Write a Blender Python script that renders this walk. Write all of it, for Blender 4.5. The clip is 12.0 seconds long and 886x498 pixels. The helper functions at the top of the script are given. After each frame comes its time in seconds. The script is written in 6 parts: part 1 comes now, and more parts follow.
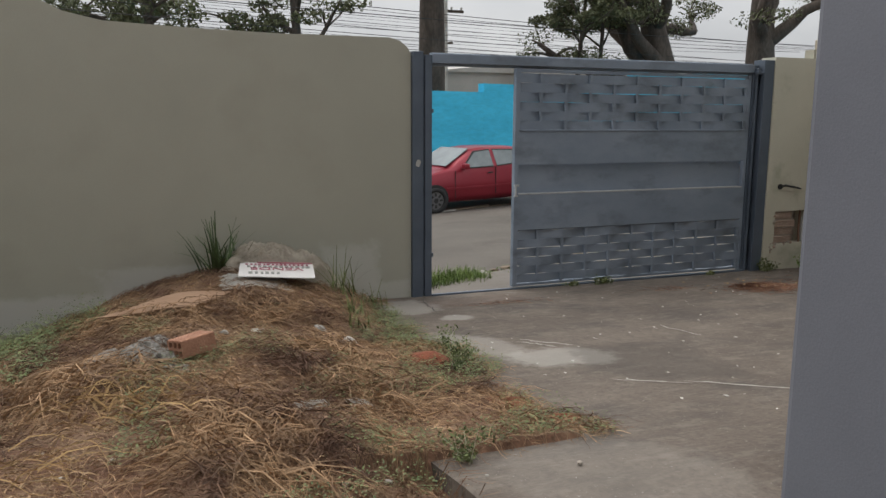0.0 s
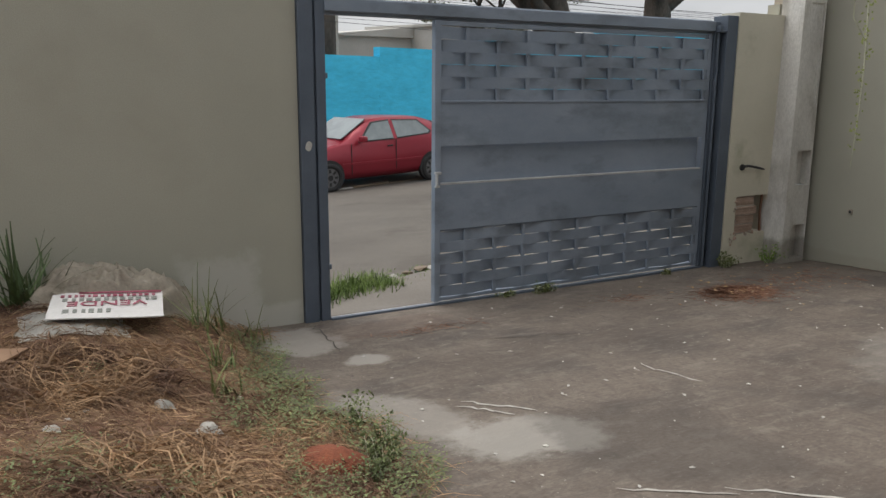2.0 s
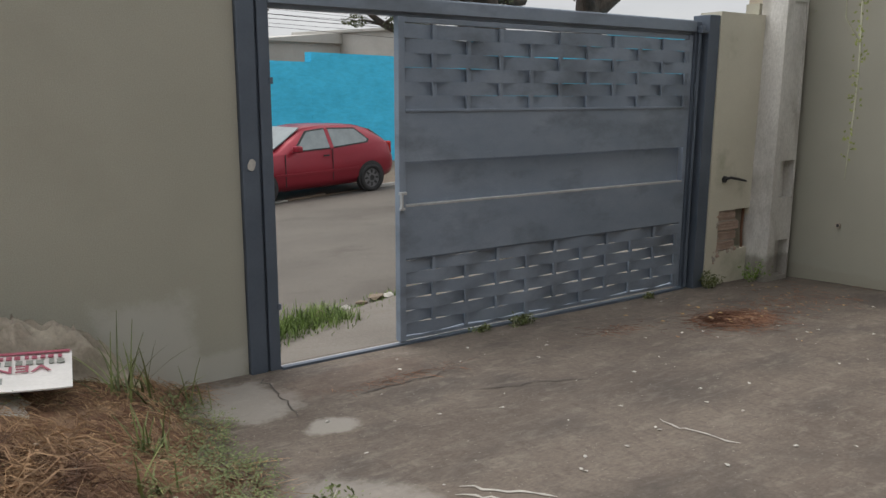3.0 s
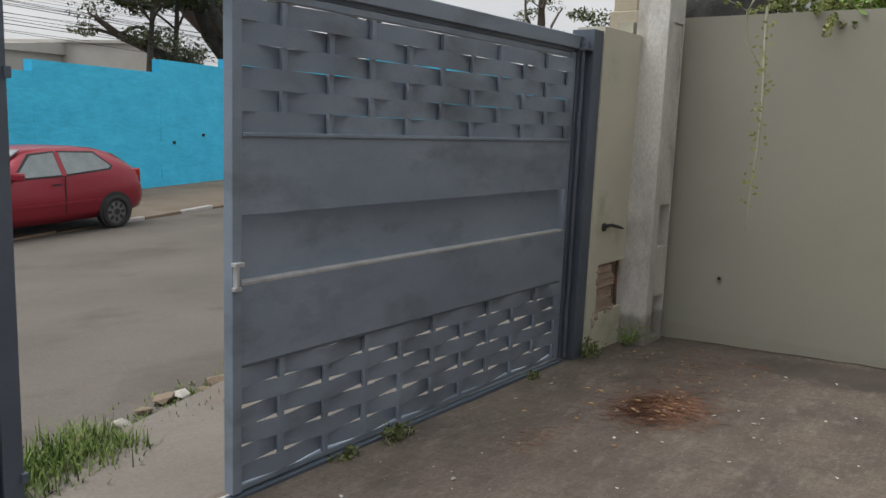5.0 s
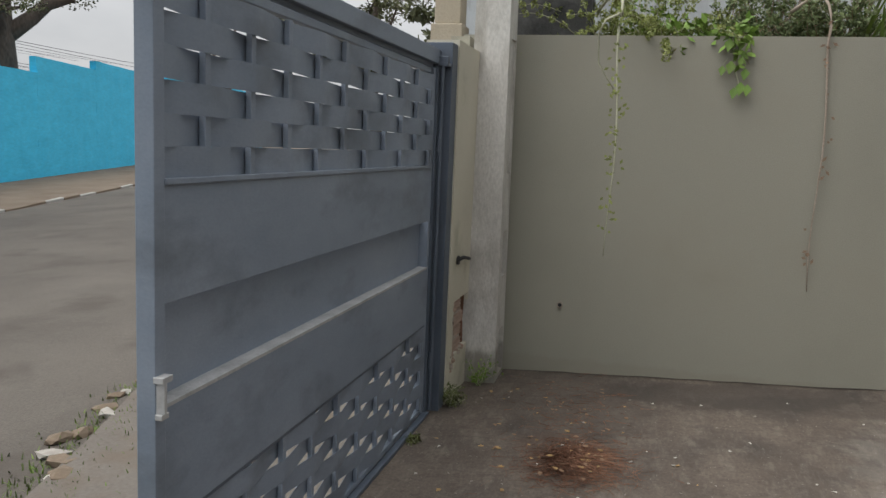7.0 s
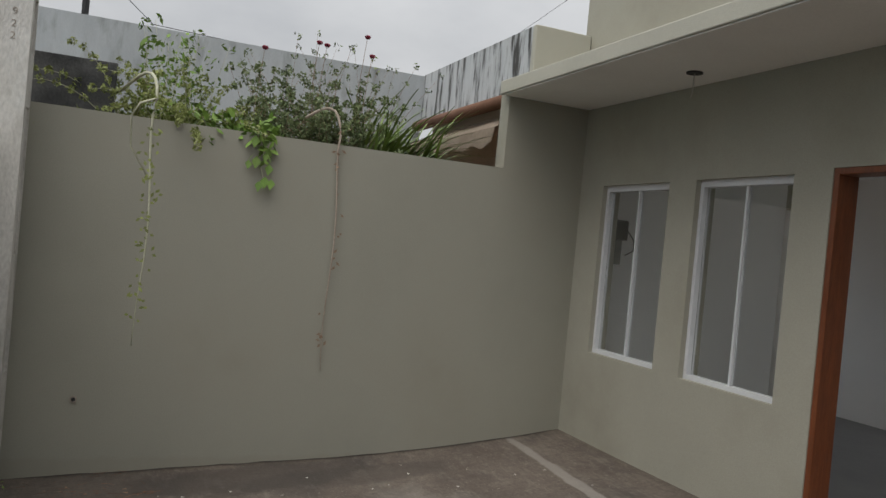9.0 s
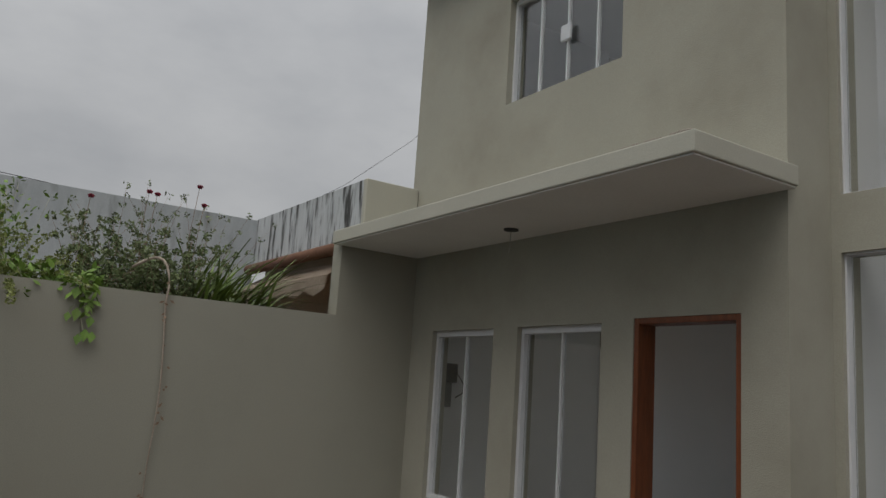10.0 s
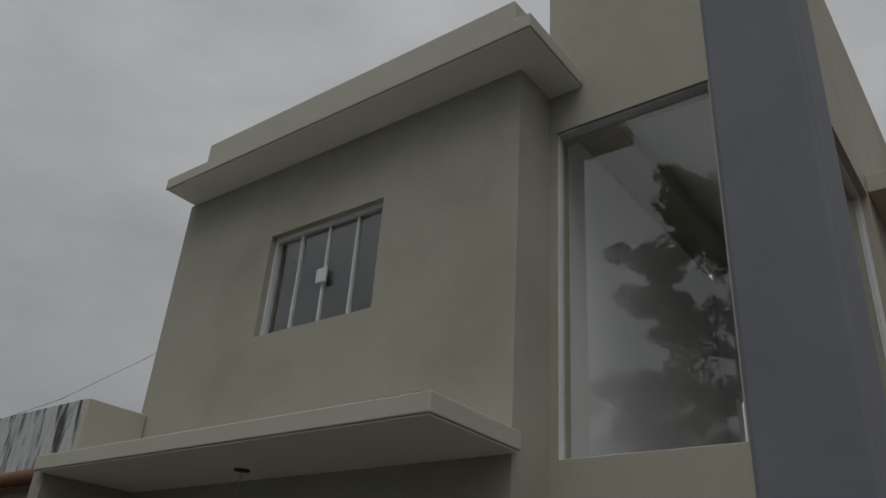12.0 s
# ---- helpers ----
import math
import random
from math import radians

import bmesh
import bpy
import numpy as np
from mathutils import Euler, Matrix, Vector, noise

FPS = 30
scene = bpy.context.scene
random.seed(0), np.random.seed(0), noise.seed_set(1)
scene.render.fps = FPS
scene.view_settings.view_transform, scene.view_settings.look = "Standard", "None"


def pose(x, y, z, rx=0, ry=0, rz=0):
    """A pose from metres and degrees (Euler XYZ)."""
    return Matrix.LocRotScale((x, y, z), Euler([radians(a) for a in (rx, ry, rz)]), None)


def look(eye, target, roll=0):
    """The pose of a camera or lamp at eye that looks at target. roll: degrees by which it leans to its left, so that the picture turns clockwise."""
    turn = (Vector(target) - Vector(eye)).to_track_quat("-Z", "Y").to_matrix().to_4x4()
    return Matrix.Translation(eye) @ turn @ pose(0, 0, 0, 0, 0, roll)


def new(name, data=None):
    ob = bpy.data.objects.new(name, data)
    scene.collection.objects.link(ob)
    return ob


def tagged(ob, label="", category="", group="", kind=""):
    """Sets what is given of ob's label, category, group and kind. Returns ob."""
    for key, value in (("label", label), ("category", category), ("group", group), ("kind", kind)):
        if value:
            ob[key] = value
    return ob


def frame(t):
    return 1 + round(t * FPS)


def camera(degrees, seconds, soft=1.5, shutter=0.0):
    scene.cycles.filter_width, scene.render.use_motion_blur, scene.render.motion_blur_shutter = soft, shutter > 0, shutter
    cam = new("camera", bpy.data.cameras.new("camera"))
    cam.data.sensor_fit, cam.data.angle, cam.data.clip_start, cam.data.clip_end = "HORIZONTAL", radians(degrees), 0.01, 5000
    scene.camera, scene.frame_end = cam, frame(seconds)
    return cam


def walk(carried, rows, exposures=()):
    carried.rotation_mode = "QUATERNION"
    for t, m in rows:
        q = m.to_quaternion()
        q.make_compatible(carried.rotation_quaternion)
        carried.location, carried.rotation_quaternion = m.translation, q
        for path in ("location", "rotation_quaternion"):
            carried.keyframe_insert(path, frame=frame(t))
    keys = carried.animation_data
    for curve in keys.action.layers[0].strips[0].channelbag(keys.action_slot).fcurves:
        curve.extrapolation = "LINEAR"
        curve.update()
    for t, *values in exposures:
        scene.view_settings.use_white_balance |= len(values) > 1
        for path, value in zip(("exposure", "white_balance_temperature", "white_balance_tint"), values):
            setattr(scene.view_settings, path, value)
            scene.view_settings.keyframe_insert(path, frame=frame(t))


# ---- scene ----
cam = camera(58.4, 12.0)
PATH = [
    (0, (-0.081, 0.07, 1.584), (0.636, 1.908, 1.256), 0.3),
    (0.5, (0.076, 0.464, 1.572), (0.876, 2.262, 1.218), 0.6),
    (1, (0.229, 0.871, 1.597), (1.084, 2.638, 1.216), 1.0),
    (1.5, (0.353, 1.249, 1.613), (1.274, 2.982, 1.225), 0.9),
    (2, (0.485, 1.643, 1.586), (1.435, 3.355, 1.18), 0.4),
    (2.5, (0.549, 2.042, 1.582), (1.563, 3.713, 1.161), 0.4),
    (2.7, (0.594, 2.198, 1.588), (1.64, 3.853, 1.18), 0.3),
    (4.3, (1.066, 3.53, 1.54), (2.476, 4.907, 1.199), 0.9),
    (4.5, (1.138, 3.69, 1.543), (2.6, 5.013, 1.205), 1.2),
    (5, (1.252, 4.113, 1.536), (2.826, 5.308, 1.226), 2.3),
    (5.5, (1.338, 4.519, 1.532), (2.994, 5.608, 1.262), 3.3),
    (6, (1.393, 4.887, 1.551), (3.129, 5.844, 1.284), 3.6),
    (6.5, (1.407, 5.184, 1.583), (3.239, 5.943, 1.32), 2.9),
    (6.7, (1.416, 5.279, 1.577), (3.286, 5.936, 1.313), 2.6),
    (8.3, (1.602, 5.724, 1.691), (3.555, 5.311, 1.569), 4.4),
    (8.5, (1.566, 5.754, 1.69), (3.488, 5.209, 1.599), 5.0),
    (9, (1.428, 5.762, 1.716), (3.277, 5.0, 1.708), 5.5),
    (9.5, (1.327, 5.767, 1.761), (3.09, 4.834, 1.91), 4.6),
    (10, (1.291, 5.826, 1.824), (2.932, 4.74, 2.177), 3.9),
    (10.5, (1.279, 5.841, 1.859), (2.812, 4.676, 2.4), 4.2),
    (11, (1.278, 5.835, 1.895), (2.691, 4.599, 2.587), 4.6),
    (11.5, (1.265, 5.846, 1.909), (2.541, 4.539, 2.725), 4.5),
    (12, (1.242, 5.863, 1.926), (2.355, 4.48, 2.848), 4.2),
]

# the phone's own exposure drifts down as it turns to the sky
EXPOSURES = [(0.0, 0.45), (2.5, 0.55), (6.0, 0.5), (8.5, 0.31), (9.5, -0.01), (10.5, -0.66), (12.0, -0.88)]
walk(cam, [(t, look(eye, target, roll)) for t, eye, target, roll in PATH], EXPOSURES)

# ---- world and light: overcast ----
world = bpy.data.worlds.new("overcast")
scene.world = world
world.use_nodes = True
wn, wl = world.node_tree.nodes, world.node_tree.links
for n in list(wn):
    wn.remove(n)
w_out = wn.new("ShaderNodeOutputWorld")
w_bg = wn.new("ShaderNodeBackground")
w_sky = wn.new("ShaderNodeTexSky")
w_sky.sky_type = 'NISHITA'
w_sky.sun_disc = False
w_sky.sun_elevation = radians(65)
w_sky.sun_rotation = radians(-29)
w_sky.dust_density = 4.0
w_hsv = wn.new("ShaderNodeHueSaturation")
w_hsv.inputs["Saturation"].default_value = 0.25
w_tc = wn.new("ShaderNodeTexCoord")
w_map = wn.new("ShaderNodeMapping")
w_map.inputs["Scale"].default_value = (1.0, 1.0, 2.2)
w_noise = wn.new("ShaderNodeTexNoise")
w_noise.inputs["Scale"].default_value = 2.6
w_noise.inputs["Detail"].default_value = 6.0
w_noise.inputs["Roughness"].default_value = 0.55
w_ramp = wn.new("ShaderNodeValToRGB")
w_ramp.color_ramp.elements[0].position = 0.3
w_ramp.color_ramp.elements[0].color = (3.5, 3.6, 3.75, 1)
w_ramp.color_ramp.elements[1].position = 0.7
w_ramp.color_ramp.elements[1].color = (5.0, 5.05, 5.1, 1)
w_mix = wn.new("ShaderNodeMix")
w_mix.data_type = 'RGBA'
w_mix.inputs[0].default_value = 0.85
w_bg.inputs["Strength"].default_value = 0.1
wl.new(w_tc.outputs["Generated"], w_map.inputs[0])
wl.new(w_map.outputs[0], w_noise.inputs["Vector"])
wl.new(w_noise.outputs["Fac"], w_ramp.inputs[0])
wl.new(w_sky.outputs[0], w_hsv.inputs["Color"])
wl.new(w_hsv.outputs[0], w_mix.inputs[6])
wl.new(w_ramp.outputs[0], w_mix.inputs[7])
# an overcast sky is brighter overhead than at the horizon
w_sep = wn.new("ShaderNodeSeparateXYZ")
w_up = wn.new("ShaderNodeMapRange")
w_up.inputs[1].default_value, w_up.inputs[2].default_value = 0.0, 1.0
w_up.inputs[3].default_value, w_up.inputs[4].default_value = 1.0, 2.2
w_scale = wn.new("ShaderNodeVectorMath")
w_scale.operation = 'SCALE'
wl.new(w_tc.outputs["Generated"], w_sep.inputs[0])
wl.new(w_sep.outputs["Z"], w_up.inputs[0])
wl.new(w_mix.outputs[2], w_scale.inputs[0])
wl.new(w_up.outputs[0], w_scale.inputs["Scale"])
wl.new(w_scale.outputs[0], w_bg.inputs["Color"])
wl.new(w_bg.outputs[0], w_out.inputs[0])

sun_data = bpy.data.lights.new("sun", 'SUN')
sun_data.energy = 1.5
sun_data.angle = radians(50)
sun_data.color = (1.0, 0.97, 0.92)
sun = new("sun", sun_data)
sun.matrix_basis = look((-2, 11.3, 16), (2, 4, 0))


# ---- materials ----
def surface(name, dark, light, scale=3.0, rough=0.8, bump=0.15, fine=60.0, metal=0.0, grain=0.12, stain=None, stain_scale=1.2,
            stain_edge=(0.55, 0.7), random_tint=0.0, stretch=(1, 1, 1), spec=0.5):
    """Two colours blended by broad noise, fine grain over them, optional stains of a third colour, and fine relief."""
    m = bpy.data.materials.new(name)
    m.use_nodes = True
    nt = m.node_tree
    b = nt.nodes["Principled BSDF"]
    b.inputs["Roughness"].default_value = rough
    b.inputs["Metallic"].default_value = metal
    b.inputs["Specular IOR Level"].default_value = spec
    geo = nt.nodes.new("ShaderNodeNewGeometry")
    mp = nt.nodes.new("ShaderNodeMapping")
    mp.inputs["Scale"].default_value = stretch
    nt.links.new(geo.outputs["Position"], mp.inputs[0])

    def tex(s, detail=5.0):
        n = nt.nodes.new("ShaderNodeTexNoise")
        n.inputs["Scale"].default_value = s
        n.inputs["Detail"].default_value = detail
        n.inputs["Roughness"].default_value = 0.6
        nt.links.new(mp.outputs[0], n.inputs["Vector"])
        return n

    def blend(kind, fac, a, c):
        x = nt.nodes.new("ShaderNodeMix")
        x.data_type = 'RGBA'
        x.blend_type = kind
        for sock, v in ((x.inputs[0], fac), (x.inputs[6], a), (x.inputs[7], c)):
            if isinstance(v, (float, int)):
                sock.default_value = v
            elif isinstance(v, tuple):
                sock.default_value = (*v, 1)
            else:
                nt.links.new(v, sock)
        return x.outputs[2]

    def ramp(src, lo, hi):
        r = nt.nodes.new("ShaderNodeMapRange")
        r.inputs[1].default_value, r.inputs[2].default_value = lo, hi
        nt.links.new(src, r.inputs[0])
        return r.outputs[0]

    broad = ramp(tex(scale).outputs["Fac"], 0.3, 0.7)
    col = blend('MIX', broad, dark, light)
    fine_n = tex(fine, 3.0)
    grey = nt.nodes.new("ShaderNodeMapRange")
    grey.inputs[1].default_value, grey.inputs[2].default_value = 0.25, 0.75
    grey.inputs[3].default_value, grey.inputs[4].default_value = 1.0 - grain, 1.0 + grain
    nt.links.new(fine_n.outputs["Fac"], grey.inputs[0])
    vec = nt.nodes.new("ShaderNodeVectorMath")
    vec.operation = 'SCALE'
    nt.links.new(col, vec.inputs[0])
    nt.links.new(grey.outputs[0], vec.inputs["Scale"])
    col = vec.outputs[0]
    if stain:
        st = ramp(tex(stain_scale, 8.0).outputs["Fac"], *stain_edge)
        col = blend('MIX', st, col, stain)
    if random_tint:
        oi = nt.nodes.new("ShaderNodeObjectInfo")
        isl = nt.nodes.new("ShaderNodeNewGeometry")
        add = nt.nodes.new("ShaderNodeMath")
        add.operation = 'ADD'
        nt.links.new(oi.outputs["Random"], add.inputs[0])
        nt.links.new(isl.outputs["Random Per Island"], add.inputs[1])
        fr = nt.nodes.new("ShaderNodeMath")
        fr.operation = 'FRACT'
        nt.links.new(add.outputs[0], fr.inputs[0])
        mr = nt.nodes.new("ShaderNodeMapRange")
        mr.inputs[3].default_value, mr.inputs[4].default_value = 1 - random_tint, 1 + random_tint
        nt.links.new(fr.outputs[0], mr.inputs[0])
        v2 = nt.nodes.new("ShaderNodeVectorMath")
        v2.operation = 'SCALE'
        nt.links.new(col, v2.inputs[0])
        nt.links.new(mr.outputs[0], v2.inputs["Scale"])
        col = v2.outputs[0]
    nt.links.new(col, b.inputs["Base Color"])
    if bump:
        bp = nt.nodes.new("ShaderNodeBump")
        bp.inputs["Strength"].default_value = bump
        bp.inputs["Distance"].default_value = 0.01
        nt.links.new(fine_n.outputs["Fac"], bp.inputs["Height"])
        nt.links.new(bp.outputs[0], b.inputs["Normal"])
    return m


def clear_glass(name, tint=(0.96, 0.98, 0.98), rough=0.0):
    m = bpy.data.materials.new(name)
    m.use_nodes = True
    nt = m.node_tree
    b = nt.nodes["Principled BSDF"]
    b.inputs["Base Color"].default_value = (*tint, 1)
    b.inputs["Roughness"].default_value = rough
    b.inputs["Transmission Weight"].default_value = 1.0
    b.inputs["IOR"].default_value = 1.68
    return m


OLIVE = surface("olive_wall_paint", (0.35, 0.338, 0.278), (0.395, 0.38, 0.312), scale=0.9, rough=0.85, bump=0.22, fine=150, grain=0.09,
                stain=(0.275, 0.258, 0.205), stain_scale=0.9, stain_edge=(0.48, 0.76))
OLIVE_PALE = surface("pale_olive_paint", (0.42, 0.41, 0.345), (0.47, 0.455, 0.385), scale=1.2, rough=0.85, bump=0.2, fine=120, grain=0.05)
PILLARP = surface("pale_ochre_pillar_paint", (0.5, 0.475, 0.385), (0.57, 0.54, 0.445), scale=1.4, rough=0.88, bump=0.25, fine=110, grain=0.07,
                  stain=(0.36, 0.35, 0.26), stain_scale=2.4, stain_edge=(0.58, 0.75))
BLUEGREY = surface("blue_grey_column_paint", (0.145, 0.154, 0.182), (0.17, 0.18, 0.21), scale=1.4, rough=0.8, bump=0.08, fine=120, grain=0.06)
SOFFIT = surface("soffit_white_paint", (0.76, 0.75, 0.72), (0.82, 0.81, 0.78), scale=1.5, rough=0.9, bump=0.1, fine=80, grain=0.04)
INWHITE = surface("interior_white_paint", (0.8, 0.81, 0.82), (0.85, 0.85, 0.85), scale=1.0, rough=0.9, bump=0.05, fine=80, grain=0.02)
INFLOOR = surface("interior_grey_floor", (0.16, 0.16, 0.165), (0.2, 0.2, 0.2), scale=2.0, rough=0.45, bump=0.05, fine=60, grain=0.06)
def stained_concrete(name, spots):
    """Cast concrete: mottled, brushed, speckled, with soft-edged stains of (x, y, half width, half depth, turn, colour, strength)."""
    m = surface(name, (0.085, 0.066, 0.053), (0.148, 0.12, 0.097), scale=1.1, rough=0.88, bump=0.35, fine=42, grain=0.22, stain=(0.06, 0.05, 0.043), stain_scale=1.7, stain_edge=(0.5, 0.72), stretch=(1, 1.5, 1))
    nt = m.node_tree
    b = nt.nodes["Principled BSDF"]
    src = b.inputs["Base Color"].links[0].from_socket
    geo = nt.nodes.new("ShaderNodeNewGeometry")

    def noise_of(scale, detail, stretch):
        mp = nt.nodes.new("ShaderNodeMapping")
        mp.inputs["Scale"].default_value = stretch
        nt.links.new(geo.outputs["Position"], mp.inputs[0])
        n = nt.nodes.new("ShaderNodeTexNoise")
        n.inputs["Scale"].default_value, n.inputs["Detail"].default_value, n.inputs["Roughness"].default_value = scale, detail, 0.7
        nt.links.new(mp.outputs[0], n.inputs["Vector"])
        return n

    def ranged(sock, lo, hi, a, c):
        q = nt.nodes.new("ShaderNodeMapRange")
        q.interpolation_type = 'SMOOTHSTEP'
        for k, v in enumerate((lo, hi, a, c)):
            q.inputs[k + 1].default_value = v
        nt.links.new(sock, q.inputs[0])
        return q.outputs[0]

    def mixed(fac, base_col, colour):
        x = nt.nodes.new("ShaderNodeMix")
        x.data_type = 'RGBA'
        nt.links.new(fac, x.inputs[0])
        nt.links.new(base_col, x.inputs[6])
        x.inputs[7].default_value = (*colour, 1)
        return x.outputs[2]

    col = mixed(ranged(noise_of(5.0, 8, (1, 2.6, 1)).outputs["Fac"], 0.48, 0.7, 0.0, 0.55), src, (0.205, 0.176, 0.147))
    col = mixed(ranged(noise_of(9.0, 8, (2.2, 0.8, 1)).outputs["Fac"], 0.5, 0.68, 0.0, 0.5), col, (0.066, 0.051, 0.041))
    col = mixed(ranged(noise_of(22.0, 6, (0.6, 2.0, 1)).outputs["Fac"], 0.52, 0.68, 0.0, 0.3), col, (0.21, 0.18, 0.15))
    col = mixed(ranged(noise_of(28.0, 6, (1.6, 1.0, 1)).outputs["Fac"], 0.53, 0.66, 0.0, 0.4), col, (0.062, 0.047, 0.037))
    col = mixed(ranged(noise_of(55.0, 2, (1, 1, 1)).outputs["Fac"], 0.68, 0.74, 0.0, 0.7), col, (0.33, 0.31, 0.28))
    warp = noise_of(4.0, 6, (1, 1, 1))
    for x, y, hw, hd, turn, colour, strength in spots:
        off = nt.nodes.new("ShaderNodeVectorMath")
        off.operation = 'SUBTRACT'
        off.inputs[1].default_value = (x, y, 0)
        nt.links.new(geo.outputs["Position"], off.inputs[0])
        rot = nt.nodes.new("ShaderNodeVectorRotate")
        rot.rotation_type = 'Z_AXIS'
        rot.inputs["Angle"].default_value = -turn
        nt.links.new(off.outputs[0], rot.inputs["Vector"])
        scl = nt.nodes.new("ShaderNodeVectorMath")
        scl.operation = 'MULTIPLY'
        scl.inputs[1].default_value = (1 / hw, 1 / hd, 0)
        nt.links.new(rot.outputs[0], scl.inputs[0])
        ln = nt.nodes.new("ShaderNodeVectorMath")
        ln.operation = 'LENGTH'
        nt.links.new(scl.outputs[0], ln.inputs[0])
        add = nt.nodes.new("ShaderNodeMath")
        add.operation = 'MULTIPLY_ADD'
        add.inputs[1].default_value = 1.5
        nt.links.new(warp.outputs["Fac"], add.inputs[0])
        nt.links.new(ln.outputs["Value"], add.inputs[2])
        col = mixed(ranged(add.outputs[0], 1.45, 1.85, strength, 0.0), col, colour)
    nt.links.new(col, b.inputs["Base Color"])
    return m


def spotted(m, spots):
    """Soft-edged stains on a wall paint: rows of (centre, half sizes, colour, strength)."""
    nt = m.node_tree
    b = nt.nodes["Principled BSDF"]
    col = b.inputs["Base Color"].links[0].from_socket
    geo = nt.nodes.new("ShaderNodeNewGeometry")
    warp = nt.nodes.new("ShaderNodeTexNoise")
    warp.inputs["Scale"].default_value, warp.inputs["Detail"].default_value, warp.inputs["Roughness"].default_value = 7.0, 6.0, 0.65
    nt.links.new(geo.outputs["Position"], warp.inputs["Vector"])
    for centre, half, colour, strength in spots:
        off = nt.nodes.new("ShaderNodeVectorMath")
        off.operation = 'SUBTRACT'
        off.inputs[1].default_value = centre
        nt.links.new(geo.outputs["Position"], off.inputs[0])
        scl = nt.nodes.new("ShaderNodeVectorMath")
        scl.operation = 'MULTIPLY'
        scl.inputs[1].default_value = tuple(1 / h for h in half)
        nt.links.new(off.outputs[0], scl.inputs[0])
        ab = nt.nodes.new("ShaderNodeVectorMath")
        ab.operation = 'ABSOLUTE'
        nt.links.new(scl.outputs[0], ab.inputs[0])
        sep = nt.nodes.new("ShaderNodeSeparateXYZ")
        nt.links.new(ab.outputs[0], sep.inputs[0])
        mx = nt.nodes.new("ShaderNodeMath")
        mx.operation = 'MAXIMUM'
        nt.links.new(sep.outputs[0], mx.inputs[0])
        nt.links.new(sep.outputs[2], mx.inputs[1])
        add = nt.nodes.new("ShaderNodeMath")
        add.operation = 'MULTIPLY_ADD'
        add.inputs[1].default_value = 0.9
        nt.links.new(warp.outputs["Fac"], add.inputs[0])
        nt.links.new(mx.outputs[0], add.inputs[2])
        q = nt.nodes.new("ShaderNodeMapRange")
        q.interpolation_type = 'SMOOTHSTEP'
        for k, v in enumerate((1.12, 1.55, strength, 0.0)):
            q.inputs[k + 1].default_value = v
        nt.links.new(add.outputs[0], q.inputs[0])
        x = nt.nodes.new("ShaderNodeMix")
        x.data_type = 'RGBA'
        nt.links.new(q.outputs[0], x.inputs[0])
        nt.links.new(col, x.inputs[6])
        x.inputs[7].default_value = (*colour, 1)
        col = x.outputs[2]
    nt.links.new(col, b.inputs["Base Color"])
    return m


OLIVE_N = spotted(surface("olive_wall_paint_patched", (0.35, 0.338, 0.278), (0.395, 0.38, 0.312), scale=0.9, rough=0.85, bump=0.22, fine=150, grain=0.09, stain=(0.3, 0.284, 0.23), stain_scale=0.9, stain_edge=(0.5, 0.76)), [
    ((1.62, 6.6, 0.24), (0.27, 1.0, 0.28), (0.45, 0.44, 0.39), 0.9), ((1.95, 6.6, 0.05), (0.22, 1.0, 0.12), (0.45, 0.44, 0.39), 0.8), ((-1.0, 6.6, 0.08), (0.9, 1.0, 0.16), (0.47, 0.46, 0.42), 0.85), ((0.2, 6.6, 0.28), (0.6, 1.0, 0.14), (0.45, 0.44, 0.4), 0.7)])
# the other walls' olive set darker for the east side; stained band along the foot
OLIVE_E = spotted(surface("olive_wall_paint_darkened_stained", (0.305, 0.296, 0.245), (0.348, 0.337, 0.28), scale=0.9, rough=0.85, bump=0.22, fine=150, grain=0.09, stain=(0.3, 0.284, 0.23), stain_scale=0.9, stain_edge=(0.5, 0.76)), [
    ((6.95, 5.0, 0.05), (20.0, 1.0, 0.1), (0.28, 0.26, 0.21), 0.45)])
PALE, DARK, RUST = (0.3, 0.28, 0.25), (0.048, 0.04, 0.034), (0.12, 0.062, 0.038)
CONCRETE = stained_concrete("driveway_concrete", [
    (2.32, 4.22, 0.36, 0.24, -0.3, PALE, 0.7), (1.98, 4.75, 0.2, 0.5, 0.35, PALE, 0.5), (2.19, 5.6, 0.14, 0.11, 0, PALE, 0.75), (1.98, 6.15, 0.26, 0.36, 0, PALE, 0.6),
    (6.3, 5.75, 0.85, 0.5, 0.1, DARK, 0.42), (6.6, 4.75, 0.3, 1.0, 0.12, DARK, 0.65), (6.5, 4.2, 0.2, 0.9, 0.1, DARK, 0.5), (5.4, 5.75, 0.35, 0.25, 0, RUST, 0.25),
    (2.6, 6.2, 0.6, 0.22, 0.1, RUST, 0.2), (3.4, 5.2, 0.9, 0.5, 0.2, DARK, 0.12), (2.75, 3.9, 0.4, 0.6, 0.2, DARK, 0.45), (5.9, 2.85, 1.2, 0.05, -0.06, PALE, 0.55), (5.2, 3.9, 1.0, 0.5, 0.0, PALE, 0.25), (1.45, 2.3, 0.5, 0.6, 0.0, PALE, 0.2)])
PATCHC = surface("pale_cement_patch", (0.34, 0.315, 0.28), (0.44, 0.42, 0.38), scale=5.0, rough=0.9, bump=0.35, fine=60, grain=0.15,
                 stain=(0.24, 0.215, 0.19), stain_scale=4.0, stain_edge=(0.52, 0.7))
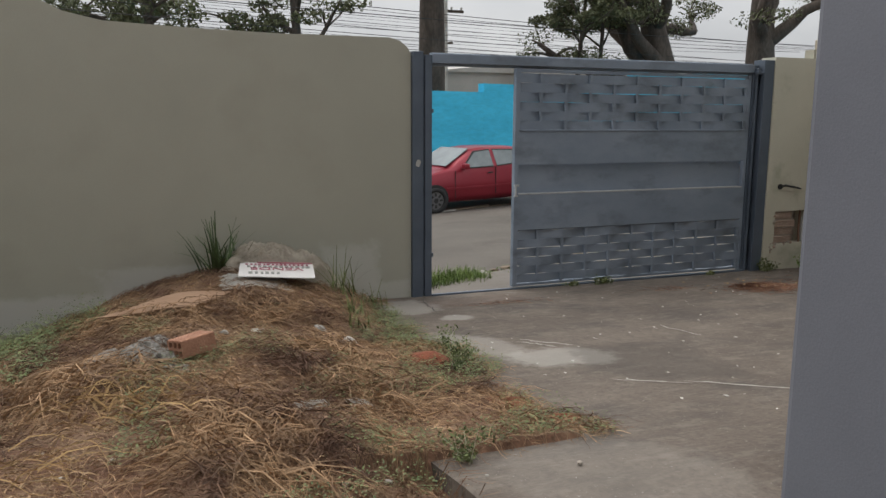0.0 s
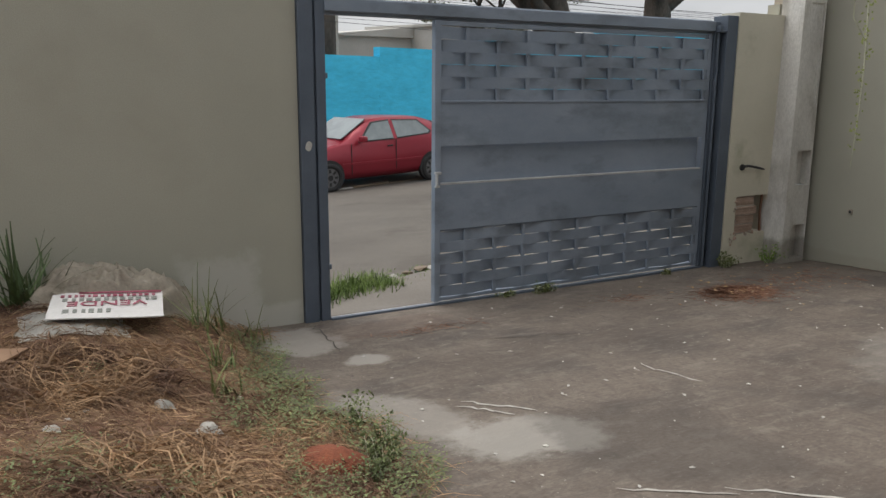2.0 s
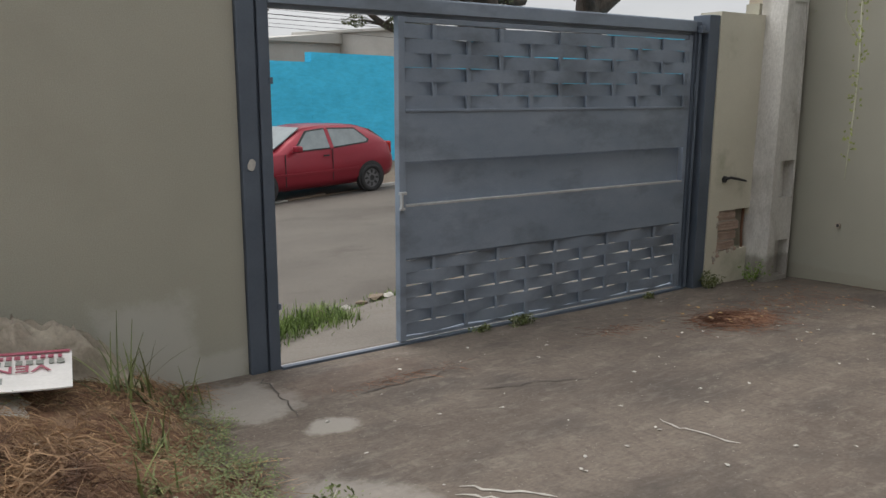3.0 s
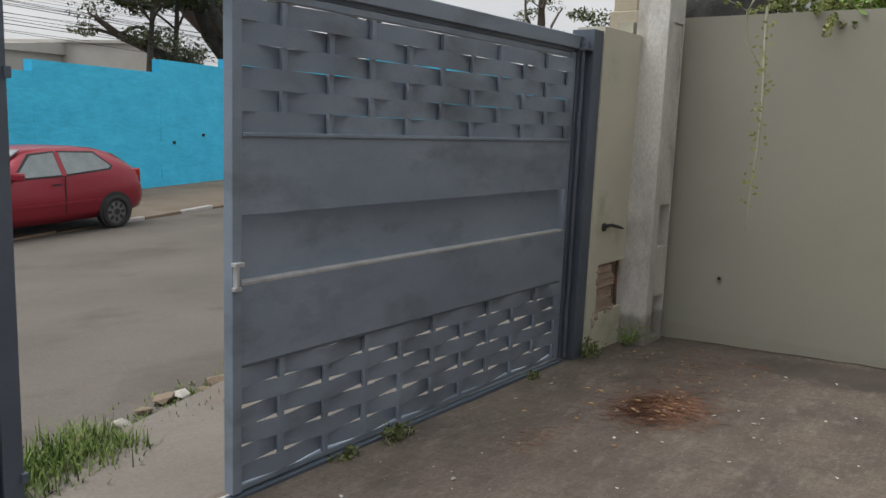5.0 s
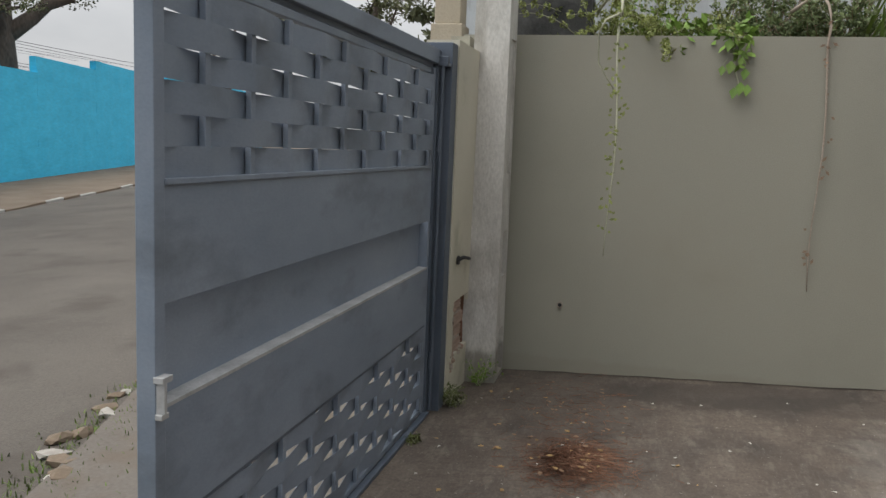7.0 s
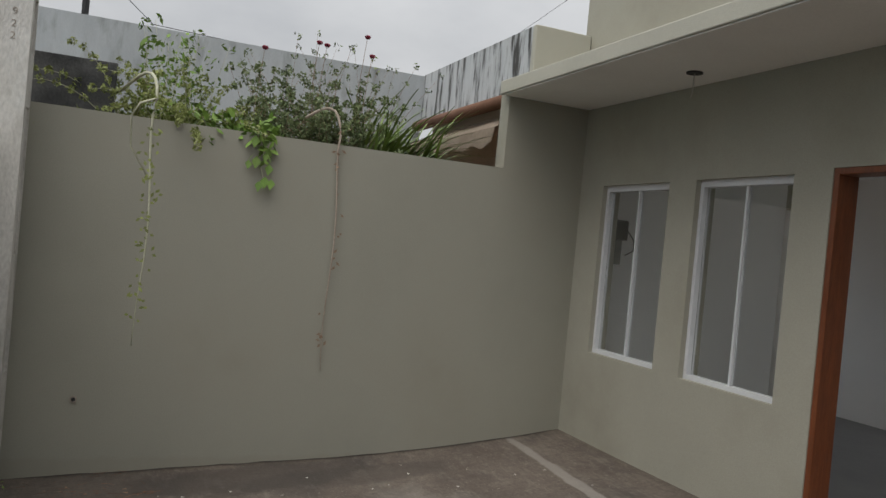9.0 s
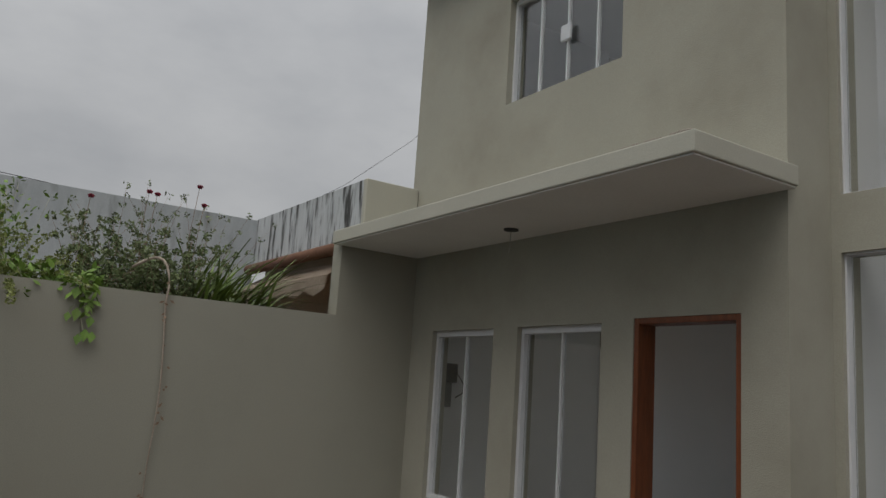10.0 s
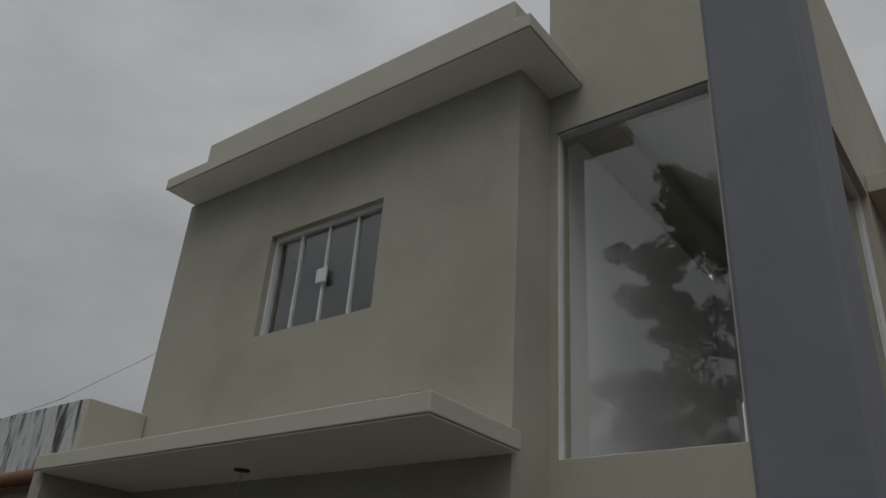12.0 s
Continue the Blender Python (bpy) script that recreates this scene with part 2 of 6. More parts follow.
POLEC = spotted(surface("pole_concrete", (0.48, 0.465, 0.435), (0.62, 0.605, 0.57), scale=4.0, rough=0.9, bump=0.5, fine=70, grain=0.15,
                stain=(0.3, 0.28, 0.245), stain_scale=3.4, stain_edge=(0.52, 0.72), stretch=(1, 1, 0.45)), [((6.7, 6.3, 0.08), (0.5, 1.0, 0.16), (0.14, 0.12, 0.095), 0.6)])
STEEL = surface("grey_gate_paint", (0.185, 0.222, 0.278), (0.262, 0.303, 0.366), scale=1.7, rough=0.5, bump=0.08, fine=90, grain=0.06, metal=0.15,
                stain=(0.12, 0.135, 0.158), stain_scale=2.3, stain_edge=(0.5, 0.74), stretch=(0.8, 1, 1.5))
STEELD = surface("dark_gate_paint", (0.08, 0.1, 0.13), (0.11, 0.133, 0.17), scale=2.5, rough=0.5, bump=0.08, fine=90, grain=0.06, metal=0.15)
STEELW = surface("worn_pale_steel", (0.33, 0.33, 0.33), (0.5, 0.5, 0.5), scale=9, rough=0.55, bump=0.2, fine=90, grain=0.1, metal=0.2)
DIRT = surface("red_brown_soil", (0.095, 0.046, 0.026), (0.16, 0.084, 0.048), scale=2.5, rough=0.95, bump=0.8, fine=40, grain=0.35,
               stain=(0.2, 0.125, 0.078), stain_scale=5.0, stain_edge=(0.5, 0.65))
REDDIRT = surface("red_clay", (0.15, 0.042, 0.02), (0.22, 0.068, 0.032), scale=8, rough=0.95, bump=0.8, fine=70, grain=0.3)
ASPHALT = surface("worn_asphalt", (0.082, 0.071, 0.06), (0.122, 0.107, 0.091), scale=0.5, rough=0.9, bump=0.5, fine=60, grain=0.22,
                  stain=(0.075, 0.063, 0.052), stain_scale=0.9, stain_edge=(0.53, 0.66))
PAVEC = surface("pavement_concrete", (0.125, 0.108, 0.092), (0.17, 0.152, 0.132), scale=1.0, rough=0.9, bump=0.3, fine=50, grain=0.15,
                stain=(0.14, 0.112, 0.085), stain_scale=1.6, stain_edge=(0.55, 0.7))
EARTHP = surface("earthen_pavement", (0.15, 0.108, 0.075), (0.21, 0.165, 0.12), scale=1.0, rough=0.95, bump=0.4, fine=40, grain=0.2)
KERBC = surface("kerb_stone", (0.33, 0.32, 0.3), (0.45, 0.44, 0.41), scale=3, rough=0.9, bump=0.3, fine=60, grain=0.15)
BLUEW = surface("bright_blue_wall_paint", (0.04, 0.47, 0.73), (0.055, 0.55, 0.83), scale=1.5, rough=0.75, bump=1.0, fine=7, grain=0.1, stretch=(0.6, 0.6, 1.8))
STREAKW = surface("rain_streaked_white_wall", (0.43, 0.45, 0.46), (0.54, 0.56, 0.57), scale=2.5, rough=0.9, bump=0.2, fine=60, grain=0.06, stain=(0.06, 0.06, 0.058), stain_scale=2.6, stain_edge=(0.5, 0.62), stretch=(4.5, 4.5, 0.65))
WHITEW = surface("stained_white_wall", (0.4, 0.425, 0.44), (0.5, 0.53, 0.545), scale=2.5, rough=0.9, bump=0.2, fine=60, grain=0.06,
                 stain=(0.24, 0.25, 0.245), stain_scale=2.6, stain_edge=(0.53, 0.74), stretch=(2.2, 2.2, 0.6))
DARKW = surface("blackened_wall", (0.035, 0.035, 0.036), (0.11, 0.11, 0.108), scale=5, rough=0.95, bump=0.5, fine=60, grain=0.25)
BEIGE = surface("beige_render", (0.40, 0.345, 0.26), (0.48, 0.42, 0.33), scale=2.0, rough=0.9, bump=0.2, fine=60, grain=0.08)
ALU = surface("white_aluminium", (0.62, 0.63, 0.65), (0.68, 0.69, 0.7), scale=3, rough=0.4, bump=0.0, fine=40, grain=0.03)
WOOD = surface("varnished_door_wood", (0.13, 0.038, 0.014), (0.21, 0.064, 0.022), scale=5, rough=0.4, bump=0.12, fine=30, grain=0.22, stretch=(6, 6, 0.6))
REDCAR = surface("red_car_paint", (0.23, 0.018, 0.032), (0.27, 0.023, 0.038), scale=1.0, rough=0.28, bump=0.0, fine=20, grain=0.04, metal=0.25)
RUBBER = surface("black_rubber", (0.015, 0.015, 0.016), (0.028, 0.028, 0.028), scale=9, rough=0.85, bump=0.1, fine=60, grain=0.2)
HUB = surface("steel_wheel", (0.12, 0.12, 0.125), (0.18, 0.18, 0.185), scale=8, rough=0.5, bump=0.05, fine=60, grain=0.1, metal=0.5)
BLACKP = surface("black_plastic", (0.012, 0.012, 0.013), (0.025, 0.025, 0.026), scale=8, rough=0.6, bump=0.05, fine=60, grain=0.1)
LAMPGLASS = surface("lamp_lens", (0.5, 0.5, 0.5), (0.6, 0.6, 0.6), scale=8, rough=0.15, bump=0.0, fine=60, grain=0.05)
TAILRED = surface("tail_lens", (0.3, 0.01, 0.01), (0.36, 0.015, 0.015), scale=8, rough=0.2, bump=0.0, fine=60, grain=0.05)
CLAY = surface("red_clay_brick", (0.33, 0.165, 0.105), (0.43, 0.235, 0.155), scale=12, rough=0.9, bump=0.3, fine=90, grain=0.15, random_tint=0.12)
CLAYD = surface("dusty_clay_brick", (0.3, 0.215, 0.17), (0.4, 0.3, 0.245), scale=12, rough=0.95, bump=0.4, fine=70, grain=0.2, random_tint=0.15)
MORTAR = surface("grey_mortar", (0.3, 0.26, 0.22), (0.4, 0.35, 0.3), scale=14, rough=0.95, bump=0.6, fine=60, grain=0.2)
STRAW = surface("dry_straw", (0.23, 0.135, 0.07), (0.4, 0.26, 0.148), scale=4, rough=0.85, bump=0.0, fine=30, grain=0.2, random_tint=0.45,
                stain=(0.12, 0.066, 0.042), stain_scale=2.6, stain_edge=(0.46, 0.6))
CHAFF = surface("pale_chaff", (0.24, 0.15, 0.083), (0.42, 0.3, 0.18), scale=3, rough=0.85, bump=0.0, fine=30, grain=0.2, random_tint=0.5,
                stain=(0.15, 0.085, 0.05), stain_scale=1.8, stain_edge=(0.48, 0.66))
STRAWY = surface("yellow_straw", (0.3, 0.185, 0.075), (0.4, 0.265, 0.12), scale=4, rough=0.85, bump=0.0, fine=30, grain=0.2, random_tint=0.3)
NEEDLE = surface("red_brown_needles", (0.13, 0.058, 0.034), (0.22, 0.115, 0.07), scale=9, rough=0.9, bump=0.0, fine=30, grain=0.2, random_tint=0.45)
GREEN = surface("weed_green", (0.085, 0.11, 0.032), (0.165, 0.185, 0.065), scale=5, rough=0.7, bump=0.0, fine=30, grain=0.2, random_tint=0.4)
WEEDG = surface("fresh_weed_green", (0.075, 0.1, 0.034), (0.165, 0.19, 0.075), scale=6, rough=0.75, bump=0.0, fine=30, grain=0.2, random_tint=0.4)
GREENB = surface("bright_leaf_green", (0.10, 0.19, 0.025), (0.19, 0.29, 0.05), scale=4, rough=0.6, bump=0.0, fine=30, grain=0.15, random_tint=0.35)
KERBG = surface("kerb_grass_green", (0.075, 0.125, 0.02), (0.15, 0.21, 0.045), scale=4, rough=0.7, bump=0.0, fine=30, grain=0.15, random_tint=0.45)
GREEND = surface("dark_leaf_green", (0.045, 0.075, 0.028), (0.09, 0.125, 0.045), scale=4, rough=0.7, bump=0.0, fine=30, grain=0.15, random_tint=0.4)
TREEG = surface("tree_foliage", (0.07, 0.08, 0.036), (0.135, 0.145, 0.07), scale=0.8, rough=0.75, bump=0.0, fine=10, grain=0.2, random_tint=0.4)
BARK = surface("tree_bark", (0.05, 0.04, 0.033), (0.105, 0.085, 0.07), scale=3, rough=0.95, bump=0.8, fine=14, grain=0.35, stretch=(1, 1, 0.4))
VINE = surface("pale_vine_stem", (0.36, 0.36, 0.25), (0.52, 0.51, 0.39), scale=9, rough=0.8, bump=0.0, fine=60, grain=0.15)
VINER = surface("brown_vine_stem", (0.2, 0.13, 0.085), (0.33, 0.23, 0.16), scale=9, rough=0.8, bump=0.0, fine=60, grain=0.15)
VINEP = surface("dry_pinkish_vine_stem", (0.3, 0.24, 0.19), (0.42, 0.35, 0.29), scale=9, rough=0.8, bump=0.0, fine=60, grain=0.2)
ROSE = surface("rose_petal", (0.16, 0.012, 0.03), (0.26, 0.03, 0.06), scale=9, rough=0.6, bump=0.0, fine=60, grain=0.1)
BOARD = surface("white_sign_board", (0.62, 0.6, 0.58), (0.74, 0.72, 0.7), scale=6, rough=0.6, bump=0.05, fine=60, grain=0.06)
SIGNINK = surface("crimson_print", (0.3, 0.06, 0.1), (0.42, 0.14, 0.18), scale=9, rough=0.6, bump=0.0, fine=60, grain=0.1)
INKGREY = surface("faded_grey_green_print", (0.2, 0.21, 0.19), (0.32, 0.33, 0.3), scale=9, rough=0.6, bump=0.0, fine=60, grain=0.15)
CARDB = surface("brown_cardboard", (0.235, 0.14, 0.085), (0.3, 0.19, 0.12), scale=3, rough=0.9, bump=0.1, fine=50, grain=0.08)
CLOTH = surface("dirty_cement_sack", (0.42, 0.36, 0.285), (0.56, 0.5, 0.41), scale=5, rough=0.95, bump=0.3, fine=50, grain=0.15)
PAPER = surface("crumpled_paper", (0.42, 0.4, 0.36), (0.62, 0.6, 0.56), scale=12, rough=0.9, bump=0.2, fine=50, grain=0.12, random_tint=0.25)
CABLE = surface("black_cable", (0.02, 0.02, 0.022), (0.035, 0.035, 0.036), scale=9, rough=0.7, bump=0.0, fine=60, grain=0.1)
ROOFT = surface("clay_roof_tiles", (0.3, 0.13, 0.07), (0.42, 0.2, 0.11), scale=3, rough=0.9, bump=0.2, fine=20, grain=0.2)
TANKB = surface("fibre_cement_tank", (0.2, 0.2, 0.2), (0.3, 0.3, 0.3), scale=3, rough=0.9, bump=0.1, fine=20, grain=0.1)
AWN = surface("faded_awning_cloth", (0.36, 0.29, 0.22), (0.46, 0.38, 0.3), scale=3, rough=0.9, bump=0.1, fine=30, grain=0.1)
PIPEB = surface("rusty_gutter", (0.12, 0.055, 0.03), (0.2, 0.1, 0.06), scale=4, rough=0.8, bump=0.2, fine=40, grain=0.15)
GLASS = clear_glass("window_glass")


# ---- small builders ----
def finish(name, bm, material, smooth=False):
    me = bpy.data.meshes.new(name)
    bmesh.ops.recalc_face_normals(bm, faces=bm.faces)
    if smooth:
        for f in bm.faces:
            f.smooth = True
    bm.to_mesh(me)
    bm.free()
    me.materials.append(material)
    return me


def part(name, bm, material, parent=None, label="", smooth=False, local=False):
    """One mesh object; under a parent the mesh keeps its world places unless local."""
    ob = new(name, finish(name, bm, material, smooth))
    if parent is not None:
        ob.parent = parent
        if not local and parent.parent is None:
            ob.matrix_parent_inverse = parent.matrix_basis.inverted()
    if label:
        tagged(ob, label)
    return ob


def base(name, x, y, z, rz=0):
    e = new(name)
    e.empty_display_size = 0.1
    e.matrix_basis = pose(x, y, z, 0, 0, rz)
    return e


def box(bm, x0, x1, y0, y1, z0, z1, bevel=0.0, m=None):
    r = bmesh.ops.create_cube(bm, size=1.0)
    vs = r["verts"]
    bmesh.ops.transform(bm, verts=vs, matrix=Matrix.Translation(((x0 + x1) / 2, (y0 + y1) / 2, (z0 + z1) / 2)) @ Matrix.Diagonal((abs(x1 - x0), abs(y1 - y0), abs(z1 - z0), 1)))
    if bevel:
        es = list({e for v in vs for e in v.link_edges})
        r2 = bmesh.ops.bevel(bm, geom=es, offset=bevel, segments=2, affect='EDGES', profile=0.5)
        vs = list({v for f in r2["faces"] for v in f.verts} | {v for v in vs if v.is_valid})
    if m is not None:
        bmesh.ops.transform(bm, verts=vs, matrix=m)
    return bm


def boxes(*dims, bevel=0.0):
    bm = bmesh.new()
    for d in dims:
        box(bm, *d, bevel=bevel)
    return bm


def tube(bm, pts, radii, sides=8, cap=True):
    """A tube along points, with a radius for each."""
    rings = []
    if isinstance(radii, (int, float)):
        radii = [radii] * len(pts)
    pts = [Vector(p) for p in pts]
    for i, p in enumerate(pts):
        d = (pts[min(i + 1, len(pts) - 1)] - pts[max(i - 1, 0)]).normalized()
        a = d.orthogonal().normalized() if abs(d.z) > 0.95 else d.cross(Vector((0, 0, 1))).normalized()
        b = d.cross(a)
        rings.append([bm.verts.new(p + radii[i] * (math.cos(k * math.tau / sides) * a + math.sin(k * math.tau / sides) * b)) for k in range(sides)])
    for r0, r1 in zip(rings, rings[1:]):
        for k in range(sides):
            bm.faces.new((r0[k], r0[(k + 1) % sides], r1[(k + 1) % sides], r1[k]))
    if cap:
        bm.faces.new(rings[0][::-1])
        bm.faces.new(rings[-1])
    return bm


def pierced(axis, u0, u1, v0, v1, w0, w1, holes):
    """A wall slab with openings through it. axis 'y': u is x, v is z, w the thickness along y; axis 'x': u is y, v is z, w along x."""
    us = sorted({u0, u1, *(h[0] for h in holes), *(h[1] for h in holes)})
    vs = sorted({v0, v1, *(h[2] for h in holes), *(h[3] for h in holes)})
    bm = bmesh.new()
    cache = {}

    def vert(u, v, w):
        key = (round(u, 5), round(v, 5), w)
        if key not in cache:
            cache[key] = bm.verts.new((u, w, v) if axis == 'y' else (w, u, v))
        return cache[key]

    def solid(i, j):
        if not (0 <= i < len(us) - 1 and 0 <= j < len(vs) - 1):
            return False
        a, b = (us[i] + us[i + 1]) / 2, (vs[j] + vs[j + 1]) / 2
        return not any(h[0] < a < h[1] and h[2] < b < h[3] for h in holes)

    for i in range(len(us) - 1):
        for j in range(len(vs) - 1):
            if not solid(i, j):
                continue
            a, b, c, d = us[i], us[i + 1], vs[j], vs[j + 1]
            for w in (w0, w1):
                bm.faces.new([vert(a, c, w), vert(b, c, w), vert(b, d, w), vert(a, d, w)])
            for (di, dj), (p, q) in {(-1, 0): ((a, c), (a, d)), (1, 0): ((b, c), (b, d)), (0, -1): ((a, c), (b, c)), (0, 1): ((a, d), (b, d))}.items():
                if not solid(i + di, j + dj):
                    bm.faces.new([vert(*p, w0), vert(*q, w0), vert(*q, w1), vert(*p, w1)])
    return bm


def prism(outline, w0, w1, axis='y'):
    """An outline of (u, v) pairs pushed from w0 to w1."""
    bm = bmesh.new()
    a = [bm.verts.new((u, w0, v) if axis == 'y' else (w0, u, v) if axis == 'x' else (u, v, w0)) for u, v in outline]
    b = [bm.verts.new((u, w1, v) if axis == 'y' else (w1, u, v) if axis == 'x' else (u, v, w1)) for u, v in outline]
    bm.faces.new(a)
    bm.faces.new(b[::-1])
    n = len(a)
    for i in range(n):
        bm.faces.new((a[i], b[i], b[(i + 1) % n], a[(i + 1) % n]))
    return bm


def strips(name, rows, material, label, category, smooth=False):
    """Many thin blades in one mesh, from rows of (points, width, side vector)."""
    verts, faces = [], []
    for pts, width, side in rows:
        n = len(pts)
        k = len(verts)
        for i, p in enumerate(pts):
            w = width * (1 - 0.75 * i / (n - 1))
            verts.append((p[0] - side[0] * w, p[1] - side[1] * w, p[2] - side[2] * w))
            verts.append((p[0] + side[0] * w, p[1] + side[1] * w, p[2] + side[2] * w))
        for i in range(n - 1):
            faces.append((k + 2 * i, k + 2 * i + 1, k + 2 * i + 3, k + 2 * i + 2))
    me = bpy.data.meshes.new(name)
    me.from_pydata(verts, [], faces)
    me.materials.append(material)
    ob = new(name, me)
    return tagged(ob, label, category, kind="stuff") if label else ob


def leaf_cloud(rng, centres, count, size, spread, flat=0.6):
    """Leaf quads scattered round centres of (x, y, z, radius)."""
    verts, faces = [], []
    for cx, cy, cz, cr in centres:
        for _ in range(count):
            v = rng.normal(size=3)
            v /= np.linalg.norm(v)
            r = cr * rng.uniform(0.25, 1.0) ** 0.6
            c = np.array((cx, cy, cz)) + v * r * np.array((1, 1, flat)) * spread
            a = rng.normal(size=3)
            a /= np.linalg.norm(a)
            b = np.cross(a, rng.normal(size=3))
            b /= np.linalg.norm(b)
            s = size * rng.uniform(0.6, 1.3)
            k = len(verts)
            verts += [tuple(c - a * s), tuple(c + b * s * 0.45), tuple(c + a * s), tuple(c - b * s * 0.45)]
            faces.append((k, k + 1, k + 2, k + 3))
    return verts, faces


def raw(name, verts, faces, material, parent=None):
    me = bpy.data.meshes.new(name)
    me.from_pydata(verts, [], faces)
    me.materials.append(material)
    ob = new(name, me)
    if parent is not None:
        ob.parent = parent
        if parent.parent is None:
            ob.matrix_parent_inverse = parent.matrix_basis.inverted()
    return ob


# ================= the yard and the house =================
GATE_Y, EAST_X, FRONT_Y, TOWER_Y = 6.60, 6.947, 2.335, 1.955


def yard_z(y):
    """The concrete falls from the house to the gate."""
    d = min(max(GATE_Y - y, 0.0), 4.3)
    return 0.052 * d + 0.029 * max(0.0, d - 2.3) ** 2


# street frame: along and across, turned against the yard
STREET = radians(16.0)
SU, SN = Vector((math.cos(STREET), math.sin(STREET), 0)), Vector((-math.sin(STREET), math.cos(STREET), 0))


def street_z(x, y):
    return -0.10 + 0.0372 * (x - 4.1) - 0.0575 * (y - 8.05)


def sheet(x0, x1, y0, y1, nx, ny, height):
    bm = bmesh.new()
    g = [[bm.verts.new((x0 + (x1 - x0) * i / nx, y0 + (y1 - y0) * j / ny, height(x0 + (x1 - x0) * i / nx, y0 + (y1 - y0) * j / ny))) for i in range(nx + 1)] for j in range(ny + 1)]
    for j in range(ny):
        for i in range(nx):
            bm.faces.new((g[j][i], g[j][i + 1], g[j + 1][i + 1], g[j + 1][i]))
    return bm


# ground: one sheet to the horizon, a little under everything else
tagged(part("ground", sheet(-400, 600, -300, 700, 100, 100, lambda x, y: max(-1.3, min(0.0, street_z(x, y))) - 0.5), EARTHP), "bare earth ground reaching the horizon", "ground", kind="structure")


# driveway slab
def drive_h(x, y):
    return yard_z(y) + 0.006 * noise.noise(Vector((x * 0.9, y * 0.9, 0)))


slab = sheet(0.93, 6.98, -3.0, 6.67, 30, 48, drive_h)
rim = [e for e in slab.edges if e.is_boundary and all(v.co.x < 0.931 for v in e.verts)]
r = bmesh.ops.extrude_edge_only(slab, edges=rim)
bmesh.ops.translate(slab, verts=[v for v in r["geom"] if isinstance(v, bmesh.types.BMVert)], vec=(0.004, 0, -0.16))
tagged(part("driveway_floor", slab, CONCRETE), "stained grey-brown cast concrete driveway, worn and cracked", "floor", kind="structure")
tagged(part("side_passage_floor", sheet(-4.0, 0.98, -6.0, 2.2, 12, 16, lambda x, y: yard_z(y) - 0.075), DIRT, smooth=True), "bare red-brown soil beside the house", "floor", kind="structure")


# earth mound with rubble
def mound_edge(y):
    """How far the soil reaches over the concrete, by y."""
    if y < 2.75:
        return 0.93
    return 1.79 + 0.07 * math.sin(3.1 * y) + 0.04 * math.sin(11 * y) - 0.12 * max(0, 5.0 - abs(y - 5.0) * 3 - 4)


def mound_h(x, y):
    f = yard_z(y)
    bump = 0.34 * math.exp(-((x - 0.58) / 0.95) ** 2 - ((y - 6.4) / 1.0) ** 2)
    bump += 0.22 * math.exp(-((x - 0.15) / 0.8) ** 2 - ((y - 4.55) / 1.1) ** 2)
    bump += 0.10 * math.exp(-((x + 0.4) / 0.9) ** 2 - ((y - 3.2) / 0.9) ** 2)
    edge = mound_edge(y)
    t = max(0.0, min(1.0, (edge - x) / 0.35))
    t = t * t * (3 - 2 * t)
    rough_n = 0.035 * noise.noise(Vector((x * 2.3, y * 2.3, 3))) + 0.02 * noise.noise(Vector((x * 6, y * 6, 7)))
    low = -0.14 * max(0.0, min(1.0, (-0.2 - x) / 0.8)) * max(0.0, min(1.0, (y - 5.0) / 1.2))
    if y < 2.75:
        # beside the open slab the soil lies lower than the concrete
        near = max(0.0, min(1.0, (x - 0.2) / 0.7))
        return f - 0.02 + 0.05 + bump * (1 - near) + rough_n - 0.1 * near
    return f - 0.03 + t * (0.05 + bump + rough_n + low)


tagged(part("earth_mound", sheet(-3.9, 2.05, 1.9, 6.62, 110, 84, mound_h), DIRT, smooth=True), "heap of red-brown earth with dry cut weeds", "mound", kind="structure")

# left boundary wall with a swept top
top = [(-4.0, 3.0), (-1.35, 2.98), (-1.08, 2.86), (-0.86, 2.62), (-0.68, 2.42), (-0.5, 2.33), (-0.24, 2.275), (0.36, 2.25), (1.08, 2.235), (1.74, 2.24), (1.98, 2.24), (2.07, 2.215), (2.13, 2.17), (2.165, 2.12)]
tagged(part("wall_north_left", prism([(-4.0, -0.3)] + top + [(2.165, -0.3)], GATE_Y, GATE_Y + 0.16), OLIVE_N), "olive-grey rendered boundary wall with a swept top", "wall", kind="structure")
# pillar beside the gate, with a niche broken into it
PX0, PX1, PY = 6.03, 6.60, 6.502
tagged(part("wall_north_pillar", pierced('y', PX0, PX1, -0.3, 2.2, PY, PY + 0.2, [(6.165, 6.572, 0.285, 0.627)]), PILLARP), "pale olive rendered gate pillar with a broken-open niche", "pillar", kind="structure")
tagged(part("wall_corner_infill", boxes((6.60, EAST_X, 6.575, 6.70, -0.3, 2.30)), OLIVE), "strip of wall behind the pole", "wall", kind="structure")
tagged(part("niche_back", boxes((6.12, 6.60, PY + 0.14, PY + 0.19, 0.25, 0.68)), MORTAR), "rough mortar behind the opened niche", "wall", kind="structure")

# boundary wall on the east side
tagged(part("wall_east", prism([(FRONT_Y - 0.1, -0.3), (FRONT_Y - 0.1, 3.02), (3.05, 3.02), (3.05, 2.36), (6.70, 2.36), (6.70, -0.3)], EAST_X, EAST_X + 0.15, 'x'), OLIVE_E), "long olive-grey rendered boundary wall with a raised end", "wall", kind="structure")

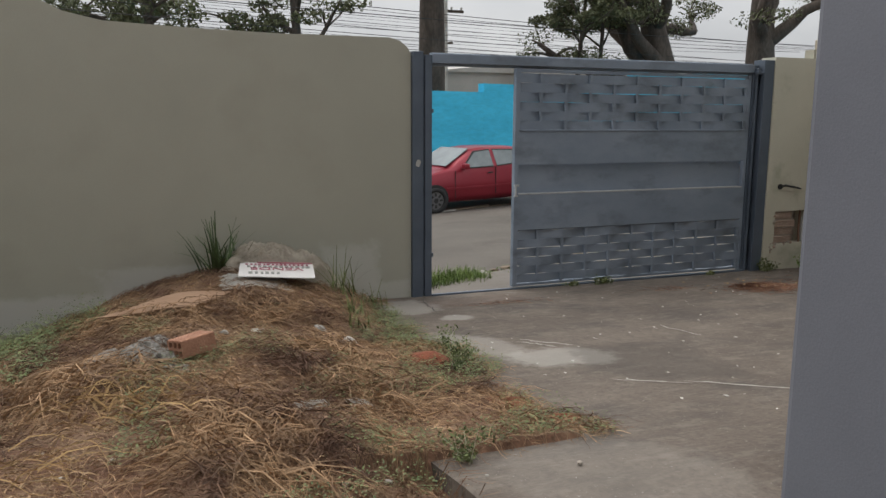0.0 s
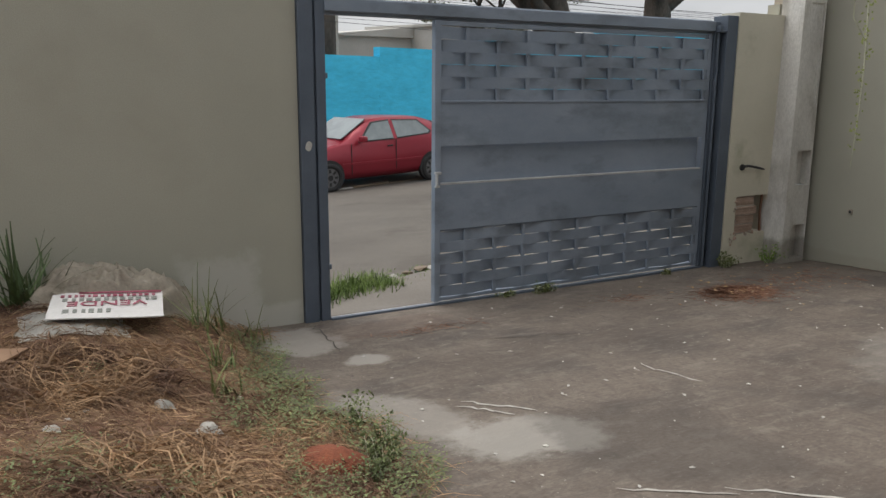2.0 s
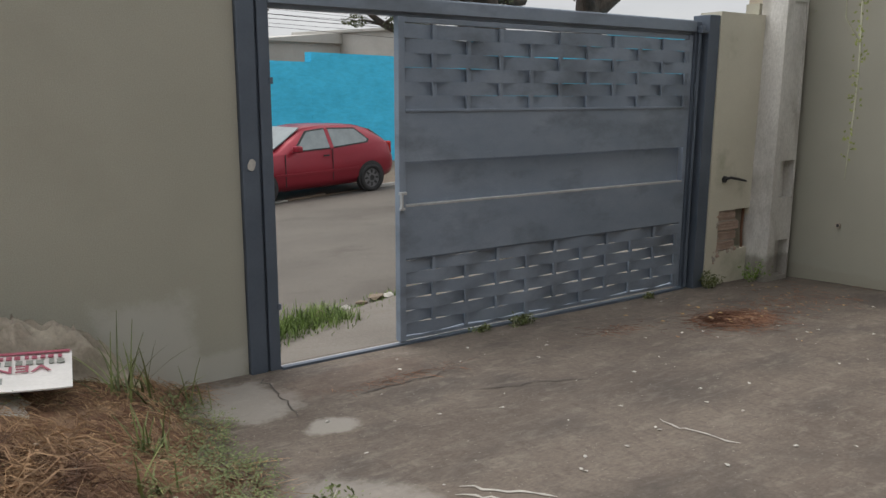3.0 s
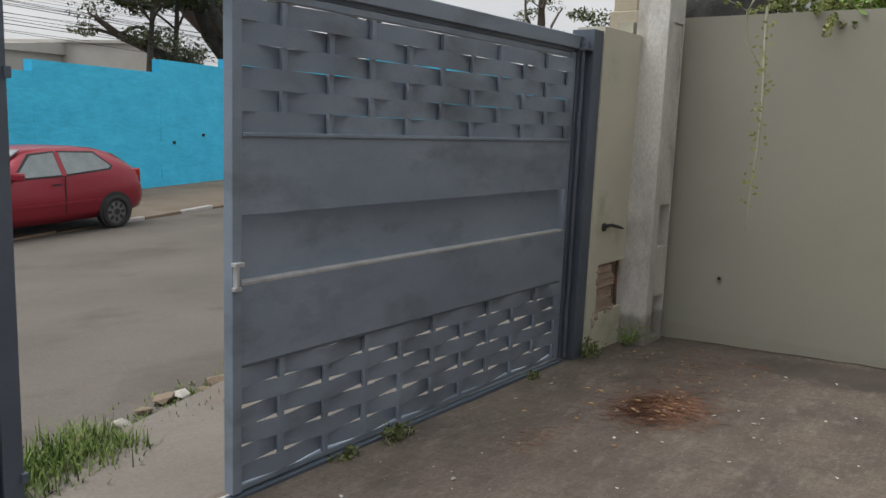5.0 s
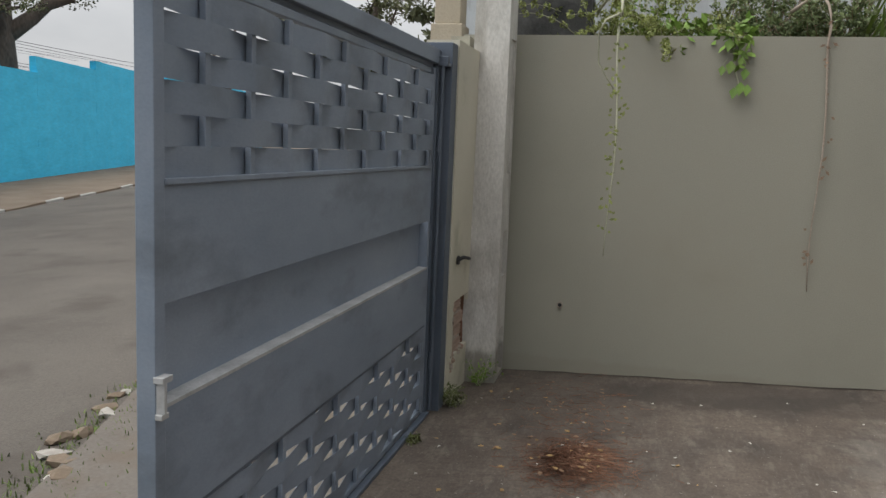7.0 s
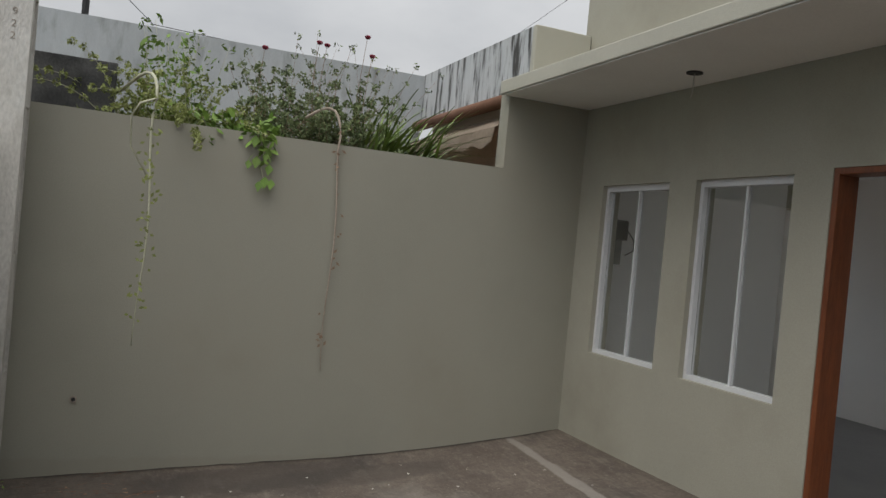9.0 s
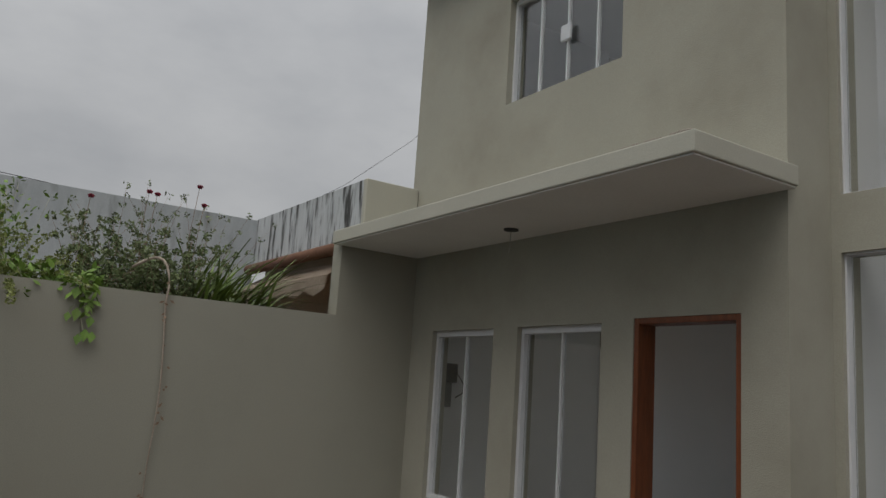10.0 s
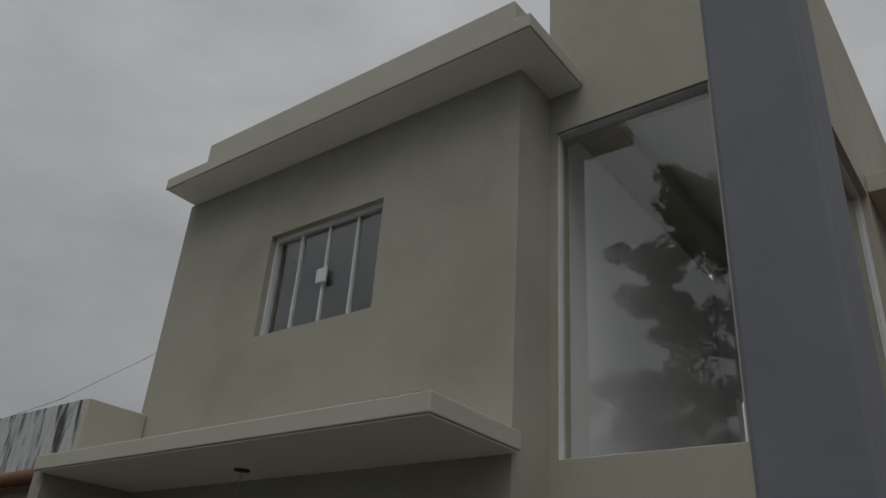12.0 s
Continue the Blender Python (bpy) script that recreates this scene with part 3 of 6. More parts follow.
# house front with its openings
W1 = (5.835, 6.63, 1.01, 2.295)
W2 = (4.765, 5.565, 1.01, 2.298)
D1 = (3.785, 4.505, 0.25, 2.318)
W3 = (4.66, 5.842, 3.99, 4.85)
HX0 = 3.52
tagged(part("wall_house_front", pierced('y', HX0, 7.06, -0.2, 5.51, FRONT_Y - 0.16, FRONT_Y, [W1, W2, D1, W3]), OLIVE), "olive-grey rendered two-storey house front", "wall", kind="structure")
tagged(part("wall_house_return", boxes((HX0, HX0 + 0.15, TOWER_Y - 0.2, FRONT_Y - 0.16, -0.2, 5.51)), OLIVE), "short return wall beside the stair window", "wall", kind="structure")
tagged(part("wall_house_east", boxes((6.99, 7.1, -0.44, FRONT_Y - 0.002, 2.36, 5.505)), OLIVE), "side wall of the house", "wall", kind="structure")
# the rear opening is invented, out of view, to brighten the front room
tagged(part("wall_house_back", pierced('y', HX0, 8.4, -0.2, 2.9, -1.36, -1.2, [(3.65, 6.0, 0.37, 2.75)]), INWHITE), "white back wall of the room with an unseen opening added for daylight", "wall", kind="structure")
# rooms inside
tagged(part("floor_inside", boxes((HX0 + 0.01, 8.4, -1.2, FRONT_Y - 0.16, 0.1, 0.36)), INFLOOR), "dark grey interior floor", "floor", kind="structure")
tagged(part("ceiling_inside", boxes((HX0 + 0.01, 8.4, -1.2, FRONT_Y - 0.16, 2.8, 2.9)), INWHITE), "white ceiling of the front room", "ceiling", kind="structure")
tagged(part("wall_inside_east", boxes((6.88, 6.945, 0.22, FRONT_Y - 0.16, 0.0, 5.4)), INWHITE), "white interior wall", "wall", kind="structure")
# its opening is likewise added, to throw daylight into the side room
tagged(part("wall_inside_far", pierced('x', -1.2, 1.5, 0.0, 2.8, 8.3, 8.4, [(-0.9, 1.2, 0.9, 2.5)]), INWHITE), "white interior wall of the side room with an opening added for daylight", "wall", kind="structure")
tagged(part("wall_inside_west", boxes((HX0, HX0 + 0.1, -1.2, TOWER_Y - 0.2, 0.0, 5.4)), INWHITE), "white interior wall by the stairs", "wall", kind="structure")
tagged(part("ceiling_upper", boxes((HX0 + 0.1, 6.95, -1.2, FRONT_Y - 0.16, 5.4, 5.505)), INWHITE), "white upper ceiling", "ceiling", kind="structure")

tagged(part("wall_upper_back", boxes((HX0, 7.1, -1.36, -1.2, 2.9, 5.4)), INWHITE), "white wall at the back of the upper room", "wall", kind="structure")
tagged(part("wall_upper_side", boxes((6.95, 7.06, -1.2, -0.44, 2.9, 5.5)), INWHITE), "white side wall of the upper room", "wall", kind="structure")

# eaves of the upper storey
tagged(part("roof_slab", boxes((3.255, 7.06, -1.3, 2.655, 5.51, 5.62), bevel=0.008), OLIVE_PALE), "projecting pale olive roof slab", "roof", kind="structure")
tagged(part("roof_parapet", boxes((3.38, 6.52, -1.3, 2.645, 5.62, 5.80), bevel=0.01), OLIVE_PALE), "low olive parapet on the roof slab", "parapet", kind="structure")
tagged(part("roof_soffit", boxes((3.27, 7.04, TOWER_Y + 0.002, 2.64, 5.502, 5.512)), SOFFIT), "pale painted underside of the eaves", "soffit", kind="structure")

# canopy over door and windows
tagged(part("canopy", boxes((3.46, 6.99, FRONT_Y, 3.12, 2.925, 3.03), bevel=0.008), OLIVE_PALE), "thin projecting concrete canopy over the front door", "canopy", kind="structure")
tagged(part("canopy_soffit", boxes((3.475, 6.94, FRONT_Y + 0.002, 3.105, 2.917, 2.926)), SOFFIT), "white painted underside of the canopy", "soffit", kind="structure")

rc = random.Random(9)
for k in range(9):
    x = 3.5 + 0.05 * k + rc.uniform(-0.02, 0.02)
    bm = box(bmesh.new(), x - 0.02, x + 0.02, 3.095, 3.118, 3.027, 3.033 + rc.uniform(0.0, 0.006), bevel=0.002)
    tagged(part("cement_crumb", bm, MORTAR), "dark crumb of cement on the canopy edge", "debris", "crumbs on the canopy")

# stair tower: column, beam, wall over the glass
G_UP, G_LOW = (2.41, 3.47, 2.96, 5.19), (2.41, 3.47, 0.45, 2.654)
tagged(part("wall_tower_front", pierced('y', 2.0, HX0, -0.2, 7.0, TOWER_Y - 0.18, TOWER_Y, [G_UP, G_LOW]), OLIVE), "olive-grey stair tower front round tall glazing", "wall", kind="structure")
tagged(part("tower_column", boxes((1.86, 2.41, 1.42, 1.968, -0.2, 7.0), bevel=0.03), BLUEGREY, smooth=False), "blue-grey painted corner column of the stair tower", "column", kind="structure")
tagged(part("wall_tower_west", pierced('x', -3.0, 1.42, -0.2, 7.0, 1.90, 2.05, [(0.15, 1.3, 0.45, 5.15)]), OLIVE), "olive-grey side wall of the stair tower", "wall", kind="structure")
# added opening that feeds daylight to the stair hall
tagged(part("wall_tower_back", pierced('y', 2.05, HX0, -0.2, 7.0, -1.36, -1.2, [(2.15, 3.42, 0.5, 4.2)]), INWHITE), "white wall at the back of the stairs with an opening added for daylight", "wall", kind="structure")
tagged(part("floor_tower", boxes((2.05, HX0, -1.2, TOWER_Y - 0.18, 0.1, 0.36)), INFLOOR), "dark grey floor of the stair hall", "floor", kind="structure")
tagged(part("ceiling_tower", boxes((2.05, HX0, -1.2, TOWER_Y - 0.18, 5.75, 5.9)), INWHITE), "white ceiling over the stairs", "ceiling", kind="structure")
tagged(part("side_slab", boxes((1.3, 1.90, -3.0, 0.1, 5.2, 5.35), bevel=0.008), OLIVE_PALE), "projecting slab over the side of the house", "roof", kind="structure")
tagged(part("wall_west", boxes((-4.15, -4.0, -6.0, 6.81, -0.4, 2.6)), OLIVE), "boundary wall on the far side of the yard", "wall", kind="structure")
tagged(part("wall_south", boxes((-4.15, 1.83, -6.15, -6.0, -0.4, 2.6)), OLIVE), "boundary wall behind the yard", "wall", kind="structure")


# windows
def pane_box(x0, x1, y, z0, z1, t=0.006):
    return boxes((x0, x1, y - t / 2, y + t / 2, z0, z1))


def window(name, hole, y, mullions, label, bars=0.03, latch=False, head=0.045):
    x0, x1, z0, z1 = hole
    w = base(name, (x0 + x1) / 2, y, z0)
    tagged(w, label, "window", kind="structure")
    part("window_frame", boxes((x0, x0 + bars, y - 0.03, y + 0.03, z0, z1), (x1 - bars, x1, y - 0.03, y + 0.03, z0, z1), (x0 + bars, x1 - bars, y - 0.03, y + 0.03, z0, z0 + bars), (x0 + bars, x1 - bars, y - 0.035, y + 0.035, z1 - head, z1)), ALU, w)
    edges = [x0 + bars] + [x0 + (x1 - x0) * m for m in mullions] + [x1 - bars]
    for k, m in enumerate(mullions):
        xm = x0 + (x1 - x0) * m
        part("mullion", boxes((xm - 0.007, xm + 0.007, y - 0.018, y + 0.018, z0 + bars, z1 - head)), ALU, w)
    for a, b in zip(edges, edges[1:]):
        p = part("pane", pane_box(a + 0.008, b - 0.008, y - 0.004, z0 + bars, z1 - head), GLASS, w)
        p.visible_shadow = False
    if latch:
        xm = x0 + (x1 - x0) * mullions[latch - 1]
        zc = z0 + (z1 - z0) * 0.46
        part("latch", boxes((xm - 0.05, xm + 0.05, y + 0.018, y + 0.045, zc - 0.06, zc + 0.06), bevel=0.008), ALU, w, "white plastic lock plate")
    return w


window("window_1", W1, FRONT_Y - 0.07, [0.5], "narrow white aluminium window beside the corner")
window("window_2", W2, FRONT_Y - 0.07, [0.5], "narrow white aluminium window beside the door")
window("window_3", W3, FRONT_Y - 0.085, [0.25, 0.5, 0.75], "four-pane white sliding window on the upper floor", latch=2, bars=0.022, head=0.035)
window("window_4", G_UP, TOWER_Y - 0.06, [], "tall frameless stair window with thin white beading", bars=0.011, head=0.011)
window("window_5", G_LOW, TOWER_Y - 0.06, [], "tall ground-floor glass under the concrete beam", bars=0.011, head=0.011)

wside = base("window_6", 1.9, 0.7, 0.45)
tagged(wside, "tall side window of the stair tower", "window", kind="structure")
part("window_frame", boxes((1.95, 2.0, 0.15, 0.18, 0.45, 5.15), (1.95, 2.0, 1.27, 1.3, 0.45, 5.15), (1.95, 2.0, 0.18, 1.27, 0.45, 0.48), (1.95, 2.0, 0.18, 1.27, 5.12, 5.15), (1.95, 2.0, 0.18, 1.27, 2.7, 2.74)), ALU, wside)
for a, b in ((0.48, 2.7), (2.74, 5.12)):
    p = part("pane", boxes((1.972, 1.978, 0.18, 1.27, a, b)), GLASS, wside)
    p.visible_shadow = False

# front doorway, wooden jambs, leaf folded back inside
d = base("door_1", 4.2, FRONT_Y - 0.08, 0.29)
tagged(d, "open doorway lined with varnished reddish wood", "door", kind="structure")
part("jamb", boxes((D1[1] - 0.035, D1[1], FRONT_Y - 0.15, FRONT_Y - 0.005, 0.34, D1[3]), bevel=0.004), WOOD, d)
part("jamb", boxes((D1[0], D1[0] + 0.035, FRONT_Y - 0.15, FRONT_Y - 0.005, 0.34, D1[3]), bevel=0.004), WOOD, d)
part("head", boxes((D1[0] + 0.035, D1[1] - 0.035, FRONT_Y - 0.15, FRONT_Y - 0.005, D1[3] - 0.035, D1[3]), bevel=0.004), WOOD, d)
part("threshold", boxes((D1[0], D1[1], FRONT_Y - 0.16, FRONT_Y + 0.01, 0.2, 0.352)), KERBC, d)

# ================= the gate =================
gate = base("metal_gate", 4.1, GATE_Y, 0.0)
tagged(gate, "grey painted steel gate with woven strips, standing half open", "gate")
LX0, LX1 = 3.142, 5.807
# fixed surround
part("post", boxes((2.170, 2.267, GATE_Y - 0.03, GATE_Y + 0.09, -0.03, 2.135), bevel=0.004), STEELD, gate)
part("post_web", boxes((2.267, 2.285, GATE_Y + 0.0, GATE_Y + 0.06, -0.03, 2.11)), STEELD, gate)
part("post_stop", boxes((2.285, 2.350, GATE_Y - 0.025, GATE_Y + 0.07, -0.03, 2.11), bevel=0.004), STEELD, gate)
part("post_stop", boxes((5.822, 5.882, GATE_Y - 0.03, GATE_Y + 0.06, -0.02, 2.12), bevel=0.004), STEELD, gate)
part("post_web", boxes((5.882, 5.902, GATE_Y, GATE_Y + 0.05, -0.02, 2.12)), STEELD, gate)
part("post", boxes((5.902, 6.026, GATE_Y - 0.09, GATE_Y + 0.07, -0.02, 2.17), bevel=0.004), STEELD, gate)
part("top_rail", boxes((2.350, 5.822, GATE_Y - 0.035, GATE_Y + 0.0, 2.04, 2.12), (2.350, 5.822, GATE_Y + 0.0, GATE_Y + 0.05, 2.02, 2.13), bevel=0.004), STEEL, gate)
part("bottom_rail", boxes((2.350, 5.84, GATE_Y - 0.05, GATE_Y - 0.012, -0.03, 0.02), bevel=0.003), STEELD, gate)
part("floor_track", boxes((2.350, 5.84, GATE_Y + 0.0, GATE_Y + 0.012, -0.03, 0.014)), STEELW, gate, "pale worn steel track")
for z in (0.28, 1.55):
    part("hinge", tube(bmesh.new(), [(5.842, GATE_Y - 0.045, z), (5.842, GATE_Y - 0.045, z + 0.1)], 0.014), STEELD, gate)
for z in (0.36, 1.62):
    part("striker", boxes((2.338, 2.36, GATE_Y - 0.036, GATE_Y - 0.012, z, z + 0.035), bevel=0.003), STEELD, gate)
bm = bmesh.new()
for k in range(14):
    a = math.tau * k / 14
    bm.verts.new((2.22 + (0.022 + 0.004 * math.sin(2 * a)) * math.cos(a), GATE_Y - 0.033, 1.19 + 0.032 * math.sin(a)))
bm.faces.new(bm.verts[:])
r = bmesh.ops.extrude_face_region(bm, geom=bm.faces[:])
bmesh.ops.translate(bm, verts=[v for v in r["geom"] if isinstance(v, bmesh.types.BMVert)], vec=(0, -0.003, 0))
part("paint_dab", bm, PAPER, gate, "pale dab of filler on the post")

# leaf
leaf = part("leaf_frame", boxes((LX0, LX0 + 0.045, GATE_Y - 0.025, GATE_Y + 0.03, 0.03, 2.015), (LX1 - 0.04, LX1, GATE_Y - 0.02, GATE_Y + 0.03, 0.03, 2.015),
                                (LX0 + 0.045, LX1 - 0.04, GATE_Y - 0.012, GATE_Y + 0.03, 0.03, 0.055), (LX0 + 0.045, LX1 - 0.04, GATE_Y - 0.006, GATE_Y + 0.03, 1.985, 2.015), bevel=0.003), STEEL, gate)
AX0, AX1 = LX0 + 0.045, LX1 - 0.04
part("panel", boxes((AX0, AX1, GATE_Y - 0.022, GATE_Y - 0.016, 1.16, 1.468), (AX0, AX1, GATE_Y - 0.03, GATE_Y - 0.01, 1.462, 1.478), bevel=0.002), STEEL, leaf)
part("panel", boxes((AX0, AX1, GATE_Y + 0.03, GATE_Y + 0.036, 0.895, 1.175)), STEEL, leaf, "darker recessed sheet panel")
part("panel", boxes((AX0, AX1, GATE_Y - 0.022, GATE_Y - 0.016, 0.562, 0.886), bevel=0.002), STEEL, leaf)
part("ledge", boxes((AX0, AX1, GATE_Y - 0.024, GATE_Y + 0.03, 0.886, 0.897)), STEELW, leaf, "pale worn ledge between the panels")
part("ledge", boxes((AX0, AX1, GATE_Y - 0.02, GATE_Y + 0.014, 0.55, 0.561)), STEELD, leaf)
part("latch", boxes((LX0 - 0.004, LX0 + 0.03, GATE_Y - 0.045, GATE_Y - 0.025, 0.87, 0.885), (LX0 + 0.002, LX0 + 0.014, GATE_Y - 0.05, GATE_Y - 0.025, 0.885, 0.97), (LX0 - 0.004, LX0 + 0.04, GATE_Y - 0.05, GATE_Y - 0.02, 0.965, 0.982), bevel=0.002), STEELW, leaf, "worn steel latch")

leaf.matrix_basis = Matrix.Translation((5.82, GATE_Y, 0)) @ pose(0, 0, 0, 0, 0, 0.42) @ Matrix.Translation((-5.82, -GATE_Y, 0))
part("hinge_rod", tube(bmesh.new(), [(5.845, GATE_Y - 0.05, 0.03), (5.845, GATE_Y - 0.05, 2.06)], 0.011, 8), STEELD, gate)
part("rod_bracket", boxes((5.825, 5.905, GATE_Y - 0.085, GATE_Y - 0.03, 2.03, 2.05), (5.83, 5.86, GATE_Y - 0.085, GATE_Y - 0.03, 2.05, 2.085), bevel=0.003), STEELD, gate)
BARS = [3.405 + 0.2605 * k for k in range(10)]


def zigzag(u):
    """Straight runs between bars, rounded where the strip bends over one: -1 to 1, with period 2."""
    v = u % 2.0
    tri = 1 - 2 * v if v < 1 else 2 * v - 3
    return math.copysign(min(1.0, abs(tri) * 1.12) ** 0.9, tri)


def woven(z0, rows, pitch, phase, gap):
    """Flat strips threaded before and behind upright flat bars."""
    z1 = z0 + rows * pitch
    for x in BARS:
        part("bar", boxes((x - 0.014, x + 0.014, GATE_Y - 0.016, GATE_Y + 0.004, z0, z1), bevel=0.002), STEEL, leaf)
    for r in range(rows):
        bm = bmesh.new()
        za, zb = z0 + r * pitch + gap, z0 + (r + 1) * pitch - gap
        cols = []
        steps = 160
        wob = random.uniform(-1, 1)
        for i in range(steps + 1):
            x = AX0 + (AX1 - AX0) * i / steps
            off = -0.006 + 0.0165 * zigzag((x - BARS[0]) / 0.2605 + (r + phase) % 2)
            sag = 0.002 * math.sin(x * 3.1 + wob * 5) + 0.0025 * wob
            lean = 0.002 * math.sin(x * 5.3 + wob * 9)
            cols.append((x, GATE_Y + off, za + sag, zb + sag, lean))
        f = [[bm.verts.new((x, y + dy + (ln if z == b else 0), z)) for x, y, a, b, ln in cols for z in (a, b)] for dy in (-0.0012, 0.0012)]
        n = len(cols)
        for i in range(n - 1):
            bm.faces.new((f[0][2 * i], f[0][2 * i + 2], f[0][2 * i + 3], f[0][2 * i + 1]))
            bm.faces.new((f[1][2 * i], f[1][2 * i + 1], f[1][2 * i + 3], f[1][2 * i + 2]))
            bm.faces.new((f[0][2 * i + 1], f[0][2 * i + 3], f[1][2 * i + 3], f[1][2 * i + 1]))
            bm.faces.new((f[0][2 * i], f[1][2 * i], f[1][2 * i + 2], f[0][2 * i + 2]))
        part("strip", bm, STEEL, leaf)


woven(1.471, 6, 0.0845, 1, 0.0003)
woven(0.056, 6, 0.0822, 1, 0.001)

# ================= the light pole in the corner =================
pole = base("utility_pole", 6.72, 6.43, 0.0)
tagged(pole, "weathered concrete light pole with recessed panels in the yard corner", "pole")


def pole_ring(z):
    k = 1.0 - 0.055 * z
    cx, cy = 6.715 + 0.004 * z, 6.428
    return cx - 0.15 * k, cx + 0.157 - 0.002 * z, cy - 0.132 * k, cy + 0.132 * k


bm = bmesh.new()
HOLES = [(0.05, 0.36), (0.72, 1.03), (1.42, 2.3), (2.62, 2.95), (3.3, 3.6)]
levels = sorted({-0.3, 7.2, *(z for h in HOLES for z in h)})
def ring_of(q, z, deep):
    x0, x1, y0, y1 = q
    xi, xj, yi = x0 + 0.33 * (x1 - x0), x1 - 0.06 * (x1 - x0), y0 + deep
    return [(x0, y0, z), (xi, y0, z), (xi, yi, z), (xj, yi, z), (xj, y0, z), (x1, y0, z), (x1, y1, z), (x0, y1, z)]


loops = []
for za, zb in zip(levels, levels[1:]):
    zm = (za + zb) / 2
    inside = [h for h in HOLES if h[0] <= zm <= h[1]]
    deep = 0.0015 if not inside else (0.012 if inside[0] == (1.42, 2.3) else 0.09)
    for z in (za, zb):
        loops.append([bm.verts.new(p) for p in ring_of(pole_ring(z), z, deep)])
for lo, hi in zip(loops, loops[1:]):
    for k in range(8):
        bm.faces.new((lo[k], lo[(k + 1) % 8], hi[(k + 1) % 8], hi[k]))
bm.faces.new(loops[0][::-1])
bm.faces.new(loops[-1])
bmesh.ops.remove_doubles(bm, verts=bm.verts, dist=0.0004)
part("shaft", bm, POLEC, pole)

# ================= the street =================


def along(u, n, z=0.0):
    p = SU * u + SN * n
    return Vector((p.x, p.y, z))


def street_sheet(u0, u1, n0, n1, lift, nu=40, nn=2):
    bm = bmesh.new()
    g = []
    for j in range(nn + 1):
        row = []
        for i in range(nu + 1):
            p = along(u0 + (u1 - u0) * i / nu, n0 + (n1 - n0) * j / nn)
            row.append(bm.verts.new((p.x, p.y, street_z(p.x, p.y) + lift)))
        g.append(row)
    for j in range(nn):
        for i in range(nu):
            bm.faces.new((g[j][i], g[j][i + 1], g[j + 1][i + 1], g[j + 1][i]))
    return bm


tagged(part("road", street_sheet(-60, 120, 6.4, 15.4, 0.0, 60), ASPHALT), "worn grey asphalt street with pale patches", "road", kind="structure")
# near pavement between the gate and the road
bm = bmesh.new()
outline = []
for i in range(41):
    p = along(-20 + 60 * i / 40, 6.55 + 0.05 * math.sin(i * 1.7))
    outline.append((p.x, p.y))
lo = [bm.verts.new((x, y, max(-0.12, street_z(x, y) + 0.03))) for x, y in outline]
hi = [bm.verts.new((x, GATE_Y + 0.05 if x > -3.9 else GATE_Y - 3, -0.035)) for x, y in outline]
dn = [bm.verts.new((x, y, -0.35)) for x, y in outline]
for i in range(40):
    bm.faces.new((lo[i], lo[i + 1], hi[i + 1], hi[i]))
    bm.faces.new((dn[i], dn[i + 1], lo[i + 1], lo[i]))
tagged(part("pavement_near", bm, PAVEC), "pale concrete pavement outside the gate", "pavement", kind="structure")
bm = bmesh.new()
rows_p = []
for i in range(61):
    u = -40 + 110 * i / 60
    a, b = along(u, 14.2), along(u, 18.2)
    rows_p.append((bm.verts.new((a.x, a.y, street_z(a.x, a.y) + 0.04)), bm.verts.new((b.x, b.y, -0.385 + 0.023 * (b.x - 12.5)))))
for a, b in zip(rows_p, rows_p[1:]):
    bm.faces.new((a[0], b[0], b[1], a[1]))
tagged(part("pavement_far", bm, EARTHP), "earthy brown pavement before the blue wall", "pavement", kind="structure")
kerb_far = base("kerb", 8, 14, 0)
tagged(kerb_far, "broken pale concrete kerb along the far pavement", "kerb", kind="structure")
for i in range(60):
    u = -10 + i * 1.0
    p = along(u, 14.18)
    bm = bmesh.new()
    box(bm, 0.01, 0.985, -0.08, 0.04, -0.12, 0.045 + random.uniform(-0.03, 0.02), bevel=0.012)
    k = part("kerb_stone", bm, KERBC if (i * 7) % 5 < 2 else EARTHP, kerb_far, local=True)
    k.matrix_parent_inverse = kerb_far.matrix_basis.inverted()
    k.matrix_basis = pose(p.x, p.y, street_z(p.x, p.y), 0, -2.0, 16 + random.uniform(-2.0, 2.0))

# blue wall in steps
WALLN = 18.06
steps_blue = [(-40, 6.0, 1.95), (6.0, 15.1, 2.31), (15.1, 19.0, 2.56), (19.0, 21.7, 2.9), (21.7, 25.3, 3.14), (25.3, 31.0, 3.5), (31.0, 36.0, 4.05), (36.0, 45.0, 4.4), (45.0, 70.0, 5.0)]
bm = bmesh.new()
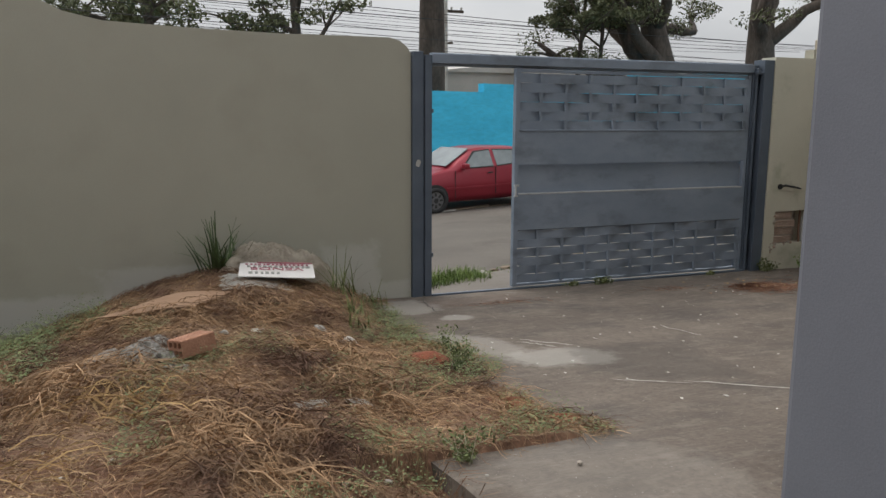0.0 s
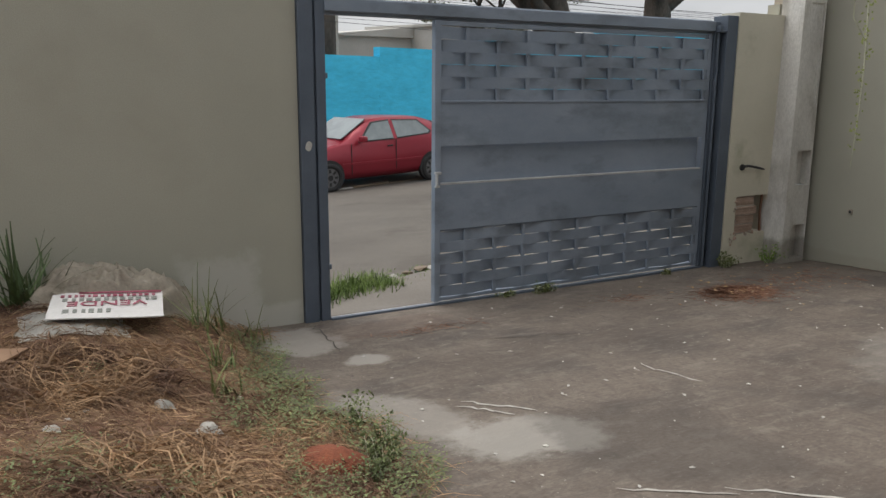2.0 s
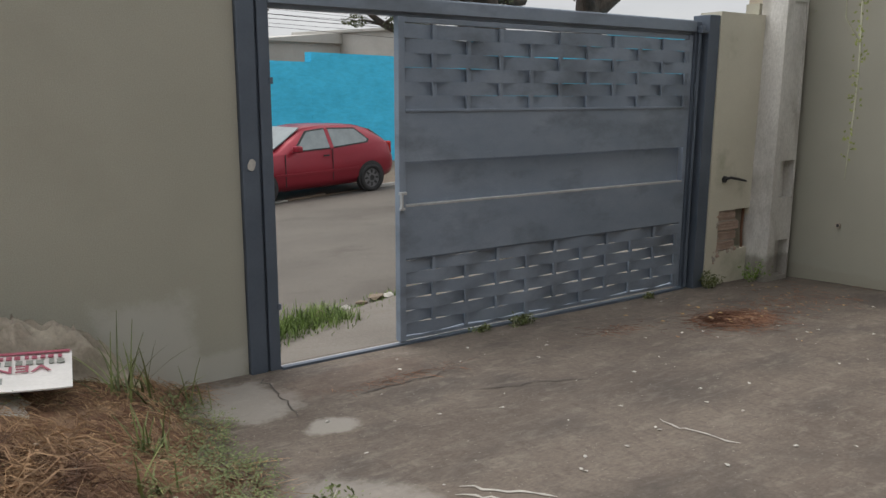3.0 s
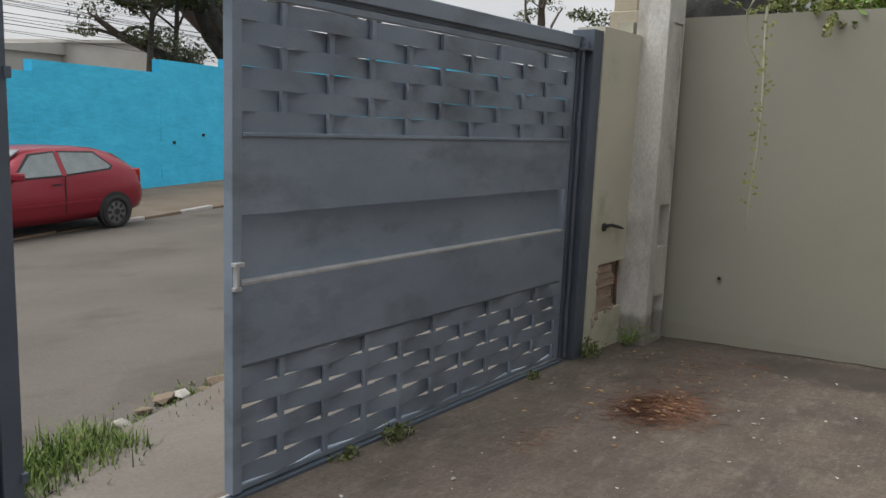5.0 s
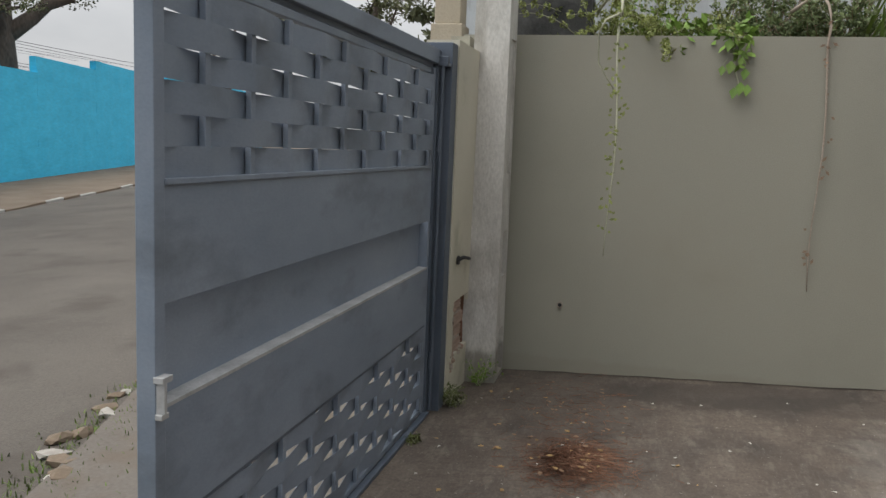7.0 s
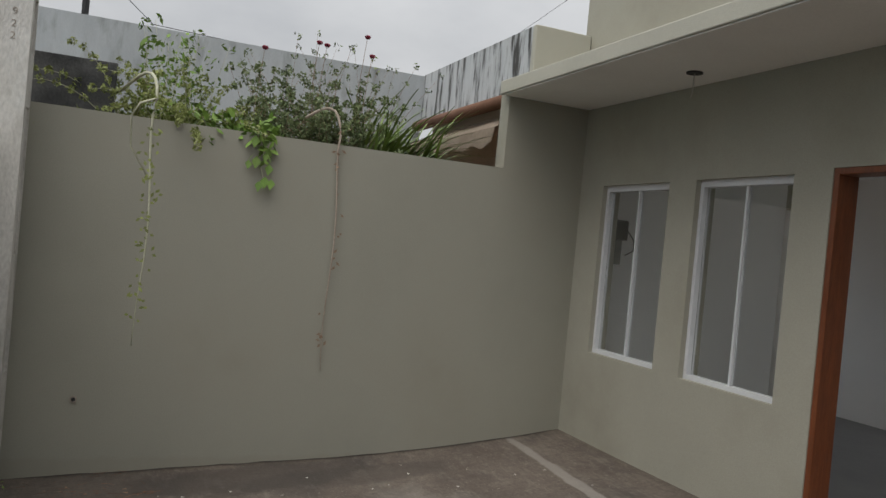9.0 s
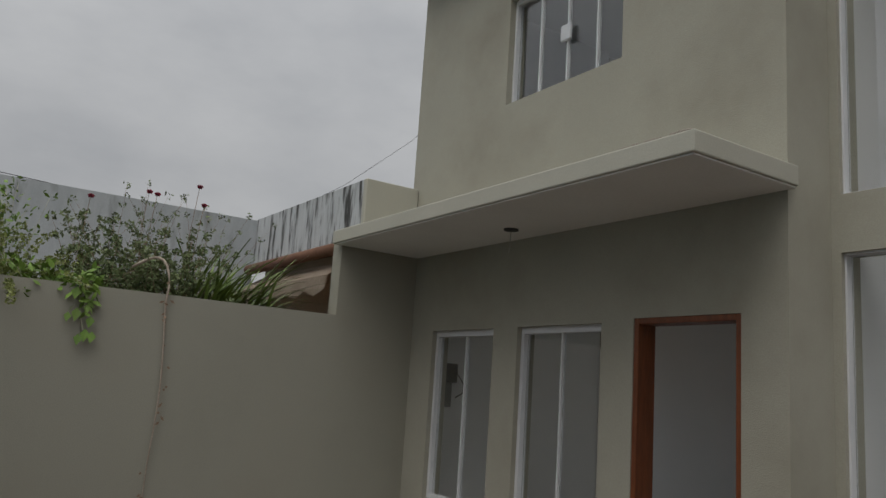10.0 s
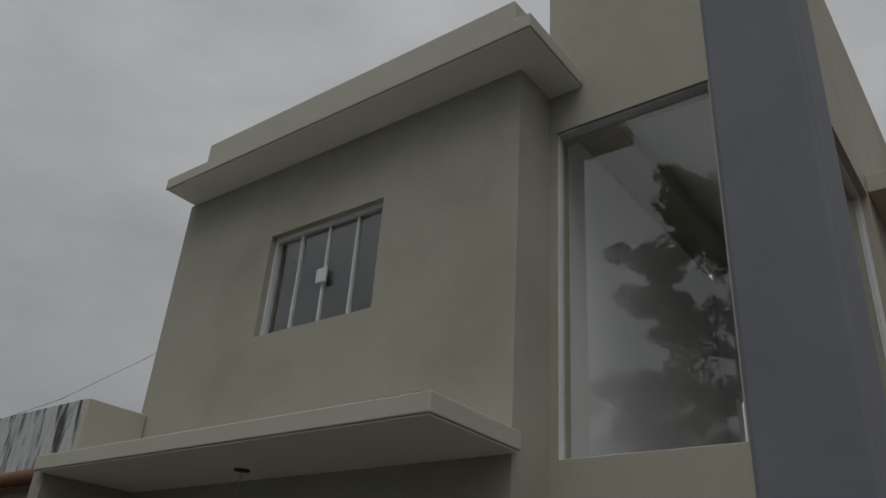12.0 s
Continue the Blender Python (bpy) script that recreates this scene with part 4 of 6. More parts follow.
for u0, u1, ztop in steps_blue:
    n = max(2, int((u1 - u0) / 0.12)) if 4 < u0 < 40 else 4
    m = 18 if 4 < u0 < 40 else 2
    g = []
    for i in range(n + 1):
        u = u0 + (u1 - u0) * i / n
        col = []
        for j in range(m + 1):
            z = -0.9 + (ztop + 0.9) * j / m
            b = 0.03 * noise.noise(Vector((u * 1.6, 0, z * 4.0))) + 0.02 * noise.noise(Vector((u * 4, 5, z * 9)))
            p = along(u, WALLN + b)
            col.append(bm.verts.new((p.x, p.y, z)))
        g.append(col)
    for i in range(n):
        for j in range(m):
            bm.faces.new((g[i][j], g[i + 1][j], g[i + 1][j + 1], g[i][j + 1]))
    back = []
    for u in (u0, u1):
        p = along(u, WALLN + 0.25)
        back.append((bm.verts.new((p.x, p.y, -0.9)), bm.verts.new((p.x, p.y, ztop))))
    for row in ([c[m] for c in g] + [back[1][1], back[0][1]], g[0] + [back[0][1], back[0][0]], g[n][::-1] + [back[1][0], back[1][1]]):
        bm.faces.new([bm.verts.new(v.co) for v in row])
    bm.faces.new((back[0][0], back[0][1], back[1][1], back[1][0]))
tagged(part("wall_blue", bm, BLUEW, smooth=True), "bright blue roughly rendered street wall with a stepped top", "wall", kind="structure")


for u, z in ((19.5, 0.78), (20.7, 0.98)):
    p, q = along(u, WALLN + 0.05), along(u, WALLN - 0.035)
    tagged(part("weep_hole", tube(bmesh.new(), [(p.x, p.y, z), (q.x, q.y, z)], 0.045, 12), BLACKP), "small dark drain hole in the blue wall", "hole")


# ================= the car =================
def build_car():
    car = base("car", 0, 0, 0)
    # stations: distance from the nose, half width, sill, belt, roof top, half width of roof (roof = belt where there is none)
    st = [(0.00, 0.60, 0.34, 0.60, 0.62, 0.50), (0.10, 0.72, 0.26, 0.66, 0.69, 0.60), (0.35, 0.79, 0.22, 0.76, 0.80, 0.64), (0.80, 0.81, 0.21, 0.85, 0.91, 0.66),
          (1.02, 0.815, 0.21, 0.88, 0.95, 0.66), (1.35, 0.82, 0.21, 0.90, 1.15, 0.62), (1.72, 0.82, 0.21, 0.91, 1.33, 0.57), (2.10, 0.82, 0.21, 0.92, 1.375, 0.56), (2.60, 0.82, 0.21, 0.93, 1.37, 0.56),
          (3.00, 0.82, 0.22, 0.95, 1.345, 0.55), (3.28, 0.81, 0.24, 0.97, 1.27, 0.54), (3.52, 0.79, 0.27, 0.97, 1.12, 0.56), (3.66, 0.76, 0.30, 0.92, 0.96, 0.6), (3.76, 0.72, 0.33, 0.72, 0.75, 0.6), (3.79, 0.66, 0.36, 0.60, 0.62, 0.55)]
    bm = bmesh.new()
    rings = []
    for s, w, sill, belt, roof, rw in st:
        pts = [(0.0, sill), (w * 0.9, sill), (w, sill + 0.14), (w, (sill + belt) / 2 + 0.08), (w * 0.965, belt), ((w * 0.965 + rw) / 2 + 0.02, (belt + roof) / 2 + 0.01), (rw, roof - 0.03), (rw * 0.8, roof), (0.0, roof + 0.012)]
        full = [(s, y, z) for y, z in pts] + [(s, -y, z) for y, z in pts[-2:0:-1]]
        rings.append([bm.verts.new(p) for p in full])
    n = len(rings[0])
    for a, b in zip(rings, rings[1:]):
        for k in range(n):
            bm.faces.new((a[k], a[(k + 1) % n], b[(k + 1) % n], b[k]))
    bm.faces.new(rings[0])
    bm.faces.new(rings[-1][::-1])
    part("body", bm, REDCAR, car, smooth=True, local=True)

    def quad_strip(name, pts, off, mat, label=""):
        for side in (1, -1):
            b2 = bmesh.new()
            a = [b2.verts.new((x, side * (y + off), z)) for x, y, z in pts]
            c = [b2.verts.new((x, side * (y + off - 0.012), z)) for x, y, z in pts]
            b2.faces.new(a)
            b2.faces.new(c[::-1])
            for i in range(len(a)):
                b2.faces.new((a[i], c[i], c[(i + 1) % len(a)], a[(i + 1) % len(a)]))
            part(name, b2, mat, car, label, local=True)

    quad_strip("side_window", [(1.42, 0.775, 0.95), (2.17, 0.785, 0.965), (2.17, 0.605, 1.305), (1.78, 0.615, 1.275)], 0.022, SIDEGLASS)
    quad_strip("rear_side_window", [(2.26, 0.785, 0.97), (3.05, 0.755, 1.02), (3.1, 0.73, 1.06), (2.86, 0.63, 1.275), (2.26, 0.605, 1.305)], 0.02, SIDEGLASS)
    quad_strip("door_pillar", [(2.175, 0.785, 0.95), (2.255, 0.785, 0.95), (2.255, 0.602, 1.31), (2.175, 0.602, 1.31)], 0.024, REDCAR)
    quad_strip("window_seal", [(1.36, 0.775, 0.925), (2.19, 0.79, 0.94), (2.19, 0.592, 1.33), (1.75, 0.602, 1.3)], 0.0185, BLACKP)
    quad_strip("window_seal", [(2.24, 0.79, 0.945), (3.09, 0.757, 0.995), (3.16, 0.727, 1.05), (2.88, 0.617, 1.3), (2.24, 0.592, 1.33)], 0.0165, BLACKP)
    quad_strip("door_handle", [(2.0, 0.83, 0.80), (2.13, 0.83, 0.805), (2.13, 0.83, 0.835), (2.0, 0.83, 0.83)], 0.012, BLACKP)
    quad_strip("side_moulding", [(0.95, 0.83, 0.50), (2.85, 0.83, 0.50), (2.85, 0.83, 0.535), (0.95, 0.83, 0.535)], 0.006, REDCAR)
    quad_strip("door_gap", [(2.2, 0.826, 0.34), (2.212, 0.826, 0.34), (2.225, 0.823, 0.93), (2.213, 0.823, 0.93)], 0.004, BLACKP)
    quad_strip("door_gap", [(1.16, 0.826, 0.30), (1.172, 0.826, 0.30), (1.19, 0.815, 0.90), (1.178, 0.815, 0.90)], 0.004, BLACKP)
    for b2, name, mat in ((boxes((0.03, 0.10, -0.5, 0.5, 0.30, 0.42), bevel=0.01), "front_grille", BLACKP), (boxes((3.70, 3.765, -0.45, 0.45, 0.36, 0.48), bevel=0.01), "rear_valance", BLACKP)):
        part(name, b2, mat, car, local=True)
    bm = bmesh.new()
    g = [bm.verts.new(p) for p in ((1.06, 0.64, 0.99), (1.06, -0.64, 0.99), (1.69, -0.535, 1.345), (1.69, 0.535, 1.345))]
    bm.faces.new(g)
    r = bmesh.ops.extrude_face_region(bm, geom=bm.faces[:])
    bmesh.ops.translate(bm, verts=[v for v in r["geom"] if isinstance(v, bmesh.types.BMVert)], vec=(-0.008, 0, 0.016))
    part("windscreen", bm, SIDEGLASS, car, local=True)
    bm = bmesh.new()
    g = [bm.verts.new(p) for p in ((3.605, 0.52, 1.06), (3.605, -0.52, 1.06), (3.345, -0.49, 1.235), (3.345, 0.49, 1.235))]
    bm.faces.new(g)
    r = bmesh.ops.extrude_face_region(bm, geom=bm.faces[:])
    bmesh.ops.translate(bm, verts=[v for v in r["geom"] if isinstance(v, bmesh.types.BMVert)], vec=(0.015, 0, 0.012))
    part("rear_window", bm, SIDEGLASS, car, local=True)
    for side in (1, -1):
        part("headlight", boxes((0.07, 0.3, side * 0.5 - 0.16, side * 0.5 + 0.16, 0.57, 0.70), bevel=0.03), LAMPGLASS, car, local=True)
        part("tail_light", boxes((3.56, 3.735, side * 0.66 - 0.08, side * 0.66 + 0.08, 0.72, 0.98), bevel=0.03), TAILRED, car, local=True)
        part("mirror", boxes((1.33, 1.45, side * 0.9 - 0.09, side * 0.9 + 0.09, 0.93, 1.05), bevel=0.03), REDCAR, car, local=True)
        for xw in (0.68, 3.123):
            # dark arch behind the wheel
            arch = bmesh.new()
            bmesh.ops.create_cone(arch, segments=28, radius1=0.318, radius2=0.318, depth=0.1, cap_ends=True)
            bmesh.ops.transform(arch, verts=arch.verts, matrix=pose(xw, side * 0.775, 0.31, 90))
            part("wheel_arch", arch, BLACKP, car, smooth=False, local=True)
            tyre = bmesh.new()
            prof = [(0.19, -0.085), (0.26, -0.09), (0.278, -0.06), (0.283, 0.0), (0.278, 0.06), (0.26, 0.09), (0.19, 0.085)]
            rg = []
            for k in range(32):
                a = math.tau * k / 32
                rg.append([tyre.verts.new((xw + r0 * math.cos(a), side * 0.765 + w0, 0.283 + r0 * math.sin(a))) for r0, w0 in prof])
            for k in range(32):
                for j in range(len(prof)):
                    tyre.faces.new((rg[k][j], rg[(k + 1) % 32][j], rg[(k + 1) % 32][(j + 1) % 7], rg[k][(j + 1) % 7]))
            wheel = part("wheel", tyre, RUBBER, car, smooth=True, local=True)
            rim = bmesh.new()
            bmesh.ops.create_cone(rim, segments=24, radius1=0.195, radius2=0.18, depth=0.03, cap_ends=True)
            bmesh.ops.transform(rim, verts=rim.verts, matrix=pose(xw, side * 0.815, 0.283, 90 * side))
            part("rim", rim, HUB, wheel, local=True)
            cap = bmesh.new()
            for k in range(8):
                a = math.tau * k / 8
                box(cap, -0.022, 0.022, -0.006, 0.006, -0.035, 0.035, m=pose(xw + 0.13 * math.cos(a), side * 0.833, 0.283 + 0.13 * math.sin(a), 0, math.degrees(-a) + 90, 0))
            bmesh.ops.create_cone(cap, segments=16, radius1=0.055, radius2=0.04, depth=0.02, cap_ends=True, matrix=pose(xw, side * 0.836, 0.283, 90 * side))
            part("rim_slots", cap, BLACKP, wheel, local=True)
    return car


SIDEGLASS = surface("dark_car_window", (0.13, 0.155, 0.16), (0.19, 0.22, 0.225), scale=3, rough=0.06, bump=0.0, fine=20, grain=0.05, spec=0.9)
car = build_car()
tagged(car, "red three-door hatchback parked along the far kerb", "car")
# the nearer wheels stand at (6.07, 16.27) and (8.44, 16.73); the street climbs towards the tail
ang = 11.0
cd, cn = Vector((math.cos(radians(ang)), math.sin(radians(ang)), 0)), Vector((-math.sin(radians(ang)), math.cos(radians(ang)), 0))
SIZE = 1.06
nose = Vector((6.2, 16.3, 0)) - cd * 0.867 + cn * 0.85
tilt = math.degrees(math.atan2(0.064, 2.44))
car.matrix_basis = pose(nose.x, nose.y, -0.528, 0, -tilt, ang) @ Matrix.Diagonal((SIZE, SIZE, 1.01, 1))



# ================= trees beyond the blue wall =================
def tree(name, x, y, z0, height, trunk_r, seed, label, limbs, crown, leaf=0.16, count=150, trunk_top=0.8, lean=(0, 0), flat=0.45):
    """limbs: rows of (start share of the trunk, heading, rise, length); crown: clump radius, clumps a limb."""
    r = np.random.default_rng(seed)
    t = base(name, x, y, z0)
    tagged(t, label, "tree")
    bm = bmesh.new()
    pts, rad = [], []
    for i in range(12):
        k = i / 11
        pts.append((x + lean[0] * k + 0.12 * math.sin(4 * k + seed), y + lean[1] * k + 0.12 * math.cos(5 * k + seed), z0 + height * trunk_top * k))
        rad.append(trunk_r * (1.25 - 0.85 * k) if i else trunk_r * 1.6)
    tube(bm, pts, rad, 10)
    centres = []
    for share, heading, rise, length in limbs:
        i = min(10, int(share * 11))
        s = Vector(pts[i])
        d = Vector((math.cos(radians(heading)) * math.cos(radians(rise)), math.sin(radians(heading)) * math.cos(radians(rise)), math.sin(radians(rise))))
        lp, lr = [], []
        p = s.copy()
        for k in range(8):
            lp.append(p.copy())
            lr.append(max(0.02, rad[i] * 0.6 * (1 - k / 9)))
            d = (d + Vector(r.normal(size=3)) * 0.22 + Vector((0, 0, 0.06))).normalized()
            p = p + d * (length / 7)
        tube(bm, lp, lr, 7)
        for q in range(crown[1]):
            k = r.integers(3, 8)
            b = lp[k]
            dd = Vector(r.normal(size=3))
            dd.z = abs(dd.z) * 0.7
            e = b + dd.normalized() * crown[0] * r.uniform(0.4, 1.3)
            mid = (b + e) / 2 + Vector(r.normal(size=3)) * 0.12
            tube(bm, [b, mid, e], [lr[k] * 0.6, lr[k] * 0.4, 0.012], 5)
            centres.append((e.x, e.y, e.z, crown[0] * r.uniform(0.45, 0.9)))
    part("trunk", bm, BARK, t, smooth=True)
    if count:
        v, f = leaf_cloud(r, centres, int(count * 1.7), leaf * 0.55, 1.0, flat)
        raw("crown", v, f, TREEG, t)
    return t


tree("tree", 9.6, 26.4, -0.5, 21.5, 0.42, 1, "tall pine behind the blue wall, bare below, dense above", [(0.42, 15, 6, 5.2), (0.45, 120, 8, 4.6), (0.47, 230, 8, 5.0), (0.5, 340, 10, 5.4), (0.53, 40, 10, 5.2), (0.56, 160, 12, 4.8), (0.58, 280, 12, 5.2), (0.61, 10, 14, 5.6), (0.64, 330, 15, 5.2), (0.67, 80, 18, 4.4), (0.7, 200, 20, 4.8), (0.72, 355, 18, 5.0), (0.75, 290, 20, 4.6), (0.78, 30, 22, 4.4), (0.81, 140, 25, 3.8), (0.84, 340, 25, 3.8), (0.88, 240, 30, 3.2), (0.91, 40, 32, 3.0), (0.95, 300, 38, 2.6), (0.98, 20, 45, 2.2)], (1.05, 11), leaf=0.2, count=150, trunk_top=0.95, flat=0.75)
tree("tree", 22.6, 29.6, -0.3, 13.0, 0.68, 2, "large gnarled dark tree with twisted limbs", [(0.33, 185, 8, 6.5), (0.4, 170, 15, 7.0), (0.45, 200, 22, 6.0), (0.5, 150, 25, 5.5), (0.55, 10, 25, 5.0), (0.62, 280, 30, 5.0), (0.7, 190, 35, 5.5), (0.85, 100, 40, 4.5), (0.95, 190, 45, 4.2)], (1.2, 9), leaf=0.13, count=120, lean=(-2.2, 0.5))
tree("tree", 26.9, 29.3, -0.3, 14.0, 0.72, 3, "dark twisted street tree with a forked trunk", [(0.42, 140, 45, 5.5), (0.5, 320, 50, 5.5), (0.6, 30, 45, 5.0), (0.75, 200, 45, 4.5), (0.85, 100, 50, 4.5)], (1.2, 7), leaf=0.13, count=110)
tree("tree", 17.2, 29.0, -0.3, 9.6, 0.12, 4, "slender young tree with a light crown", [(0.64, 10, 40, 2.6), (0.68, 120, 45, 2.4), (0.72, 240, 45, 2.4), (0.8, 180, 40, 2.6), (0.9, 60, 60, 2.0)], (0.8, 9), leaf=0.14, count=110)
tree("tree", 18.4, 29.6, -0.3, 9.4, 0.12, 5, "slender young tree with a light crown", [(0.64, 30, 45, 2.4), (0.7, 150, 45, 2.4), (0.76, 270, 45, 2.4), (0.88, 90, 60, 2.0)], (0.8, 9), leaf=0.14, count=130)
tree("tree", 0.6, 27.5, -0.4, 7.4, 0.3, 6, "dark spreading tree beyond the boundary wall", [(0.55, 180, 12, 5.0), (0.6, 10, 10, 5.0), (0.65, 90, 20, 4.0), (0.65, 270, 20, 4.0), (0.8, 200, 25, 4.0), (0.9, 340, 30, 4.0)], (1.05, 11), count=120)
tree("tree", 5.2, 27.0, -0.4, 9.0, 0.22, 7, "dark thinly leaved tree beyond the boundary wall", [(0.6, 170, 35, 3.4), (0.62, 20, 40, 3.2), (0.7, 100, 50, 3.0), (0.75, 280, 45, 3.0)], (0.9, 3), count=60)
tree("tree", 45.7, 30.7, 0.6, 13.5, 0.35, 8, "bare forked tree beyond the gate", [(0.35, 60, 50, 5.0), (0.4, 220, 50, 5.0), (0.6, 120, 55, 4.0), (0.7, 330, 50, 3.5)], (1.0, 4), count=40)
tree("tree", 31.0, 15.8, 0.2, 9.0, 0.22, 9, "street tree with overhanging leaves", [(0.5, 200, 25, 3.5), (0.55, 130, 20, 3.2), (0.7, 250, 35, 3.0), (0.8, 20, 40, 3.0)], (1.0, 9), count=110)
tree("tree", 17.0, 8.6, 0.1, 4.6, 0.16, 10, "leafy dark tree beyond the gate pillar", [(0.5, 200, 25, 2.0), (0.55, 80, 20, 2.0), (0.7, 300, 35, 1.8), (0.8, 20, 40, 1.8)], (0.8, 9), count=120)

# ================= houses beyond the blue wall =================
def far_house(x, y, w, dpt, h, rz, mat, label, roof='flat', openings=()):
    hs = base("house", x, y, -0.3, rz)
    tagged(hs, label, "house")
    part("wall", pierced('y', -w / 2, w / 2, 0, h, -dpt / 2, -dpt / 2 + 0.2, [o for o in openings]), mat, hs, local=True)
    part("wall", boxes((-w / 2, -w / 2 + 0.2, -dpt / 2 + 0.2, dpt / 2, 0, h)), mat, hs, local=True)
    part("wall", boxes((w / 2 - 0.2, w / 2, -dpt / 2 + 0.2, dpt / 2, 0, h)), mat, hs, local=True)
    part("wall", boxes((-w / 2 + 0.2, w / 2 - 0.2, dpt / 2 - 0.2, dpt / 2, 0, h)), mat, hs, local=True)
    if roof == 'flat':
        part("roof", boxes((-w / 2 - 0.15, w / 2 + 0.15, -dpt / 2 - 0.15, dpt / 2 + 0.15, h, h + 0.15), bevel=0.01), mat, hs, local=True)
    elif roof == 'tiles':
        part("roof", prism([(-dpt / 2 - 0.4, h), (0, h + 0.9), (dpt / 2 + 0.4, h), (dpt / 2 + 0.4, h - 0.1), (0, h + 0.78), (-dpt / 2 - 0.4, h - 0.1)], -w / 2 - 0.3, w / 2 + 0.3, 'x'), ROOFT, hs, local=True)
    else:
        part("roof", prism([(-w / 2 - 0.2, h), (0.5, h + 0.55), (w / 2 + 0.2, h + 0.2), (w / 2 + 0.2, h + 0.1), (-w / 2 - 0.2, h - 0.1)], -dpt / 2 - 0.2, dpt / 2, 'y'), mat, hs, local=True)
    for o in openings:
        part("window", boxes((o[0], o[1], -dpt / 2 + 0.08, -dpt / 2 + 0.1, o[2], o[3])), SIDEGLASS, hs, local=True)
    return hs


HOUSEW = surface("far_white_render", (0.44, 0.425, 0.395), (0.52, 0.505, 0.475), scale=0.6, rough=0.9, bump=0.1, fine=12, grain=0.06)
HOUSEO = surface("far_orange_render", (0.5, 0.2, 0.1), (0.56, 0.26, 0.14), scale=0.6, rough=0.9, bump=0.1, fine=12, grain=0.06)
far_house(18.6, 46.0, 9.0, 8.0, 4.4, 22, HOUSEW, "low white house with a sloping gable", 'shed')
far_house(23.6, 43.0, 4.8, 8.0, 5.0, 22, HOUSEW, "white flat-roofed house with a wide dark window", 'flat', [(-1.7, 1.7, 3.7, 4.4)])
far_house(14.0, 46.0, 5.5, 6.0, 3.5, 22, HOUSEO, "small orange rendered house with a water tank", 'flat')
far_house(10.6, 38.0, 4.2, 5.0, 3.0, 22, HOUSEW, "low white outbuilding behind the blue wall", 'flat')
far_house(36.0, 40.0, 9.0, 7.0, 4.0, 22, HOUSEW, "white bungalow under a thin roof slab", 'tiles', [(-3.0, -1.0, 1.2, 2.6)])
far_house(-3.0, 42.0, 14.0, 8.0, 3.4, 22, HOUSEW, "long low white house under clay tiles", 'tiles')
for x, y in ((13.6, 45.4),):
    bm = bmesh.new()
    bmesh.ops.create_cone(bm, segments=18, radius1=0.75, radius2=0.85, depth=1.0, cap_ends=True, matrix=pose(x, y, 3.9 + 0.3))
    tk = base("water_tank", x, y, 3.55)
    tagged(tk, "grey water tank on a flat roof", "water tank")
    part("tank", bm, TANKB, tk)
    bm = bmesh.new()
    bmesh.ops.create_cone(bm, segments=18, radius1=0.95, radius2=0.9, depth=0.12, cap_ends=True, matrix=pose(x, y, 4.76))
    part("lid", bm, TANKB, tk)


def street_pole(x, y, h):
    p = base("street_pole", x, y, -0.1)
    tagged(p, "concrete power pole with a crossarm", "pole")
    part("shaft", tube(bmesh.new(), [(x, y, -0.1), (x, y, h)], [0.16, 0.1], 8), POLEC, p)
    part("crossarm", boxes((x - 0.9, x + 0.9, y - 0.06, y + 0.06, h - 0.55, h - 0.43)), BARK, p)
    for dx in (-0.8, -0.3, 0.3, 0.8):
        part("insulator", boxes((x + dx - 0.04, x + dx + 0.04, y - 0.04, y + 0.04, h - 0.43, h - 0.3), bevel=0.01), KERBC, p)


street_pole(14.0, 36.0, 7.0)
street_pole(17.5, 46.0, 6.5)
for k in range(18):
    # cables along the street, sagging between far supports
    n = 22.0 + 2.3 * (k * 5 % 7)
    z0 = 1.54 + 1.11 * n * (0.087 + 0.0034 * k)
    pts = []
    for i in range(25):
        u = -30 + 90 * i / 24
        p = along(u, n)
        pts.append((p.x, p.y, z0 + 0.006 * (u - 10) * (k % 5 - 2) - 0.7 * (1 - ((u - 15) / 45) ** 2) + 0.6))
    tagged(part("power_cable", tube(bmesh.new(), pts, 0.007 + 0.003 * (k % 3), 4), CABLE), "thin dark overhead cable across the grey sky", "cable", "overhead cables")

# ================= the neighbour's roof and plants =================
tagged(part("wall_neighbour_far", boxes((9.5, 9.65, 2.84, 7.6, -0.3, 3.52)), WHITEW), "water-stained white parapet of the neighbouring house", "wall", kind="structure")
tagged(part("wall_neighbour_near", boxes((7.07, 9.65, 2.70, 2.84, 3.0, 3.53)), STREAKW), "white parapet streaked with black rain stains", "wall", kind="structure")
tagged(part("parapet_end", boxes((7.0, 7.06, 2.34, 2.85, 3.022, 3.53), bevel=0.01), OLIVE_PALE), "pale olive rendered end of the parapet", "wall", kind="structure")
tagged(part("gutter", tube(bmesh.new(), [(7.13, 2.90, 2.96), (9.45, 2.90, 2.96)], 0.055, 10), PIPEB, smooth=True), "rust-brown gutter pipe under the parapet", "gutter")
tagged(part("wall_neighbour_house", boxes((7.11, 9.5, 2.6, 2.69, -0.3, 3.0)), BEIGE), "beige wall of the neighbouring house", "wall", kind="structure")
bm = bmesh.new()
g = []
for i in range(13):
    x = 7.15 + 2.3 * i / 12
    wv = 0.05 * (i % 2)
    g.append([bm.verts.new((x, 2.72, 2.9)), bm.verts.new((x, 3.06, 2.7)), bm.verts.new((x, 3.08, 2.58 - wv))])
for a, b in zip(g, g[1:]):
    for k in range(2):
        bm.faces.new((a[k], b[k], b[k + 1], a[k + 1]))
r = bmesh.ops.solidify(bm, geom=bm.faces[:], thickness=0.006)
